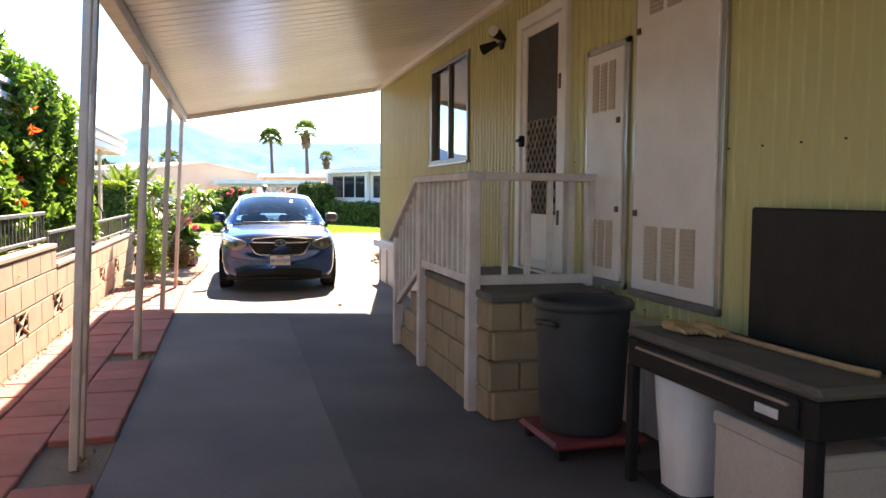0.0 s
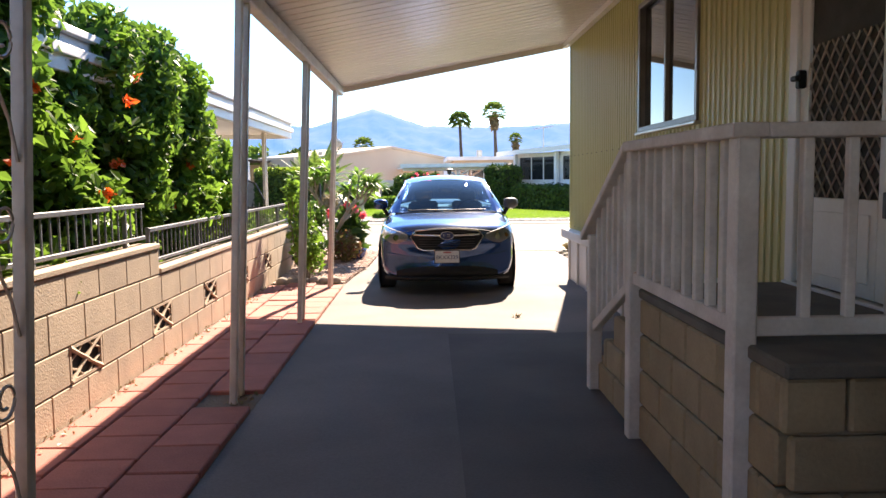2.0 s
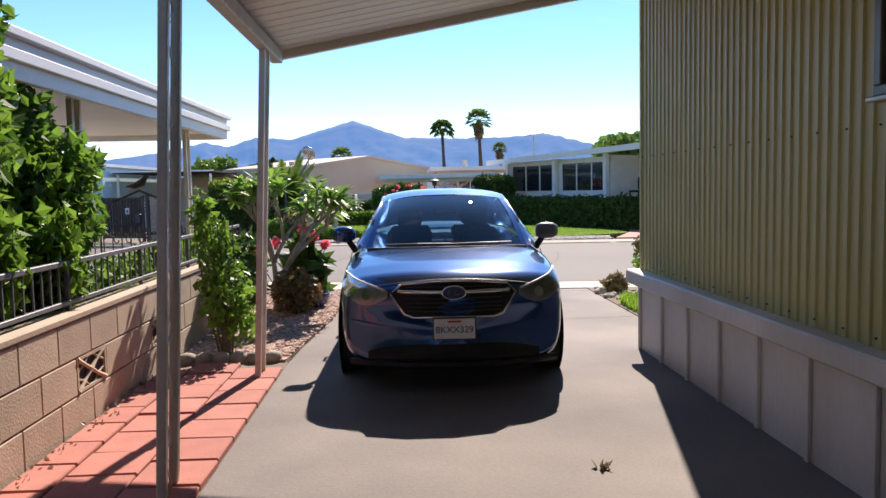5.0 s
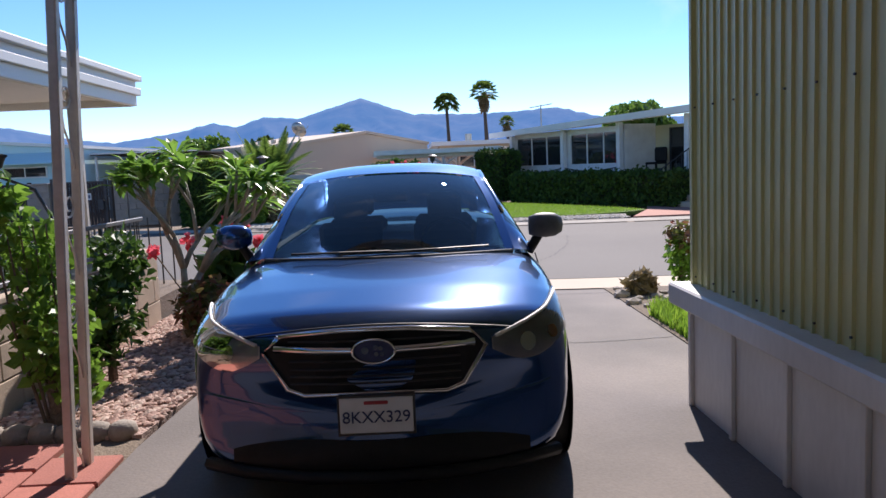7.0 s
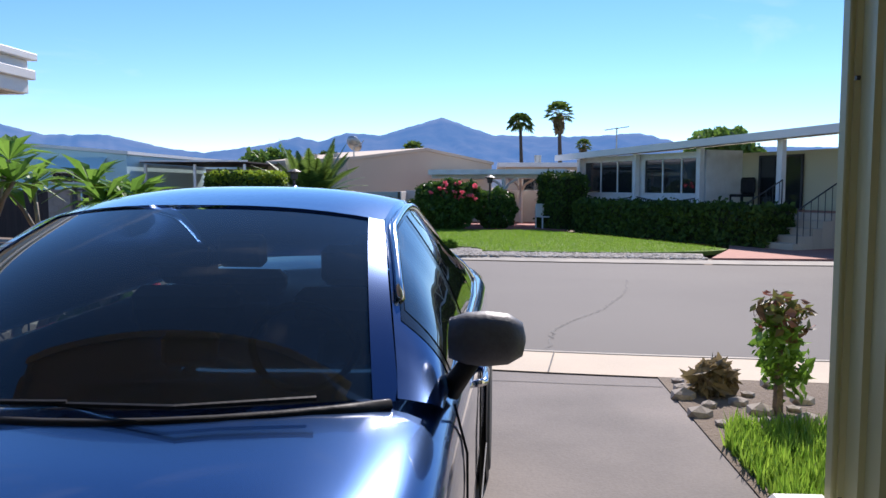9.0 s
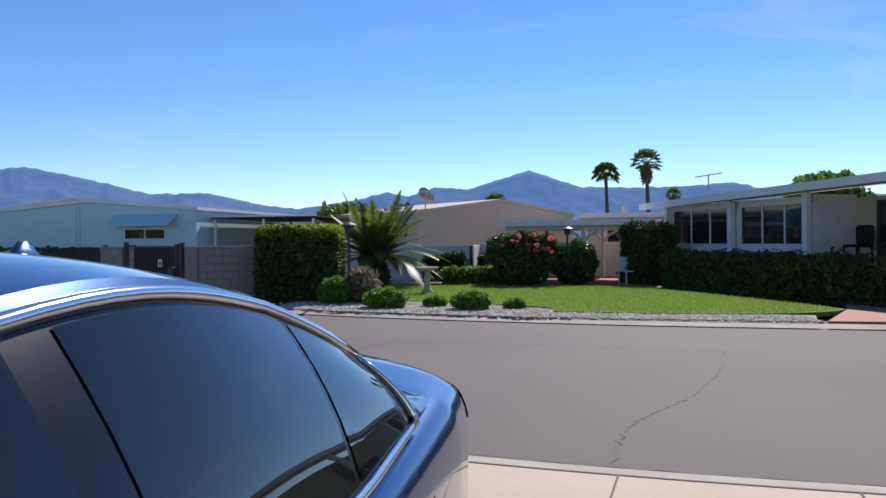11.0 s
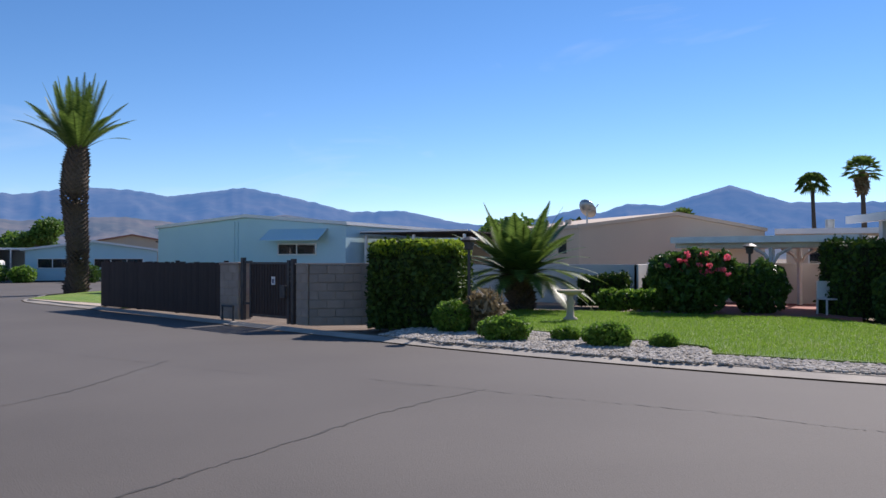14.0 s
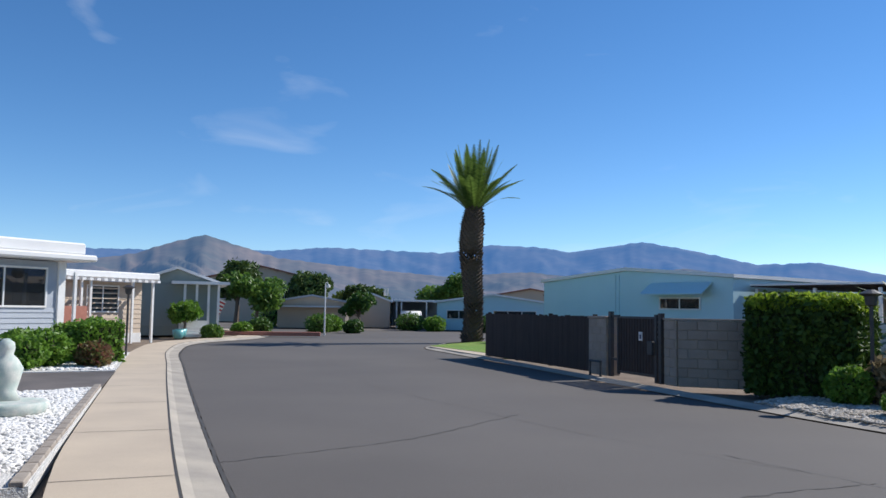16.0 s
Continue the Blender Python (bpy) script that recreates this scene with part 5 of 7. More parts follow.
# white porch house across the street
H = thing("porch_house", "low cream house with deep white-posted porch", "house", at=(5.6, 41.5, 0), rz=-62)
part("wall", B((-1.0, 1.6, 0, 15, 9.5, 2.62)), "cream", H)
part("porch_floor", B((-1.2, 0.0, 0, 15, 1.6, 0.9)), "brick", H, "shaded porch base")
b_ = bmesh.new()
vs = [b_.verts.new((x, y, z + t)) for t in (0, 0.22) for x, y, z in ((-2.0, -0.5, 2.56), (15.4, -0.5, 3.02), (15.4, 5.0, 3.5), (-2.0, 5.0, 3.05))]
for f in ((0, 3, 2, 1), (4, 5, 6, 7), (0, 1, 5, 4), (1, 2, 6, 5), (2, 3, 7, 6), (3, 0, 4, 7)):
    b_.faces.new([vs[i] for i in f])
part("roof", b_, "roofwhite", H, "low white roof with deep fascia")
part("wall_room", B((-1.0, 0.12, 0.9, 5.6, 1.6, 1.32), (-1.0, 0.12, 1.3, -0.85, 1.6, 2.6), (5.45, 0.12, 1.3, 5.6, 1.6, 2.7), (2.2, 0.12, 1.3, 2.6, 0.3, 2.68), (-1.0, 0.12, 2.48, 5.6, 0.3, 2.66)), "white", H, "white glazed sun room front")
window(H, -0.82, 2.15, 1.36, 2.46, 0.16, 2)
window(H, 2.68, 5.40, 1.36, 2.46, 0.16, 2)
# near-black back paints the unlit depth of the sun room
part("sun_room_back", B((-0.9, 1.5, 1.3, 5.5, 1.58, 2.6)), "dark", H)
window(H, 6.4, 7.9, 0.95, 2.45, 1.55, 1, "iron")
for x, z in ((-0.95, 2.6), (2.4, 2.68), (5.5, 2.76), (8.6, 2.84), (11.8, 2.93), (14.8, 3.0)):
    part("post", B((x - 0.09, -0.12, 0.85, x + 0.09, 0.06, z), bevel=0.01), "white", H)
for x0, x1 in ((-0.85, 2.3), (2.5, 5.4)):
    b_ = bmesh.new()
    pts = [(x0 + (x1 - x0) * k / 10, -0.05, 1.22 - 0.13 * math.sin(math.pi * k / 10)) for k in range(11)]
    tube(b_, pts, 0.022, 5)
    for k in range(28):
        x = x0 + (x1 - x0) * (k + 0.5) / 28
        box(b_, x - 0.008, -0.058, 0.9, x + 0.008, -0.042, 1.22 - 0.13 * math.sin(math.pi * (k + 0.5) / 28))
    part("railing", b_, "greyrail", H, "swagged dark porch railing")
for k in range(5):
    part("step", B((8.7, -1.75 + 0.33 * k, 0.0, 10.6, -1.42 + 0.33 * k, 0.18 * (k + 1)), bevel=0.01), "concrete", H)
b_ = bmesh.new()
for x in (8.72, 10.58):
    tube(b_, [(x, -1.6, 0.1), (x, -1.6, 1.0), (x, -0.1, 1.75), (x, -0.1, 0.9)], 0.02, 6)
    for k in range(6):
        cyl(b_, (x, -1.4 + 0.24 * k, 0.2 + 0.12 * k), (x, -1.4 + 0.24 * k, 1.08 + 0.12 * k), 0.01, seg=5)
part("step_rail", b_, "iron", H, "black iron stair rail")
for x in (6.3, 10.9, 12.2):
    ch = thing("porch_chair", "dark rounded patio chair on the porch", "chair", "porch chairs", at=tuple(H.matrix_basis @ Vector((x, 0.9, 0.9))), rz=-62)
    part("seat", B((-0.28, -0.26, 0.36, 0.28, 0.26, 0.44), bevel=0.03), "black", ch)
    part("backrest", B((-0.28, 0.2, 0.44, 0.28, 0.28, 0.95), bevel=0.06), "black", ch)
    for a, b in ((-1, -1), (1, -1), (1, 1), (-1, 1)):
        part("leg", B((a * 0.24 - 0.02, b * 0.22 - 0.02, 0, a * 0.24 + 0.02, b * 0.22 + 0.02, 0.37)), "black", ch)
an = thing("roof_antenna", "thin metal television antenna on a roof mast", "antenna", at=(9.0, 58.5, 0))
part("mast", C(((0, 0, 0), (0, 0, 5.0), 0.04), seg=6), "alu", an)
part("boom", C(((-0.7, 0, 4.85), (0.7, 0, 5.05), 0.03), seg=6), "alu", an)
for k in range(6):
    part("element", C(((-0.6 + k * 0.24, -0.45 + 0.03 * k, 4.88 + 0.03 * k), (-0.6 + k * 0.24, 0.45 - 0.03 * k, 4.88 + 0.03 * k), 0.015), seg=5), "alu", an)


def gable(name, label, at, rz, w, d, h, rise, wall, roof="roofwhite", over=0.35, board=True):
    """A long low home: front wall along local x, low gable over it."""
    o = thing(name, label, "house", at=at, rz=rz)
    b_ = B((0, 0, 0, w, d, h))
    vs = [b_.verts.new(c) for c in ((0, 0.004, h), (w, 0.004, h), (w / 2, 0.004, h + rise), (0, d, h), (w, d, h), (w / 2, d, h + rise))]
    b_.faces.new((vs[0], vs[1], vs[2]))
    b_.faces.new((vs[4], vs[3], vs[5]))
    part("wall", b_, wall, o)
    b_ = bmesh.new()
    k = rise / (w / 2)
    for s in (0, 1):
        xa, xb = (-over, w / 2) if s == 0 else (w / 2, w + over)
        za, zb = (h - k * over, h + rise) if s == 0 else (h + rise, h - k * over)
        vs = [b_.verts.new((x, y, z + t + 0.01)) for t in (0, 0.14) for x, y, z in ((xa, -over, za), (xb, -over, zb), (xb, d + over, zb), (xa, d + over, za))]
        for f in ((0, 3, 2, 1), (4, 5, 6, 7), (0, 1, 5, 4), (1, 2, 6, 5), (2, 3, 7, 6), (3, 0, 4, 7)):
            b_.faces.new([vs[i] for i in f])
    part("roof", b_, roof, o)
    if board:
        lap(o, 0, w, 0.5, h, wall)
    return o


# pale blue home behind the gate
bl = gable("blue_home", "pale blue mobile home with small awning window", (-24.6, 45.9, 0), -1.5, 10.4, 16, 2.95, 0.42, "pale_blue", "roofwhite", 0.12, False)
for x in (4.55, 4.75):
    part("seam", B((x - 0.02, -0.035, 0, x + 0.02, -0.003, 3.2)), "pale_blue", bl)
window(bl, 7.0, 8.9, 1.75, 2.15, -0.01, 1)
b_ = bmesh.new()
vs = [b_.verts.new(c) for c in ((6.5, -0.02, 2.78), (9.5, -0.02, 2.78), (9.5, -0.75, 2.30), (6.5, -0.75, 2.30), (6.5, -0.02, 2.82), (9.5, -0.02, 2.82), (9.5, -0.75, 2.34), (6.5, -0.75, 2.34))]
for f in ((0, 3, 2, 1), (4, 5, 6, 7), (0, 1, 5, 4), (1, 2, 6, 5), (2, 3, 7, 6), (3, 0, 4, 7)):
    b_.faces.new([vs[i] for i in f])
part("awning", b_, "pale_blue", bl, "pale blue metal window awning")
part("carport_roof", B((10.5, 1.0, 2.62, 15.5, 9, 2.68)), "brown", bl, "flat side carport roof, dark underneath")
part("fascia", B((10.5, 0.95, 2.66, 15.5, 0.997, 2.73)), "roofwhite", bl)
for x in (10.7, 13.0, 15.3):
    part("carport_post", B((x - 0.05, 1.1, 0, x + 0.05, 1.2, 2.55)), "white", bl)
part("carport_back", B((10.6, 8.5, 0, 15.5, 8.6, 2.5)), "tansiding", bl)
part("carport_roof", B((-3.2, 3.0, 2.40, -0.14, 10, 2.46)), "brown", bl, "dark patio roof beside the home")
for x in (-3.1, -1.6):
    part("carport_post", B((x - 0.04, 3.1, 0, x + 0.04, 3.2, 2.35)), "white", bl)

# beige home with satellite dish
be = gable("beige_home", "plain beige stucco home with low roof", (-4.7, 47.1, 0), 46, 9.3, 7, 2.72, 0.58, "beige", "beige", 0.08, False)
part("side_window", B((-0.03, 0.9, 1.75, -0.004, 1.5, 2.3), bevel=0.006), "pane", be, "small window in the side wall")
part("corner_board", B((-0.03, -0.03, 0, 0.08, 0.0, 2.7)), "beige", be)
for x, y in ((0.5, 1.6), (0.6, 2.4), (0.5, 3.4)):
    part("roof_vent", C(((x, y, 2.75), (x, y, 3.12), 0.11, 0.14)), "alu", be)
part("awning", B((5.0, -1.5, 2.05, 8.6, -0.1, 2.12)), "roofwhite", be, "pale metal awning along the wall")
ds = thing("satellite_dish", "grey satellite dish on a short roof mast", "dish", at=(-4.5, 47.6, 2.85))
part("mast", C(((0, 0, 0), (0, 0, 0.5), 0.03), seg=6), "alu", ds)
part("reflector", lathe(bmesh.new(), [(0.05, 0.0), (0.2, 0.03), (0.4, 0.12), (0.4, 0.13), (0.2, 0.045), (0.05, 0.015)], 18), "alu", ds, "", True).matrix_basis = pose(-0.05, 0, 0.6, -50, 40, 0)
part("feed_arm", tube(bmesh.new(), [(0, -0.1, 0.5), (0.35, -0.25, 0.6), (0.5, -0.25, 0.8)], 0.02, 5), "alu", ds)
yw = thing("white_yard_wall", "low white yard wall behind shrubs", "wall")
part("panel", B((-12, 44.2, 0, -2.0, 44.35, 1.35), (-2.0, 46.2, 0, 6.5, 46.35, 1.4), (-2.1, 44.2, 0, -1.95, 46.35, 1.35), bevel=0.01), "wallwhite", yw)
bk2 = thing("back_house", "pale far home with low roof behind patio", "house", at=(2.6, 58, 0))
part("wall", B((0, 0, 0, 9, 8, 2.7)), "beige", bk2)
part("roof", B((-0.5, -0.5, 2.7, 9.5, 8.5, 2.95)), "roofwhite", bk2)
window(bk2, 1.0, 3.2, 1.3, 2.2, -0.01, 1)
part("chimney", C(((2.0, 3, 2.9), (2.0, 3, 3.5), 0.2, 0.22)), "alu", bk2)
# white pergola
pg = thing("pergola", "white wooden patio pergola with curved braces", "pergola")
P0, P1 = Vector((-0.6, 43.2, 0)), Vector((4.55, 41.9, 0))
dv = (P1 - P0).normalized()
sd = Vector((-dv.y, dv.x, 0))


def plank(a, b, w, h):
    """A squared timber from a to b, its underside on them."""
    b_ = bmesh.new()
    d = (b - a).normalized()
    s = Vector((-d.y, d.x, 0)).normalized() * w / 2
    vs = [b_.verts.new(p + Vector((0, 0, t))) for t in (0, h) for p in (a - s, b - s, b + s, a + s)]
    for f in ((0, 3, 2, 1), (4, 5, 6, 7), (0, 1, 5, 4), (1, 2, 6, 5), (2, 3, 7, 6), (3, 0, 4, 7)):
        b_.faces.new([vs[i] for i in f])
    return b_


for off in (0, 3.2):
    part("beam", plank(P0 + sd * off + Vector((0, 0, 1.88)), P1 + sd * off + Vector((0, 0, 1.88)), 0.1, 0.18), "white", pg)
    for f in (0.55, 0.93):
        q = P0.lerp(P1, f) + sd * off
        part("post", C((q, q + Vector((0, 0, 1.88)), 0.085), seg=4), "white", pg)
        for s in (-1, 1):
            part("brace", tube(bmesh.new(), [q + Vector((0, 0, 1.36)), q + dv * s * 0.2 + Vector((0, 0, 1.68)), q + dv * s * 0.55 + Vector((0, 0, 1.88))], 0.05, 4), "white", pg)
for k in range(15):
    q = P0.lerp(P1, k / 14)
    part("rafter", plank(q - sd * 0.4 + Vector((0, 0, 2.06)), q + sd * 3.6 + Vector((0, 0, 2.06)), 0.05, 0.13), "white", pg)
part("fascia", plank(P0 - sd * 0.43 + Vector((0, 0, 2.03)), P1 - sd * 0.43 + Vector((0, 0, 2.03)), 0.04, 0.19), "white", pg)
part("roof_sheet", plank(P0 + sd * 1.6 + Vector((0, 0, 2.194)), P1 + sd * 1.6 + Vector((0, 0, 2.194)), 4.0, 0.03), "roofwhite", pg, "pale sheet cover over the rafters")
pc = thing("patio_chair", "white patio chair under the pergola", "chair", at=(3.7, 41.0, 0.04), rz=30)
part("seat", B((-0.24, -0.24, 0.40, 0.24, 0.24, 0.44), bevel=0.01), "white", pc)
part("backrest", B((-0.24, 0.2, 0.44, 0.24, 0.24, 0.9), bevel=0.01), "white", pc)
for a, b in ((-1, -1), (1, -1), (1, 1), (-1, 1)):
    part("leg", B((a * 0.22 - 0.02, b * 0.22 - 0.02, 0, a * 0.22 + 0.02, b * 0.22 + 0.02, 0.41)), "white", pc)


# fence, gate and block wall
F0, F1 = Vector((-17.75, 36.2, 0)), Vector((-10.95, 33.88, 0))
fd = (F1 - F0).normalized()
fang = math.degrees(math.atan2(fd.y, fd.x))
fe = thing("slat_fence", "dark brown slatted fence along the street", "fence", at=tuple(F0), rz=fang)
L = (F1 - F0).length
part("rail", B((0, 0.03, 0.3, L, 0.07, 0.38), (0, 0.03, 1.15, L, 0.07, 1.23)), "brown", fe)
rg = random.Random(3)
k = 0
while k * 0.125 < L - 0.05:
    part("slat", B((k * 0.125, -0.012 + rg.uniform(-0.004, 0.004), 0.03, k * 0.125 + 0.122, 0.03, 1.45 + rg.uniform(-0.02, 0.02))), "brown", fe)
    k += 1
for x in (0.0, 2.3, 4.6, L - 0.06):
    part("post", B((x, 0.07, 0, x + 0.09, 0.16, 1.5)), "brown", fe)


def block_run(o, x0, x1, rows_, z0=0.0, split=False, y=0.0, depth=0.2, mat="pier"):
    part("core", B((x0 + 0.01, y + 0.012, z0, x1 - 0.01, y + depth - 0.012, z0 + rows_ * 0.2)), "mortar", o)
    r2 = random.Random(11)
    for r in range(rows_):
        x = x0 - (0.2 if r % 2 else 0)
        while x < x1:
            a, b = max(x, x0), min(x + 0.393, x1)
            j = r2.uniform(0, 0.03) if split else 0
            if b - a > 0.05:
                part("block", B((a, y - j, z0 + r * 0.2 + 0.004, b, y + depth, z0 + r * 0.2 + 0.194), bevel=0.008), mat, o)
            x += 0.4


pr = thing("gate_pier", "grey concrete-block gate pier", "pier", at=(-10.9, 33.85, 0), rz=fang)
block_run(pr, 0.0, 0.85, 7, y=-0.1, depth=0.4)
part("cap", B((-0.02, -0.13, 1.4, 0.87, 0.33, 1.46), bevel=0.01), "pier", pr)
gt = thing("iron_gate", "dark iron walk gate, closed, with small sign", "gate", at=(-9.72, 33.44, 0), rz=fang)
part("gate_frame", B((0.0, -0.03, 0.08, 0.06, 0.03, 1.5), (1.56, -0.03, 0.0, 1.64, 0.05, 1.52), (0.06, -0.02, 1.42, 1.56, 0.02, 1.47), (0.06, -0.02, 0.12, 1.56, 0.02, 0.18)), "iron", gt)
part("gate_post", B((-0.36, -0.05, 0, -0.26, 0.05, 1.58), (-0.26, -0.02, 1.44, 0, 0.02, 1.50), (-0.26, -0.02, 0.4, 0, 0.02, 0.46)), "iron", gt)
part("gate_post", B((1.74, -0.05, 0, 1.84, 0.05, 1.55)), "iron", gt)
for k in range(4):
    part("hinge", B((1.64, -0.015, 1.0 + k * 0.11, 1.74, 0.015, 1.04 + k * 0.11)), "iron", gt)
for k in range(13):
    part("bar", B((0.075 + k * 0.115, -0.012, 0.18, 0.165 + k * 0.115, 0.012, 1.42)), "brown", gt)
part("sign", B((0.96, -0.045, 0.92, 1.10, -0.03, 1.12)), "plate", gt, "small white notice plate")
part("sign_mark", B((1.0, -0.049, 0.96, 1.06, -0.045, 1.06)), "ink", gt)
part("lock_box", B((1.36, -0.1, 0.62, 1.56, -0.03, 0.92), bevel=0.01), "iron", gt)
part("bollard_rail", tube(bmesh.new(), [(-0.72, -0.35, 0.0), (-0.72, -0.35, 0.36), (-0.22, -0.35, 0.36), (-0.22, -0.35, 0.0)], 0.035, 6), "iron", gt)
bw = thing("block_wall", "grey rendered block jamb beside the gate", "wall", at=(-7.95, 32.84, 0), rz=fang)
block_run(bw, 0.0, 0.45, 7)
part("cap", B((-0.02, -0.02, 1.404, 0.47, 0.22, 1.45), bevel=0.01), "pier", bw)
bw2 = thing("block_wall", "rough split-face block wall turning toward hedge", "wall", at=(-7.47, 32.69, 0), rz=33)
block_run(bw2, 0.0, 2.2, 7, split=True)
part("cap", B((-0.02, -0.02, 1.404, 2.2, 0.22, 1.45), bevel=0.01), "pier", bw2)

# far left: homes along the street
h1 = thing("grey_home", "grey lap-sided home with white awning porch", "house", at=(-23.6, 23.9, 0), rz=112)
part("wall", B((-6, 0, 0.0, 0, 9, 2.85)), "greysiding", h1)
part("skirting", B((-6.02, -0.04, 0, 0.02, -0.004, 0.5)), "white", h1)
lap(h1, -6, 0, 0.5, 1.45, "greysiding", 0, 0.16)
window(h1, -5.6, -0.5, 1.5, 2.6, -0.01, 3, "white")
part("corner_post", B((-0.1, -0.08, 0, 0.14, 0.1, 2.85), bevel=0.01), "white", h1)
part("roof", B((-6.6, -0.75, 2.88, 0.75, 9.4, 3.08), (-6.4, -0.5, 3.08, 0.5, 9.2, 3.45), bevel=0.05), "roofwhite", h1, "white rolled metal roof edge")
for k in range(3):
    part("awning_post", B((-5.6 + k * 2.6, -1.3, 0, -5.52 + k * 2.6, -1.22, 2.5)), "white", h1)
h2 = thing("tan_home", "tan lap-sided home with white awning", "house", at=(-31.6, 28.8, 0), rz=112)
part("wall", B((-6.5, 0, 0, 0, 9, 2.5)), "tansiding", h2)
lap(h2, -6.5, 0, 0.4, 2.5, "tansiding", 0, 0.2)
part("skirting", B((-6.5, -0.04, 0, 0.02, -0.004, 0.4)), "white", h2)
window(h2, -2.6, -1.2, 1.3, 2.3, -0.01, 1)
part("roof", B((-6.8, -0.6, 2.62, 0.45, 9.3, 2.9), bevel=0.04), "roofwhite", h2)
b_ = bmesh.new()
for k in range(22):
    box(b_, -6.7 + k * 0.32, -0.95, 2.50, -6.54 + k * 0.32, -0.6, 2.60)
part("awning", b_, "roofwhite", h2, "slatted white awning edge")
for x in (-0.05, -1.05, -3.0, -3.4):
    part("post", B((x, -0.75, 0, x + 0.09, -0.66, 2.5)), "white", h2)
part("brick_base", B((-6.5, -0.9, 0, -3.2, -0.5, 1.5)), "brick", h2)
h3 = gable("green_home", "grey-green home with white gable and porch posts", (-39.4, 30.8, 0), 74, 4.2, 9, 2.75, 0.75, "greensiding", "roofwhite", 0.4)
for x in (2.4, 3.0, 3.6, 4.1):
    part("porch_post", B((x, -0.9, 0, x + 0.12, -0.78, 2.7)), "white", h3)
part("porch_roof", B((1.8, -1.1, 2.7, 4.7, -0.05, 2.85)), "roofwhite", h3)
for k in range(5):
    part("step", B((2.2, -1.3 - 0.3 * k, 0, 3.6, -1.0 - 0.3 * k, 0.8 - 0.16 * k)), "white", h3)
h4 = gable("small_home", "small grey home with white garage awning", (-53.0, 45.6, 0), 60, 5.2, 8, 2.0, 0.45, "tansiding", "greysiding", 0.3, False)
part("awning", B((0.3, -1.0, 1.6, 4.8, -0.05, 1.72)), "roofwhite", h4)
h5 = gable("carport_home", "grey home with long white roof and carport", (-53.7, 52.4, 0), 55, 3.4, 10, 2.15, 0.65, "tansiding", "roofwhite", 0.2, False)
part("carport_roof", B((3.6, 0.0, 2.2, 10, 8, 2.34)), "roofwhite", h5)
part("carport_back", B((3.4, 6.0, 0, 10, 6.2, 2.2)), "greysiding", h5)
for x in (3.9, 4.3, 6.4, 9.0):
    part("carport_post", B((x, 0.1, 0, x + 0.1, 0.2, 2.2)), "white", h5)
part("chimney", C(((3.0, 2, 2.7), (3.0, 2, 3.3), 0.2), seg=8), "alu", h5)
h6 = gable("white_gable_home", "pale home with white roof and awning windows", (-45.6, 55.4, 0), 48, 8.6, 10, 2.1, 0.6, "pale_blue", "roofwhite", 0.3, False)
window(h6, 0.8, 2.6, 0.9, 1.5, -0.01, 1)
window(h6, 4.4, 7.6, 0.9, 1.5, -0.01, 2)
h7 = gable("tile_roof_home", "far two-storey home with red tiled roof", (-78, 48, 0), 60, 14, 10, 4.2, 1.6, "tansiding", "roofred", 0.4, False)
window(h7, 2, 5, 2.4, 3.6, -0.01, 1)
window(h7, 8, 11, 2.4, 3.6, -0.01, 1)
h8 = gable("tile_roof_home", "far home with red tiled roof behind trees", (-70, 78, 0), 45, 16, 10, 2.6, 1.5, "tansiding", "roofred", 0.4, False)
wc = thing("parked_car", "white car parked under the far carport", "car", at=(-50.3, 56.3, 0), rz=-35)
b_ = bmesh.new()
prof = [(-2.1, 0.3), (-2.15, 0.7), (-1.3, 0.9), (-0.7, 1.38), (0.8, 1.42), (1.5, 0.98), (2.1, 0.9), (2.15, 0.35)]
lo, hi = [b_.verts.new((x, -0.85, z)) for x, z in prof], [b_.verts.new((x, 0.85, z)) for x, z in prof]
b_.faces.new(lo)
b_.faces.new(hi[::-1])
for i in range(len(prof)):
    j = (i + 1) % len(prof)
    b_.faces.new((lo[i], hi[i], hi[j], lo[j]))
bmesh.ops.bevel(b_, geom=b_.edges[:], offset=0.06, segments=2, affect="EDGES")
part("body", b_, "white", wc, "", True)
part("side_glass", B((-0.75, -0.87, 0.98, 1.15, -0.845, 1.3)), "tintglass", wc)
for x in (-1.35, 1.3):
    part("wheel", C(((x, -0.88, 0.32), (x, -0.6, 0.32), 0.32), seg=16), "tyre", wc)
    part("wheel", C(((x, 0.6, 0.32), (x, 0.88, 0.32), 0.32), seg=16), "tyre", wc)
lp = thing("street_lamp", "slim white street lamp pole with bent top", "lamp", at=(-37.3, 40.9, 0))
part("pole", C(((0, 0, 0), (0, 0, 3.0), 0.05, 0.035), seg=8), "white", lp)
part("lamp_head", lathe(bmesh.new(), [(0.02, 0.0), (0.12, 0.02), (0.10, 0.14), (0.04, 0.2)], 10, (0.35, 0, 2.72)), "white", lp)
part("arm", tube(bmesh.new(), [(0, 0, 2.95), (0.18, 0, 3.05), (0.35, 0, 2.9)], 0.025, 5), "white", lp)
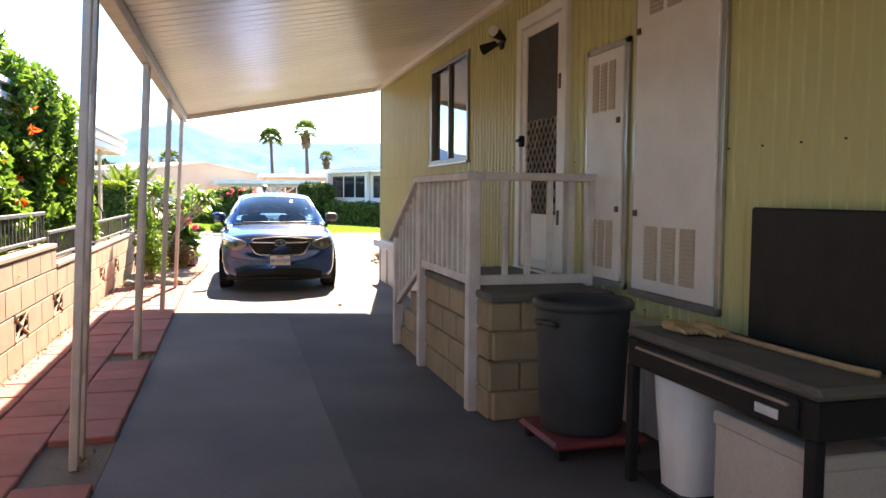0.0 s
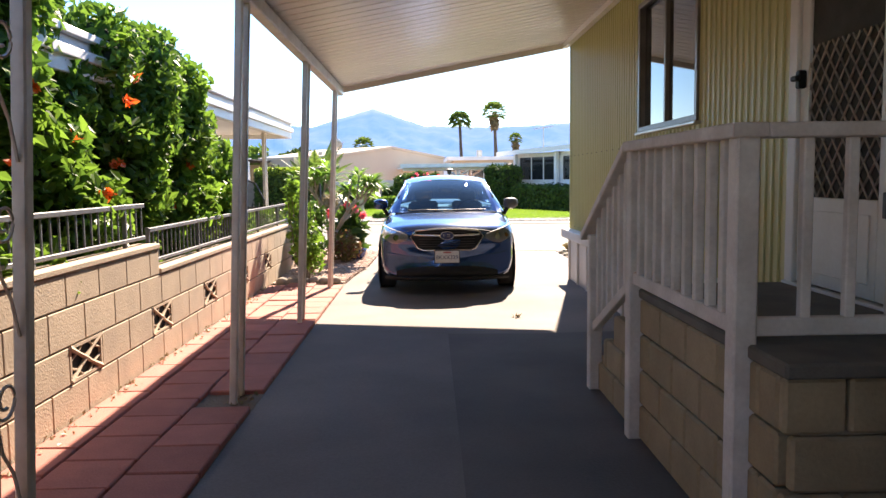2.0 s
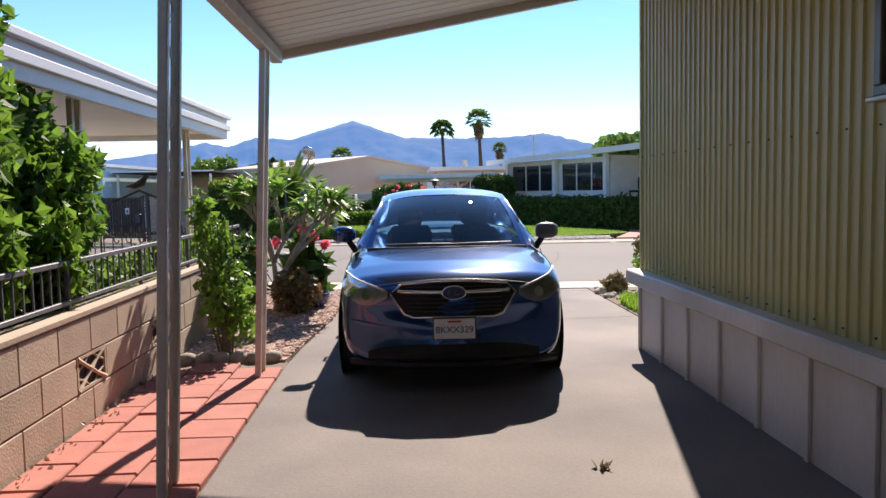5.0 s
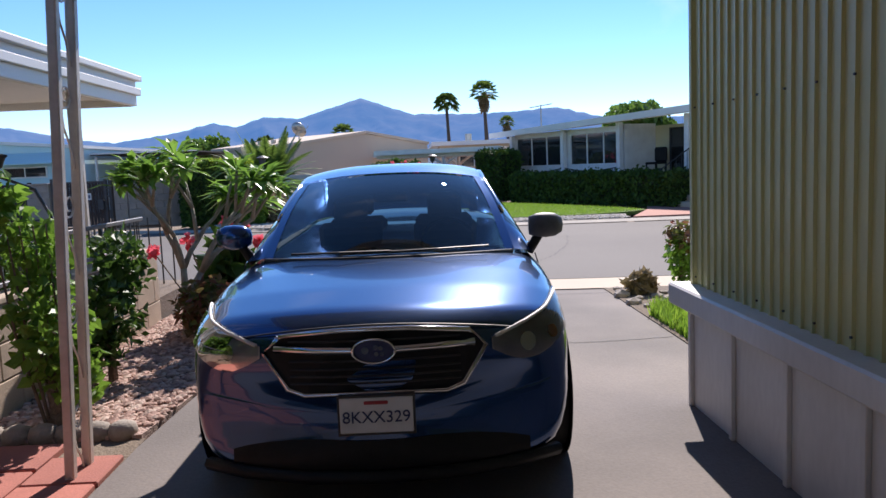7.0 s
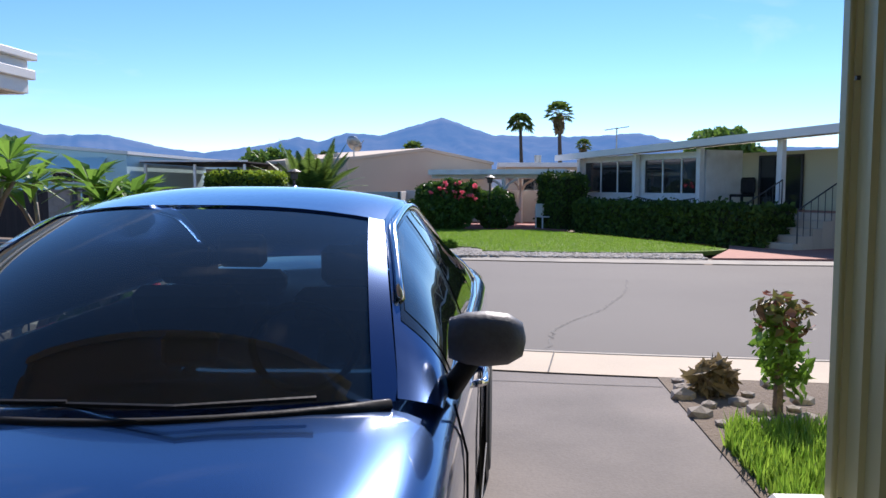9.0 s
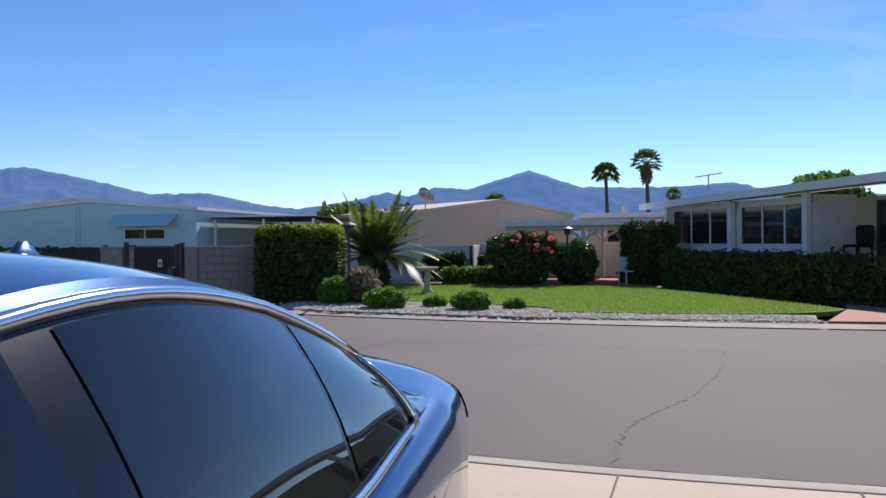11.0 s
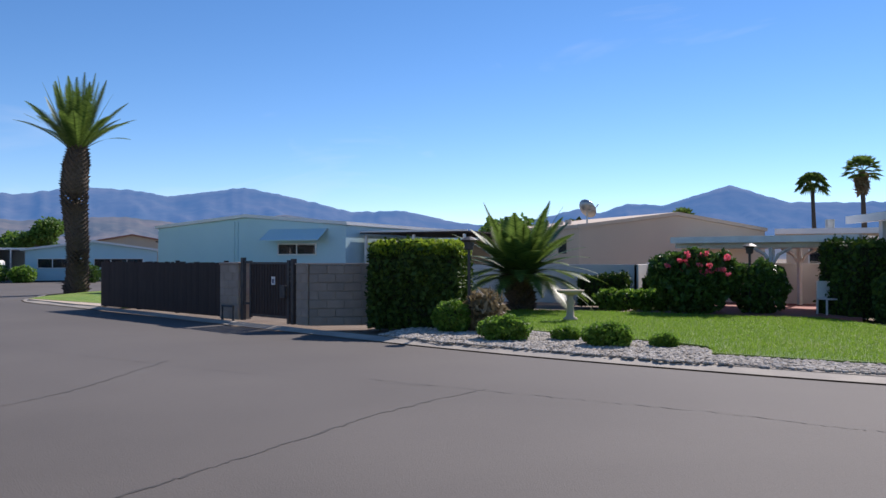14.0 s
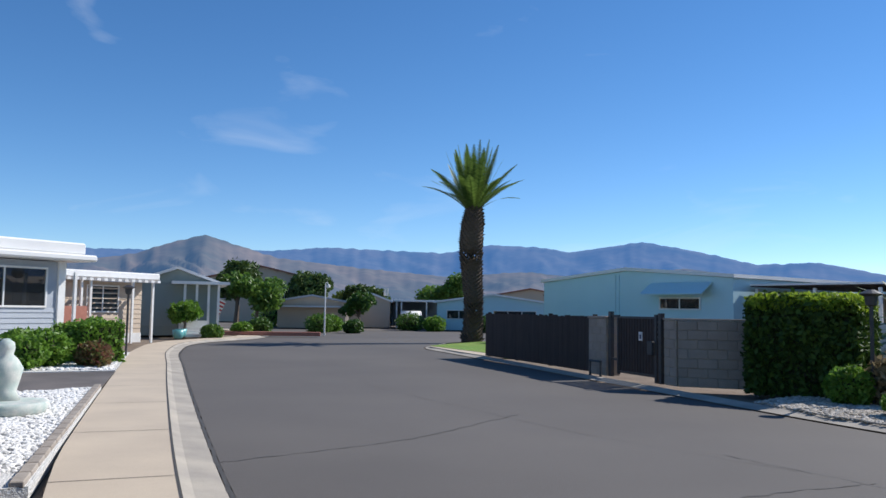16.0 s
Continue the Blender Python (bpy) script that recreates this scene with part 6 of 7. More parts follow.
for nm, (x, y), h in (("yard_lamp", (-22.2, 25.55), 2.1), ("yard_lamp", (-3.5, 32.7), 1.95), ("yard_lamp", (1.7, 40.6), 1.9)):
    o = thing(nm, "slender black yard lamp post with flat hood", "lamp", "yard lamps", at=(x, y, 0))
    part("pole", C(((0, 0, 0), (0, 0, h), 0.035), seg=8), "iron", o)
    part("hood", lathe(bmesh.new(), [(0.04, h - 0.22), (0.09, h - 0.2), (0.11, h - 0.05), (0.2, h), (0.05, h + 0.07)], 12), "iron", o)
fl = thing("flag", "small red striped flag on a short pole", "flag", at=(-40.2, 34.8, 0))
part("pole", C(((0, 0, 0), (0.5, -0.3, 2.4), 0.025), seg=6), "white", fl)
b_ = bmesh.new()
for k in range(6):
    box(b_, 0.02, 0.0, 0.02 + k * 0.2, 0.9, 0.01, 0.12 + k * 0.2)
ob = part("stripes", b_, "redink", fl)
ob.matrix_basis = pose(0.45, -0.28, 1.1, 0, 25, 60)
ob = part("cloth", B((0.02, 0.012, 0.02, 0.9, 0.02, 1.2)), "white", fl)
ob.matrix_basis = pose(0.45, -0.28, 1.1, 0, 25, 60)

# neighbour's carport
nb = thing("neighbour_carport", "neighbour's carport with layered white metal fascia", "carport")
part("roof", B((-8, -6, 2.42, -2.22, 18.5, 2.5)), "awning", nb)
for bx in ((-2.26, -6, 2.34, -2.20, 18.5, 2.46), (-2.22, -6, 2.46, -2.16, 18.55, 2.54), (-2.25, -6, 2.54, -2.2, 18.5, 2.62), (-2.22, -6, 2.62, -2.14, 18.55, 2.68), (-8, 18.503, 2.34, -2.27, 18.56, 2.66)):
    part("fascia", B(bx, bevel=0.006), "roofwhite", nb)
for y in (6.5, 10.2, 13.9, 17.6):
    part("post", B((-2.62, y, 0.25, -2.57, y + 0.05, 2.42), (-2.62, y + 0.16, 0.25, -2.57, y + 0.21, 2.42)), "post", nb)
part("house_wall", B((-8.2, -6, 0, -8, 17, 2.6)), "wallwhite", nb)


# ---- plants ----
def bush(name, label, category, at, spots, mat, count, size, seed, core_mat="bark", group="", trunk=True, long=1.6, shell=0.6, use_core=True):
    o = thing(name, label, category, group, at=at)
    leaves("foliage", spots, mat, o, "", size, long, count, seed, shell)
    if use_core:
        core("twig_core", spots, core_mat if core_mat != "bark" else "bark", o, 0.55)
    if trunk:
        x, y, z = spots[0][:3]
        b_ = tube(bmesh.new(), [(0, 0, -0.03), (x * 0.5, y * 0.5, z * 0.5), (x, y, z)], [0.04, 0.03, 0.02], 6)
        part("stem", b_, "bark", o)
    return o


def box_hedge(name, label, at, rz, w, d, h, count, size, seed, mat="hedge"):
    """A clipped hedge: flat faces of small leaves over a core painted shade-dark."""
    o = thing(name, label, "hedge", at=at, rz=rz)
    rgn = np.random.RandomState(seed)
    n_ = count
    face = rgn.choice(5, n_, p=np.array([w * h, w * h, d * h, d * h, w * d * 1.4]) / (2 * w * h + 2 * d * h + 1.4 * w * d))
    p = np.stack([rgn.rand(n_) * w - w / 2, rgn.rand(n_) * d - d / 2, rgn.rand(n_) * h], 1)
    jit = np.abs(rgn.normal(size=n_)) * 0.05 - 0.04
    p[face == 0, 1] = -d / 2 - jit[face == 0]
    p[face == 1, 1] = d / 2 + jit[face == 1]
    p[face == 2, 0] = -w / 2 - jit[face == 2]
    p[face == 3, 0] = w / 2 + jit[face == 3]
    p[face == 4, 2] = h + jit[face == 4] * 1.5
    p[:, 2] += 0.05 * np.sin(p[:, 0] * 3 + seed) * (p[:, 2] / h)
    p[:, 1] += 0.04 * np.sin(p[:, 0] * 4 + p[:, 2] * 3)
    u = rgn.normal(size=(n_, 3))
    u /= np.linalg.norm(u, axis=1)[:, None]
    v = np.cross(u, rgn.normal(size=(n_, 3)))
    v /= np.linalg.norm(v, axis=1)[:, None]
    s = size * (0.6 + 0.8 * rgn.rand(n_))[:, None]
    verts = np.stack([p - u * s * 0.7, p + v * s * 0.4, p + u * s * 0.7, p - v * s * 0.4], 1).reshape(-1, 3)
    i = np.arange(n_)[:, None] * 4
    raw("foliage", verts.tolist(), np.concatenate([i + [0, 1, 2], i + [0, 2, 3]]).tolist(), mat, o)
    part("twig_core", B((-w / 2 + 0.06, -d / 2 + 0.06, 0, w / 2 - 0.06, d / 2 - 0.06, h - 0.06)), "twig_shade", o)
    return o


# near-black green: the shade between twigs is put into this colour
M["twig_shade"] = material("shaded_twigs", (0.035, 0.04, 0.018), (0.025, 0.025, 0.014), 0.95, scale=9, bump=0.5)

# big flowering vine on the neighbour's side
VS = []
rv = random.Random(21)
for k in range(112):
    y = rv.uniform(4.0, 13.2)
    top = 3.5 - 0.17 * max(0, y - 8) - 0.5 * max(0, (y - 12.2)) + rv.uniform(-0.2, 0.15)
    z = rv.uniform(0.9, max(1.2, top - 0.35))
    VS.append((rv.uniform(-2.75, -2.25), y, z, rv.uniform(0.28, 0.42), rv.uniform(0.35, 0.6), rv.uniform(0.28, 0.45)))
vine = thing("trumpet_vine", "large green vine with orange flowers over the fence", "vine", at=(-2.5, 9, 0.25))
loc = [(x + 2.5, y - 9, z - 0.25, a, b, c) for x, y, z, a, b, c in VS]
leaves("foliage", loc, "vine", vine, "", 0.07, 1.7, 110000, 4, 0.45, 0.2)
core("twig_core", loc, "twig_shade", vine, 0.62)
trail = [(0.45 + 0.12 * math.sin(k), -3.0 + k * 0.75, 0.75 + 0.25 * math.cos(k * 1.7), 0.14, 0.22, 0.35) for k in range(9)]
leaves("trailing_growth", trail, "brightbush", vine, "", 0.07, 1.8, 3500, 9, 0.2, 0.5)
for k in range(5):
    part("stem", tube(bmesh.new(), [(-0.1 + 0.05 * k, -3 + k * 1.5, -0.05), (0.0, -3 + k * 1.5 + 0.2, 0.8), (0.1, -3 + k * 1.5 - 0.1, 1.7)], [0.05, 0.035, 0.02], 6), "bark", vine)
rv = random.Random(8)
for k in range(16):
    x, y, z = 0.42 + rv.uniform(-0.1, 0.15), rv.uniform(-3.6, 2.6), rv.uniform(0.9, 2.3)
    leaves("blossom", [(x, y, z, 0.05, 0.05, 0.04)], "flower_orange", vine, "cluster of orange trumpet flowers", 0.048, 1.6, 15, 30 + k, 0.3)
rv = random.Random(14)
b_ = bmesh.new()
for k in range(26):
    y, z = rv.uniform(-3.8, 2.2), 2.2
    tube(b_, [(0, y, z - 0.3), (0.1, y + rv.uniform(-0.2, 0.2), z + 0.2), (0.2, y + rv.uniform(-0.4, 0.4), z + rv.uniform(0.3, 0.65))], [0.008, 0.006, 0.003], 4)
part("bare_growth", b_, "bark", vine, "thin upright bare shoots")
# herbs along the railing
for k in range(7):
    y = 12.6 + k * 0.75
    bush("garden_herb", "feathery green garden plant behind the railing", "plant", (-2.25, y, 0.25),
         [(0, 0, 0.35, 0.22, 0.36, 0.32), (0.08, 0.2, 0.5, 0.15, 0.2, 0.28), (-0.1, -0.2, 0.45, 0.16, 0.22, 0.3)], "brightbush" if k % 3 else "bush", 900, 0.05, 40 + k, group="garden plants", long=2.6, shell=0.2, use_core=False)
gl2 = thing("garden_globe", "white globe garden light on a short stake", "lamp", at=(-2.5, 13.2, 0.25))
part("globe", lathe(bmesh.new(), [(0.01, 0.84), (0.07, 0.87), (0.10, 0.94), (0.07, 1.01), (0.01, 1.04)], 14), "white", gl2, "", True)
part("stake", C(((0, 0, -0.02), (0, 0, 0.85), 0.015), seg=6), "iron", gl2)
ar = thing("garden_arch", "black wrought-iron garden arch with bird finial", "arch", at=(-2.9, 16.6, 0.25))
part("hoop", tube(bmesh.new(), [(-0.5, 0, 0), (-0.5, 0, 0.9), (-0.35, 0, 1.2), (0, 0, 1.35), (0.35, 0, 1.2), (0.5, 0, 0.9), (0.5, 0, 0)], 0.016, 6), "iron", ar)
part("bird", tube(bmesh.new(), [(-0.16, 0, 1.40), (-0.05, 0, 1.41), (0.04, 0, 1.45), (0.09, 0, 1.52), (0.13, 0, 1.52)], [0.012, 0.04, 0.05, 0.03, 0.008], 8), "iron", ar, "black bird silhouette", True)
for k in range(5):
    part("curl", tube(bmesh.new(), [(-0.3 + 0.15 * k + 0.06 * math.cos(a) * (1 - a / 9), 0, 0.75 + 0.1 * math.sin(a) * (1 - a / 9)) for a in [j * 0.4 for j in range(16)]], 0.007, 4), "iron", ar)
ig = thing("iron_front_fence", "black iron picket fence at the garden front", "fence", at=(-1.95, 18.6, 0))
for k in range(26):
    part("picket", C(((-k * 0.14, 0.04 * k * 0.3, 0.0), (-k * 0.14, 0.04 * k * 0.3, 1.05), 0.010), seg=5), "iron", ig)
part("rail", tube(bmesh.new(), [(0, 0, 0.95), (-3.5, 0.3, 0.95)], 0.014, 5), "iron", ig)
part("rail", tube(bmesh.new(), [(0, 0, 0.15), (-3.5, 0.3, 0.15)], 0.014, 5), "iron", ig)
# rose bushes beside the last post
rose = bush("rose_bush", "leggy rose bush beside the carport post", "bush", (-1.30, 13.95, 0.02), [(0, 0, 0.62, 0.24, 0.26, 0.36), (-0.1, 0.15, 1.05, 0.2, 0.22, 0.3), (0.05, 0.1, 0.35, 0.22, 0.22, 0.25), (-0.15, -0.05, 1.35, 0.12, 0.12, 0.22)], "brightbush", 1100, 0.062, 50, long=1.4, shell=0.2, use_core=False)
for k in range(6):
    part("cane", tube(bmesh.new(), [(0.02 * k - 0.05, 0, -0.02), (0.05 * k - 0.15, 0.03 * k - 0.08, 0.6), (0.06 * k - 0.22, 0.04 * k - 0.1, 1.25)], [0.012, 0.009, 0.005], 5), "bark", rose)
bush("rose_bush", "leafy rose bush in the gravel bed", "bush", (-1.35, 15.0, 0.02), [(0, 0, 0.5, 0.25, 0.3, 0.32), (0.05, 0.2, 0.85, 0.2, 0.22, 0.3), (-0.1, -0.15, 0.3, 0.22, 0.22, 0.2)], "bush", 1100, 0.06, 51, long=1.4, shell=0.2, use_core=False)
bush("reddish_shrub", "low shrub with reddish leaves in gravel", "bush", (-1.0, 16.4, 0.02), [(0, 0, 0.3, 0.3, 0.35, 0.26), (0.1, 0.3, 0.25, 0.22, 0.25, 0.2)], "rosy", 900, 0.06, 52, shell=0.2, use_core=False)
can = bush("canna", "canna clump with red flowers beside the drive", "plant", (-1.0, 17.3, 0.02), [(0, 0, 0.5, 0.2, 0.2, 0.42), (0.1, 0.15, 0.4, 0.2, 0.2, 0.35)], "bush", 160, 0.20, 53, long=2.2, shell=0.2, use_core=False)
for k, (x, y, z) in enumerate(((0.0, 0.0, 0.98), (0.16, 0.1, 0.92), (-0.3, -0.3, 0.86), (0.3, 0.15, 0.8), (-0.55, -0.6, 0.8))):
    leaves("blossom", [(x, y, z, 0.06, 0.06, 0.08)], "flower_pink", can, "bright pink-red blossom", 0.06, 1.4, 30, 60 + k, 0.2)
    part("flower_stalk", C(((x * 0.6, y * 0.6, 0.3), (x, y, z), 0.007), seg=5), "bark", can)
# plumeria
plm = thing("plumeria_tree", "plumeria with bare forked limbs and leafy tips", "tree", at=(-1.25, 16.6, 0.02))
rp = random.Random(4)
tips = []


def limb(p, d, r, n_):
    q = p + d * (0.34 + 0.08 * rp.random()) * (0.9 if n_ else 1)
    part("limb", tube(bmesh.new(), [p, p.lerp(q, 0.5) + Vector((0, 0, 0.03)), q], [r, r * 0.85, r * 0.75], 7), "palebark", plm, "", True)
    if n_ == 0:
        tips.append((q, d))
        return
    for k in range(2 if n_ != 3 else 3):
        a = rp.uniform(0, math.tau)
        e = (d + Vector((math.cos(a), math.sin(a), 0.25)) * 0.62).normalized()
        limb(q, e, r * 0.74, n_ - 1)


limb(Vector((0, 0, -0.03)), Vector((0.02, 0, 1)), 0.055, 4)
verts, faces = [], []
for q, d in tips:
    for k in range(22):
        a, el = rp.uniform(0, math.tau), rp.uniform(-0.35, 0.9)
        u = Vector((math.cos(a) * math.cos(el), math.sin(a) * math.cos(el), math.sin(el)))
        s = u.cross(Vector((0, 0, 1))).normalized() * 0.04
        ln = rp.uniform(0.2, 0.34)
        i = len(verts)
        m_ = q + u * ln * 0.55 + Vector((0, 0, 0.015))
        e = q + u * ln + Vector((0, 0, -0.05))
        verts += [tuple(q), tuple(m_ + s), tuple(e), tuple(m_ - s), tuple(m_ - Vector((0, 0, 0.012)))]
        faces += [(i, i + 1, i + 4), (i + 1, i + 2, i + 4), (i + 2, i + 3, i + 4), (i + 3, i, i + 4)]
raw("crown", verts, faces, "plum", plm, "long glossy bright green leaves")
pot = thing("flower_pot", "round cobalt blue glazed pot on gravel", "pot", at=(-0.82, 16.95, 0.02))
part("bowl", lathe(bmesh.new(), [(0.10, 0), (0.17, 0.06), (0.20, 0.16), (0.215, 0.2), (0.19, 0.2), (0.17, 0.15), (0.02, 0.14)], 20), "potblue", pot, "", True)
# gravel stones and edging
rs = random.Random(2)
stone_me = []
for k in range(5):
    b_ = bmesh.new()
    r_ = bmesh.ops.create_icosphere(b_, subdivisions=1, radius=1)
    for v in r_["verts"]:
        v.co *= rs.uniform(0.75, 1.15)
        v.co.z *= 0.6
    me = bpy.data.meshes.new("stone")
    b_.to_mesh(me)
    b_.free()
    stone_me.append(me)


def scatter(name, label, poly, n_, size, mat, z, seed):
    """Loose gravel as one heap of small stones inside a polygon."""
    r2 = random.Random(seed)
    xs, ys = [p[0] for p in poly], [p[1] for p in poly]
    base = [[(v.co.x, v.co.y, v.co.z) for v in me.vertices] for me in stone_me]
    tris = [[tuple(p.vertices) for p in me.polygons] for me in stone_me]
    vv, ff, c = [], [], 0
    while c < n_:
        x, y = r2.uniform(min(xs), max(xs)), r2.uniform(min(ys), max(ys))
        inside = False
        for i in range(len(poly)):
            (xa, ya), (xb, yb) = poly[i], poly[i - 1]
            if (ya > y) != (yb > y) and x < (xb - xa) * (y - ya) / (yb - ya) + xa:
                inside = not inside
        if not inside:
            continue
        k, s, a = r2.randrange(5), size * r2.uniform(0.55, 1.4), r2.uniform(0, 6.28)
        o, ca, sa = len(vv), math.cos(a), math.sin(a)
        vv += [(x + s * (p[0] * ca - p[1] * sa), y + s * (p[0] * sa + p[1] * ca), z + s * p[2] + 0.2 * s) for p in base[k]]
        ff += [tuple(o + i for i in f) for f in tris[k]]
        c += 1
    tagged(raw(name, vv, ff, mat), label, "gravel", kind="stuff")


def stone_tones(name, a, b, c):
    m = leafy(name, a, c, 0.0, 0.9)
    r_ = [n_ for n_ in m.node_tree.nodes if n_.type == "VALTORGB"][0]
    e = r_.color_ramp.elements.new(0.5)
    e.color = (*b, 1)
    return m


M["pebble_pink"] = stone_tones("pink_pebbles", (0.24, 0.15, 0.12), (0.48, 0.31, 0.25), (0.58, 0.45, 0.37))
M["pebble_white"] = stone_tones("white_pebbles", (0.55, 0.53, 0.5), (0.76, 0.74, 0.7), (0.85, 0.83, 0.8))
M["pebble_tan"] = stone_tones("tan_pebbles", (0.3, 0.26, 0.21), (0.46, 0.41, 0.34), (0.62, 0.57, 0.5))
scatter("gravel", "loose pink and brown gravel beside the drive", [(-1.74, 13.9), (-0.72, 13.9), (-0.5, 16), (-0.45, 18.6), (-1.74, 19.0)], 7000, 0.026, "pebble_pink", 0.02, 1)
scatter("gravel", "bright white decorative gravel in the yard", [(-5.3, 19.85), (-12.8, 22.35), (-12.6, 21.4), (-13, 18), (-6, 18)], 9000, 0.035, "pebble_white", 0.025, 2)
scatter("gravel", "white gravel round the planted bed", [(-16.9, 23.7), (-24, 26.1), (-25, 23), (-18, 21)], 3000, 0.05, "pebble_white", 0.02, 3)
scatter("gravel", "tan gravel strip along the far kerb", [(6.4, 29.0), (1, 29.5), (-3.2, 30.55), (-4.9, 31.3), (-5.1, 34.3), (-3.2, 33.7), (-0.2, 32.4), (1.4, 31.4), (1.5, 30.5), (6.4, 30.2)], 9000, 0.035, "pebble_tan", 0.012, 4)
for k in range(6):
    o = thing("edging_stone", "scalloped tan concrete edging piece", "edging", "gravel edging", at=(-1.62 + k * 0.155, 13.80, 0.02), rz=4)
    part("scallop", lathe(bmesh.new(), [(0.085, -0.03), (0.088, 0.02), (0.075, 0.055), (0.03, 0.075)], 10), "stone", o, "", True)
for k in range(20):
    t = k / 19
    o = thing("edging_stone", "grey paver edging the white gravel", "edging", "yard edging", at=(-4.9 - 7.9 * t, 19.72 + 2.62 * t, 0.012), rz=-18)
    part("brick", B((-0.2, -0.06, 0, 0.2, 0.06, 0.06), bevel=0.01), "stone", o)

# right of the drive: rose, dry plant, grass
rr = bush("rose_bush", "young rose with reddish new leaves", "bush", (3.72, 17.3, 0.01), [(0, 0, 0.50, 0.18, 0.18, 0.26), (0.08, 0.05, 0.28, 0.16, 0.16, 0.18)], "brightbush", 380, 0.055, 71, shell=0.2, use_core=False)
leaves("new_leaves", [(0, 0, 0.68, 0.2, 0.18, 0.16)], "rosy", rr, "reddish young leaves", 0.06, 1.5, 160, 72, 0.2)
bush("dry_plant", "withered brown clump in the bed", "plant", (3.42, 17.8, 0.01), [(0, 0, 0.11, 0.17, 0.14, 0.13)], "drypalm", 260, 0.07, 73, shell=0.1, use_core=False, long=2.4)


def turf(name, label, poly, n_, h, seed, z=0.0):
    """Grass blades as one patch."""
    r2 = random.Random(seed)
    xs, ys = [p[0] for p in poly], [p[1] for p in poly]
    vv, ff, c = [], [], 0
    while c < n_:
        x, y = r2.uniform(min(xs), max(xs)), r2.uniform(min(ys), max(ys))
        inside = False
        for i in range(len(poly)):
            (xa, ya), (xb, yb) = poly[i], poly[i - 1]
            if (ya > y) != (yb > y) and x < (xb - xa) * (y - ya) / (yb - ya) + xa:
                inside = not inside
        if not inside:
            continue
        a, l_ = r2.uniform(0, 6.28), h * r2.uniform(0.5, 1.3)
        dx, dy = math.cos(a), math.sin(a)
        b0, o = r2.uniform(0.1, 0.7) * l_, len(vv)
        w = h * 0.06 + 0.003
        vv += [(x - dy * w, y + dx * w, z), (x + dy * w, y - dx * w, z), (x + dx * b0, y + dy * b0, z + l_)]
        ff.append((o, o + 1, o + 2))
        c += 1
    tagged(raw(name, vv, ff, "grass"), label, "grass", kind="stuff")


turf("grass", "uncut bright green grass beside the house corner", [(3.14, 14.2), (4.6, 14.2), (4.6, 16.9), (3.3, 16.95), (3.16, 16.6)], 12000, 0.12, 5, 0.01)
turf("grass", "mown bright green lawn blades", LAWN, 60000, 0.05, 6, 0.05)
for k in range(16):
    a = k * 0.4
    o = thing("bed_stone", "rough tan stone edging the bed", "stone", "bed stones", at=(3.22 + 0.35 * (k % 3) + rs.uniform(-0.1, 0.1), 17.0 + k * 0.075, 0.02))
    ob = raw("rock", [tuple(v.co * (0.06 + 0.01 * (k % 5))) for v in stone_me[k % 5].vertices], [tuple(p.vertices) for p in stone_me[k % 5].polygons], "stone", o)

# across the street
box_hedge("porch_hedge", "long clipped dark green hedge before the porch", (7.05, 35.9, 0), -62, 8.4, 1.0, 1.0, 16000, 0.10, 1)
box_hedge("upright_hedge", "upright clipped dark green hedge block", (4.35, 41.2, 0), -62, 1.5, 1.2, 1.95, 5000, 0.10, 2)
hb = box_hedge("cube_hedge", "large clipped block hedge with bright top", (-5.1, 33.7, 0), 10, 2.0, 1.5, 1.80, 17000, 0.09, 3)
# brighter leaves paint the sun on the hedge's top and upper rim
leaves("sunlit_top", [(x, y, 1.88, 0.42, 0.36, 0.10) for x in (-0.65, -0.2, 0.2, 0.65) for y in (-0.42, 0.1, 0.45)] + [(x, -0.76, 1.78, 0.35, 0.07, 0.13) for x in (-0.7, -0.25, 0.25, 0.7)] + [(1.01, y, 1.72, 0.07, 0.35, 0.2) for y in (-0.4, 0.3)], "sunlitleaf", hb, "yellow-green leaves painting the sunlit top and rim", 0.075, 1.6, 7000, 8, 0.2)
for k, (x, y, r, h) in enumerate(((-2.3, 31.45, 0.49, 0.40), (-1.2, 31.85, 0.26, 0.21), (-0.28, 31.2, 0.42, 0.35), (0.68, 31.4, 0.23, 0.19), (-3.85, 32.55, 0.40, 0.58))):
    bush("round_shrub", "small clipped round green shrub on gravel", "bush", (x, y, 0.02), [(0, 0, h * 0.5, r, r * 0.8, h * 0.6)], "brightbush", int(2600 * r / 0.5), 0.06, 80 + k, "twig_shade", "clipped shrubs", False, shell=0.8)
bush("flowering_shrub", "large dark shrub with red flowers beyond lawn", "bush", (0.2, 40.3, 0.03), [(0, 0, 0.75, 0.95, 0.8, 0.8), (-0.6, 0, 1.1, 0.6, 0.55, 0.6), (0.65, 0.1, 1.05, 0.6, 0.55, 0.65), (0.1, 0, 1.35, 0.55, 0.5, 0.45)], "bush", 9000, 0.10, 90, "twig_shade")
rv = random.Random(31)
o = bpy.data.objects["flowering_shrub"]
for k in range(22):
    leaves("blossom", [(rv.uniform(-0.6, 1.0), -0.5 + rv.uniform(-0.15, 0.15), rv.uniform(1.1, 1.7), 0.07, 0.07, 0.06)], "flower_pink", o, "red flower cluster", 0.08, 1.3, 14, 100 + k, 0.2)
bush("bougainvillea", "dark rounded bush near the pergola", "bush", (1.9, 41.0, 0.03), [(0, 0, 0.7, 0.75, 0.7, 0.75)], "bush", 3000, 0.09, 91, "twig_shade", shell=0.75)
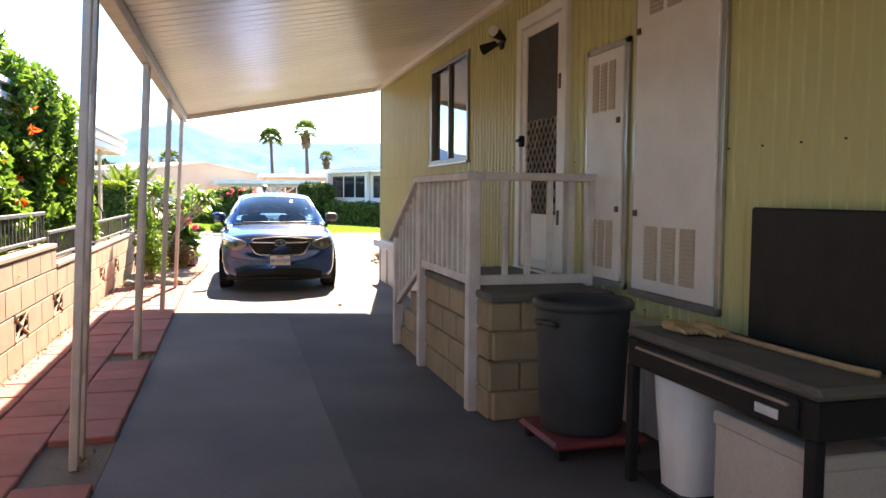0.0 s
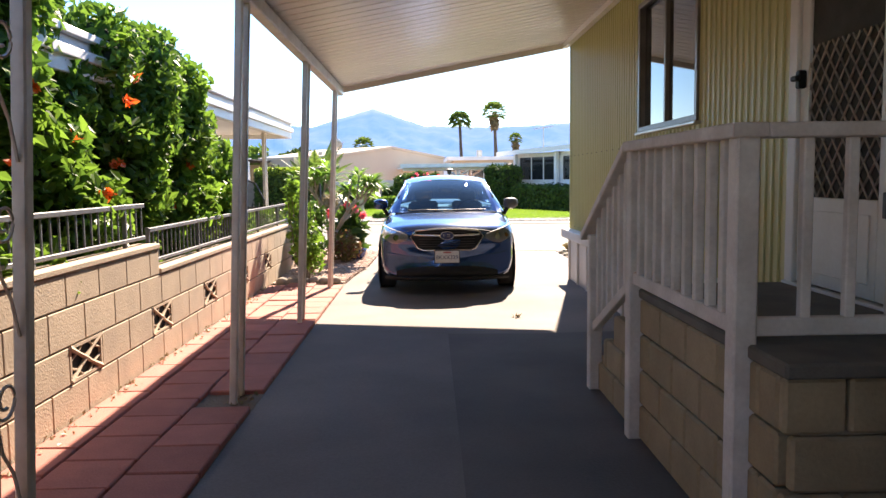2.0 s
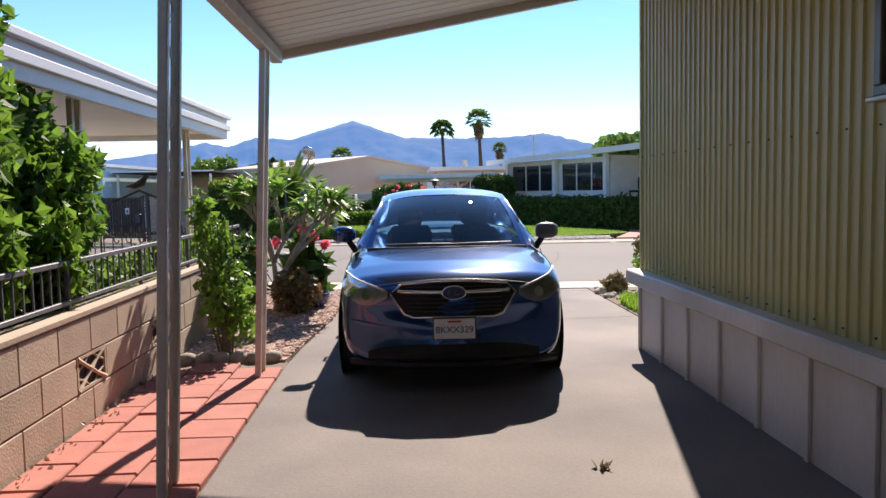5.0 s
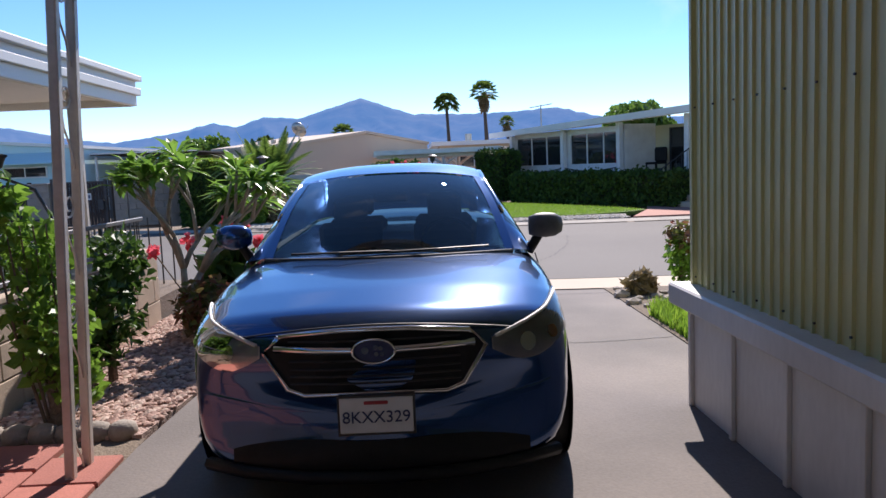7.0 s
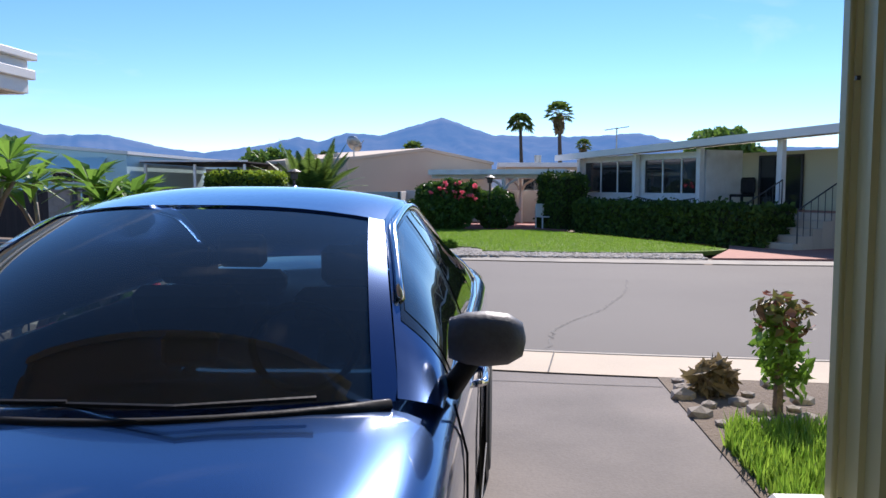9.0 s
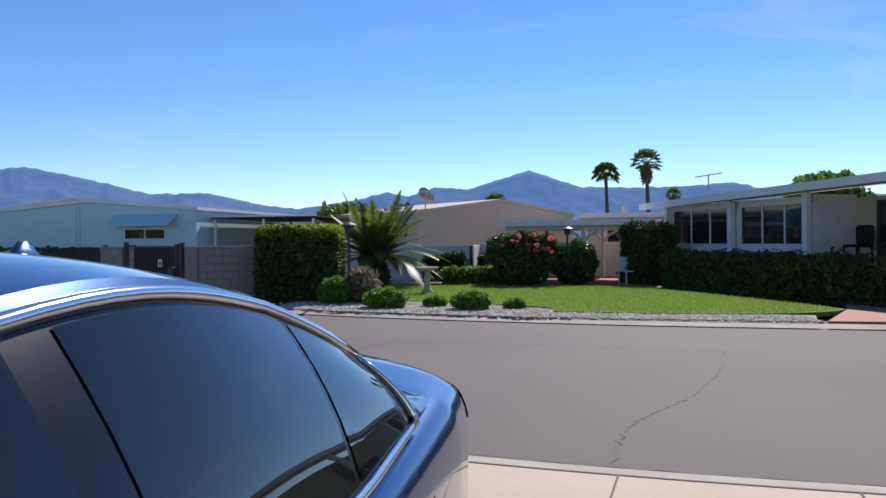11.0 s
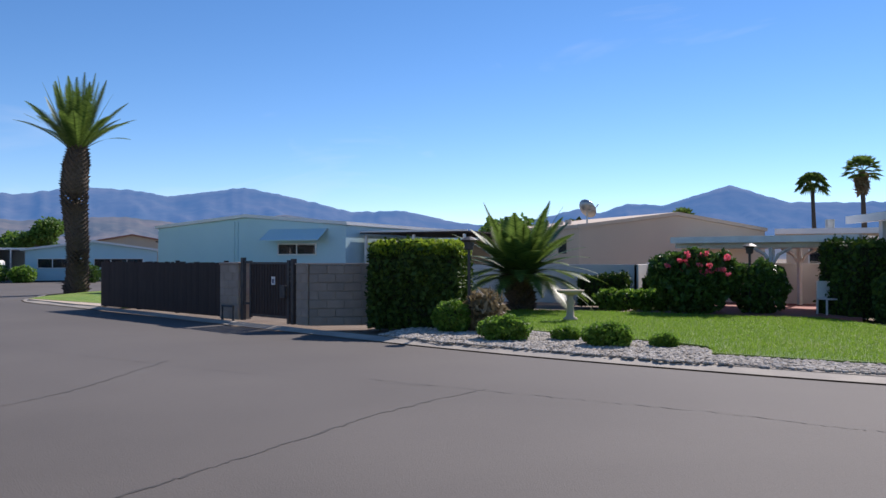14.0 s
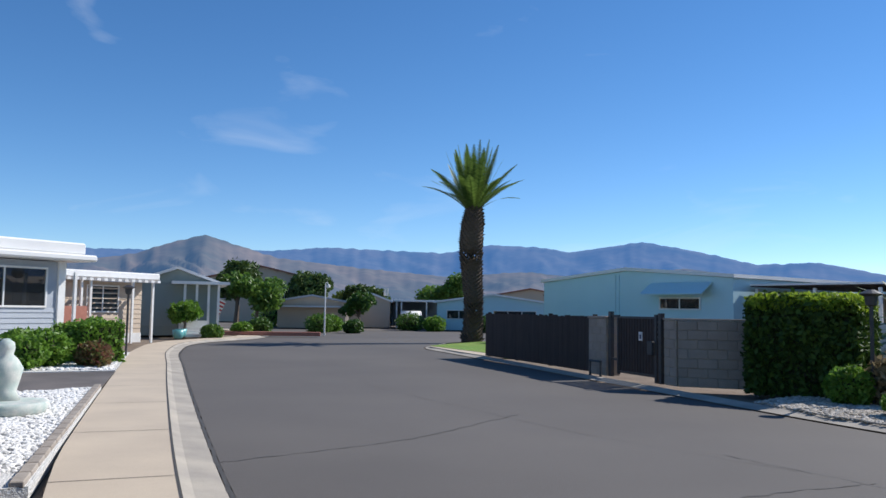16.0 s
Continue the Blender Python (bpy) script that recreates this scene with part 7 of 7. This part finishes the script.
box_hedge("low_hedge", "low clipped green hedge block on lawn edge", (-2.9, 43.2, 0), 0, 1.5, 0.9, 0.95, 2500, 0.10, 6)
box_hedge("low_hedge", "low clipped green hedge by the white wall", (-1.0, 43.9, 0), 0, 1.3, 0.9, 0.95, 2500, 0.10, 7)
bush("green_border", "bright leafy border plants along the lawn", "bush", (-1.5, 42.0, 0.03), [(x * 0.6 - 1.0, 0, 0.25, 0.5, 0.35, 0.32) for x in range(5)], "brightbush", 2600, 0.10, 92, "twig_shade", trunk=False)
bath = thing("bird_bath", "weathered grey stone bird bath on lawn", "bird bath", at=(-2.2, 36.1, 0.05))
part("pedestal", lathe(bmesh.new(), [(0.18, 0), (0.18, 0.05), (0.10, 0.1), (0.08, 0.35), (0.12, 0.45), (0.07, 0.52), (0.09, 0.64)], 16), "concrete", bath, "", True)
part("basin", lathe(bmesh.new(), [(0.08, 0.62), (0.30, 0.68), (0.34, 0.74), (0.31, 0.74), (0.1, 0.69)], 20), "concrete", bath, "", True)
bush("ornamental_grass", "pale feathery grass clump by lamp post", "plant", (-3.25, 32.9, 0.02), [(0, 0, 0.4, 0.45, 0.4, 0.45)], "drypalm", 1200, 0.08, 95, long=3.0, shell=0.1, trunk=False, use_core=False)


def frond(b_verts, b_faces, base, az, el, ln, sag, width, n_=16, leaflet=0.35):
    """One feather palm leaf: rib with two rows of leaflets."""
    d = Vector((math.cos(az), math.sin(az), 0))
    side = Vector((-d.y, d.x, 0))
    prev = None
    for k in range(n_ + 1):
        t = k / n_
        p = base + d * (ln * t * math.cos(el)) + Vector((0, 0, ln * t * math.sin(el) - sag * t * t))
        if prev is not None:
            i = len(b_verts)
            w = width * (1 - t) + 0.008
            b_verts += [tuple(prev - side * w), tuple(prev + side * w), tuple(p + side * w), tuple(p - side * w)]
            b_faces.append((i, i + 1, i + 2, i + 3))
            tang = (p - prev).normalized()
            l_ = leaflet * math.sin(math.pi * (0.12 + 0.85 * t)) + 0.04
            for s in (-1, 1):
                for h in (0.0, 0.34, 0.67):
                    q = prev.lerp(p, h)
                    e = q + (side * s * 0.95 + tang * 0.5 + Vector((0, 0, 0.12 - 0.25 * t))).normalized() * l_
                    i = len(b_verts)
                    g = tang * 0.026
                    b_verts += [tuple(q - g), tuple(q + g), tuple(e)]
                    b_faces.append((i, i + 1, i + 2))
        prev = p


def girth(f):
    """Trunk girth: flared foot, slim waist, swollen head, narrow neck."""
    return float(np.interp(f, (0.0, 0.08, 0.2, 0.45, 0.7, 0.88, 1.0), (1.0, 0.82, 0.74, 0.86, 1.02, 1.0, 0.68)))


def date_palm(name, label, at, h, r, fronds, ln, seed, drop=False):
    o = thing(name, label, "palm", at=at)
    r2 = random.Random(seed)
    if h > 0.8:
        pts = [(0.12 * math.sin(k * 0.7), 0, h * k / 10 - 0.05) for k in range(11)]
        part("trunk", tube(bmesh.new(), pts, [r * girth(k / 10) for k in range(11)], 16), "palmbark", o, "", True)
        vv, ff = [], []
        nb_ = int(h / 0.14) * 14
        for k in range(nb_):
            z = h * k / nb_
            a = k * 2.399
            rr_ = r * girth(z / h)
            dvec = Vector((math.cos(a), math.sin(a), 0))
            sv = Vector((-dvec.y, dvec.x, 0)) * 0.09
            c_ = dvec * rr_ + Vector((0.12 * math.sin(z / h * 7), 0, z))
            i = len(vv)
            vv += [tuple(c_ - sv - dvec * 0.05), tuple(c_ + sv - dvec * 0.05), tuple(c_ + dvec * (0.08 + r2.uniform(0, 0.08)) + Vector((0, 0, 0.15))), tuple(c_ - dvec * 0.05 + Vector((0, 0, 0.18)))]
            ff += [(i, i + 1, i + 2), (i + 1, i + 3, i + 2), (i + 3, i, i + 2)]
        tagged(raw("stubble", vv, ff, "palmbark", o), kind="stuff")
    vv, ff = [], []
    for k in range(fronds):
        f = k / fronds
        az = k * 2.399 + r2.uniform(-0.1, 0.1)
        el = radians(86 - 36 * f if f < 0.6 else 58 - 45 * (f - 0.6)) if not drop else radians(75 - 70 * f)
        frond(vv, ff, Vector((0, 0, h - 0.15)) + Vector((math.cos(az), math.sin(az), 0)) * r * 0.4, az, el, ln * r2.uniform(0.8, 1.05), ln * ((0.04 + 0.12 * f if f < 0.6 else 0.24 + 0.25 * (f - 0.6)) if not drop else (0.12 + 0.42 * f)), 0.035, 22, 0.40)
    raw("crown", vv, ff, "palm", o, "arching grey-green feather leaves")
    return o


date_palm("date_palm", "tall date palm with thick stubbly trunk", (-27.1, 43.4, 0.0), 6.6, 0.53, 46, 3.7, 5)
dp = date_palm("date_palm", "young low feather palm behind the lawn", (-4.65, 39.6, 0.0), 1.15, 0.42, 64, 2.7, 9, True)


def fan_palm(at, h, label, seed, shag, sc=0.8):
    o = thing("fan_palm", label, "palm", "far fan palms", at=at)
    part("trunk", tube(bmesh.new(), [(0, 0, 0), (0.15, 0, h * 0.5), (0, 0, h)], [0.26, 0.19, 0.17], 8), "palmbark", o, "", True)
    r2 = random.Random(seed)
    if shag:
        leaves("dead_skirt", [(0, 0, h - 0.9, 0.34, 0.34, 0.8)], "drypalm", o, "brown skirt of dead leaves", 0.3, 2.5, 260, seed, 0.5, 0.8)
    vv, ff = [], []
    for k in range(30):
        az, el = k * 2.399, radians(80 - 105 * k / 30)
        d = Vector((math.cos(az) * math.cos(el), math.sin(az) * math.cos(el), math.sin(el)))
        c_ = Vector((0, 0, h)) + d * 1.0 * sc
        s = d.cross(Vector((0, 0, 1))).normalized()
        n_ = s.cross(d)
        i = len(vv)
        for j in range(11):
            a = radians(-80 + 16 * j)
            e = (d * math.cos(a) + s * math.sin(a)).normalized()
            tip = c_ + e * r2.uniform(0.75, 1.05) * sc - Vector((0, 0, 0.25 if shag else 0.6)) * sc
            w = e.cross(n_).normalized() * 0.06
            i = len(vv)
            vv += [tuple(c_), tuple(c_ + e * 0.45 * sc + w), tuple(tip), tuple(c_ + e * 0.45 * sc - w)]
            ff += [(i, i + 1, i + 2), (i, i + 2, i + 3)]
        i = len(vv)
        vv += [(0, 0, h), tuple(c_ + s * 0.025), tuple(c_ - s * 0.025)]
        ff.append((i, i + 1, i + 2))
    raw("crown", vv, ff, "palm", o, "radiating fan leaves")


fan_palm((7.7, 83.0, 0), 8.0, "tall fan palm with brown skirt", 1, True)
fan_palm((4.6, 92.0, 0), 7.9, "tall slender palm with drooping leaves", 2, False)
fan_palm((-6.5, 95.0, 0), 5.2, "far palm behind the beige home", 3, True)
fan_palm((13.0, 110.0, 0), 6.6, "very distant small palm", 4, True, 0.6)


def tree(at, h, w, label, mat, seed, count=3500, size=0.28, name="tree"):
    o = thing(name, label, "tree", at=at)
    r2 = random.Random(seed)
    spots = []
    b_ = bmesh.new()
    tube(b_, [(0, 0, -0.05), (0.1, 0, h * 0.3), (0, 0.1, h * 0.6)], [0.05 * h, 0.035 * h, 0.02 * h], 7)
    for k in range(9):
        a = k * 2.399
        c_ = (math.cos(a) * w * r2.uniform(0.2, 0.6), math.sin(a) * w * r2.uniform(0.2, 0.6), h * r2.uniform(0.5, 0.9))
        tube(b_, [(0, 0, h * 0.35), (c_[0] * 0.5, c_[1] * 0.5, (h * 0.4 + c_[2]) / 2), c_], [0.02 * h, 0.012 * h, 0.005 * h], 5)
        spots.append((*c_, w * r2.uniform(0.3, 0.5), w * r2.uniform(0.3, 0.5), h * r2.uniform(0.12, 0.22)))
    part("trunk", b_, "bark", o)
    leaves("crown", spots, mat, o, "", size, 1.5, count, seed, 0.3)
    return o


tree((15.2, 60.0, 0), 5.2, 3.2, "rounded bright green tree behind the porch house", "tree", 1, 6000)
tree((-51.8, 43.3, 0), 3.8, 2.6, "bright green young tree beside the bend", "tree", 2, 4500, 0.25)
tree((-60, 52.0, 0), 4.6, 2.4, "dark green far tree", "darktree", 3, 3500)
tree((-64, 47.0, 0), 5.6, 2.8, "dark green far tree", "darktree", 4, 3500)
tree((-70, 57.0, 0), 5.0, 3.0, "dark green far tree", "darktree", 5, 3500)
tree((-47.5, 49.5, 0), 2.6, 1.5, "small olive tree near the street", "bush", 6, 2500, 0.2)
tree((-63, 70.0, 0), 5.0, 3.6, "broad green tree behind the carport home", "tree", 7, 4500)
tree((-74, 66.0, 0), 4.2, 4.0, "far dark tree line", "darktree", 8, 3500, 0.4)
tree((-9.5, 66.0, 0), 4.0, 2.0, "far green tree behind the roofs", "darktree", 10, 2500)
tree((-13.0, 62.0, 0), 3.9, 2.4, "far green tree behind the roofs", "tree", 11, 2500)
tree((-36.9, 32.6, 0), 1.9, 1.0, "leafy yard tree beside the pavement", "brightbush", 12, 2000, 0.16)
box_hedge("yard_hedge", "clipped square hedge at the yard's edge", (-20.0, 23.9, 0), 20, 1.5, 1.2, 1.0, 4500, 0.08, 12, "brightbush")
bush("yard_shrub", "leafy green shrub before the grey home", "bush", (-18.6, 22.6, 0.02), [(0, 0, 0.45, 0.7, 0.6, 0.45), (-0.9, -0.4, 0.45, 0.7, 0.5, 0.45), (0.7, -0.6, 0.4, 0.6, 0.5, 0.4)], "brightbush", 3500, 0.09, 130, "twig_shade", trunk=False)
bush("yard_shrub", "pinkish low shrub beside the driveway", "bush", (-18.1, 23.6, 0.02), [(0, 0, 0.3, 0.6, 0.4, 0.32)], "rosy", 1300, 0.08, 131, "twig_shade", trunk=False)
bush("yard_shrub", "green shrub beside the tan home", "bush", (-23.4, 24.9, 0.02), [(0, 0, 0.55, 0.55, 0.5, 0.55)], "brightbush", 2200, 0.09, 132, "twig_shade", trunk=False)
for k, (x, y, r) in enumerate(((-38.5, 36.4, 0.6), (-41, 38.6, 0.8), (-43.5, 44.0, 1.0), (-45.5, 46.0, 0.9), (-41.8, 45.6, 0.7), (-46.5, 53.5, 1.1), (-44.3, 54.2, 0.9), (-40.5, 56.0, 1.0), (-35.2, 33.4, 0.55), (-58, 47.5, 1.6), (-56.0, 51.6, 1.4))):
    bush("street_shrub", "rounded green shrub along the far street", "bush", (x, y, 0.0), [(0, 0, r * 0.5, r, r * 0.9, r * 0.65)], ("brightbush", "bush", "tree")[k % 3], 1300, 0.12, 140 + k, "twig_shade", "street shrubs", False)
for k, (x, y) in enumerate(((-36.2, 32.2), (-34.6, 31.5), (-38.0, 34.4))):
    o = thing("planter_pot", "teal glazed planter on the pavement edge", "pot", "planters", at=(x, y, 0.0))
    part("bowl", lathe(bmesh.new(), [(0.16, 0), (0.24, 0.1), (0.28, 0.42), (0.24, 0.42), (0.05, 0.36)], 14), "teal", o, "", True)
bw_ = thing("low_planter", "low red brick planter along the bend", "planter", at=(-38.2, 36.0, 0), rz=60)
part("course", B((-2.5, -0.2, 0, 4.5, 0.2, 0.22), bevel=0.02), "brick", bw_)
# garden fountain statue
fs = thing("fountain_statue", "weathered grey-green garden fountain statue", "statue", at=(-9.6, 20.35, 0.02))
b_ = bmesh.new()
lathe(b_, [(0.45, 0.0), (0.5, 0.06), (0.54, 0.16), (0.5, 0.19), (0.4, 0.17), (0.1, 0.18)], 22)
lathe(b_, [(0.22, 0.18), (0.16, 0.3), (0.20, 0.45), (0.24, 0.62), (0.17, 0.74), (0.10, 0.82), (0.12, 0.9), (0.11, 0.98), (0.04, 1.04)], 14, (-0.3, 0, 0))
part("figure", b_, "statue", fs, "", True)

# dry leaf litter
lit = leaves("leaf_litter", [(-1.70, y, 0.045, 0.10, 0.45, 0.012) for y in (2, 3, 4, 5, 6, 7, 8, 9, 10, 11, 12, 13)] + [(-0.8, 7.7, 0.02, 0.12, 0.2, 0.012), (-0.8, 4.7, 0.02, 0.12, 0.2, 0.012)], "drypalm", None, "", 0.022, 1.6, 420, 77, 0.1)
tagged(lit, "small dry leaves along the garden wall", "leaf litter", kind="stuff")
lf = leaves("fallen_leaf", [(1.45, 10.75, 0.02, 0.07, 0.05, 0.015)], "drypalm", None, "", 0.05, 2.0, 7, 78, 0.1)
tagged(lf, "curled dry leaf on the driveway", "leaf")

# ---- red pavers ----
pav = thing("floor_pavers", "path of red concrete pavers beside the driveway", "paving", kind="structure")
shapes = []
for k in range(4):
    b_ = B((-0.192, -0.192, -0.05, 0.192, 0.192, 0.0), bevel=0.008)
    me = bpy.data.meshes.new("paver")
    b_.to_mesh(me)
    b_.free()
    me.materials.append(M["paver"])
    shapes.append(me)
rg = random.Random(7)
POSTS = (1.75, 4.75, 7.75, 10.6, 13.2)
for j in range(37):
    for i in range(3):
        x, y = -0.89 - i * 0.395, -1.0 + j * 0.395 + (0.2 if i == 1 else 0)
        if i == 2:
            x = -1.61
        if y > 13.6 or (i == 0 and any(abs(y - p) < 0.26 for p in POSTS[:-2])):
            continue
        ob = new("paver", shapes[rg.randrange(4)])
        ob.parent = pav
        ob.matrix_basis = pose(x, y, 0.034 + rg.uniform(-0.006, 0.006), rg.uniform(-0.8, 0.8), rg.uniform(-0.8, 0.8), rg.uniform(-1.2, 1.2))
        if i == 2:
            ob.scale = (0.62, 1, 1)
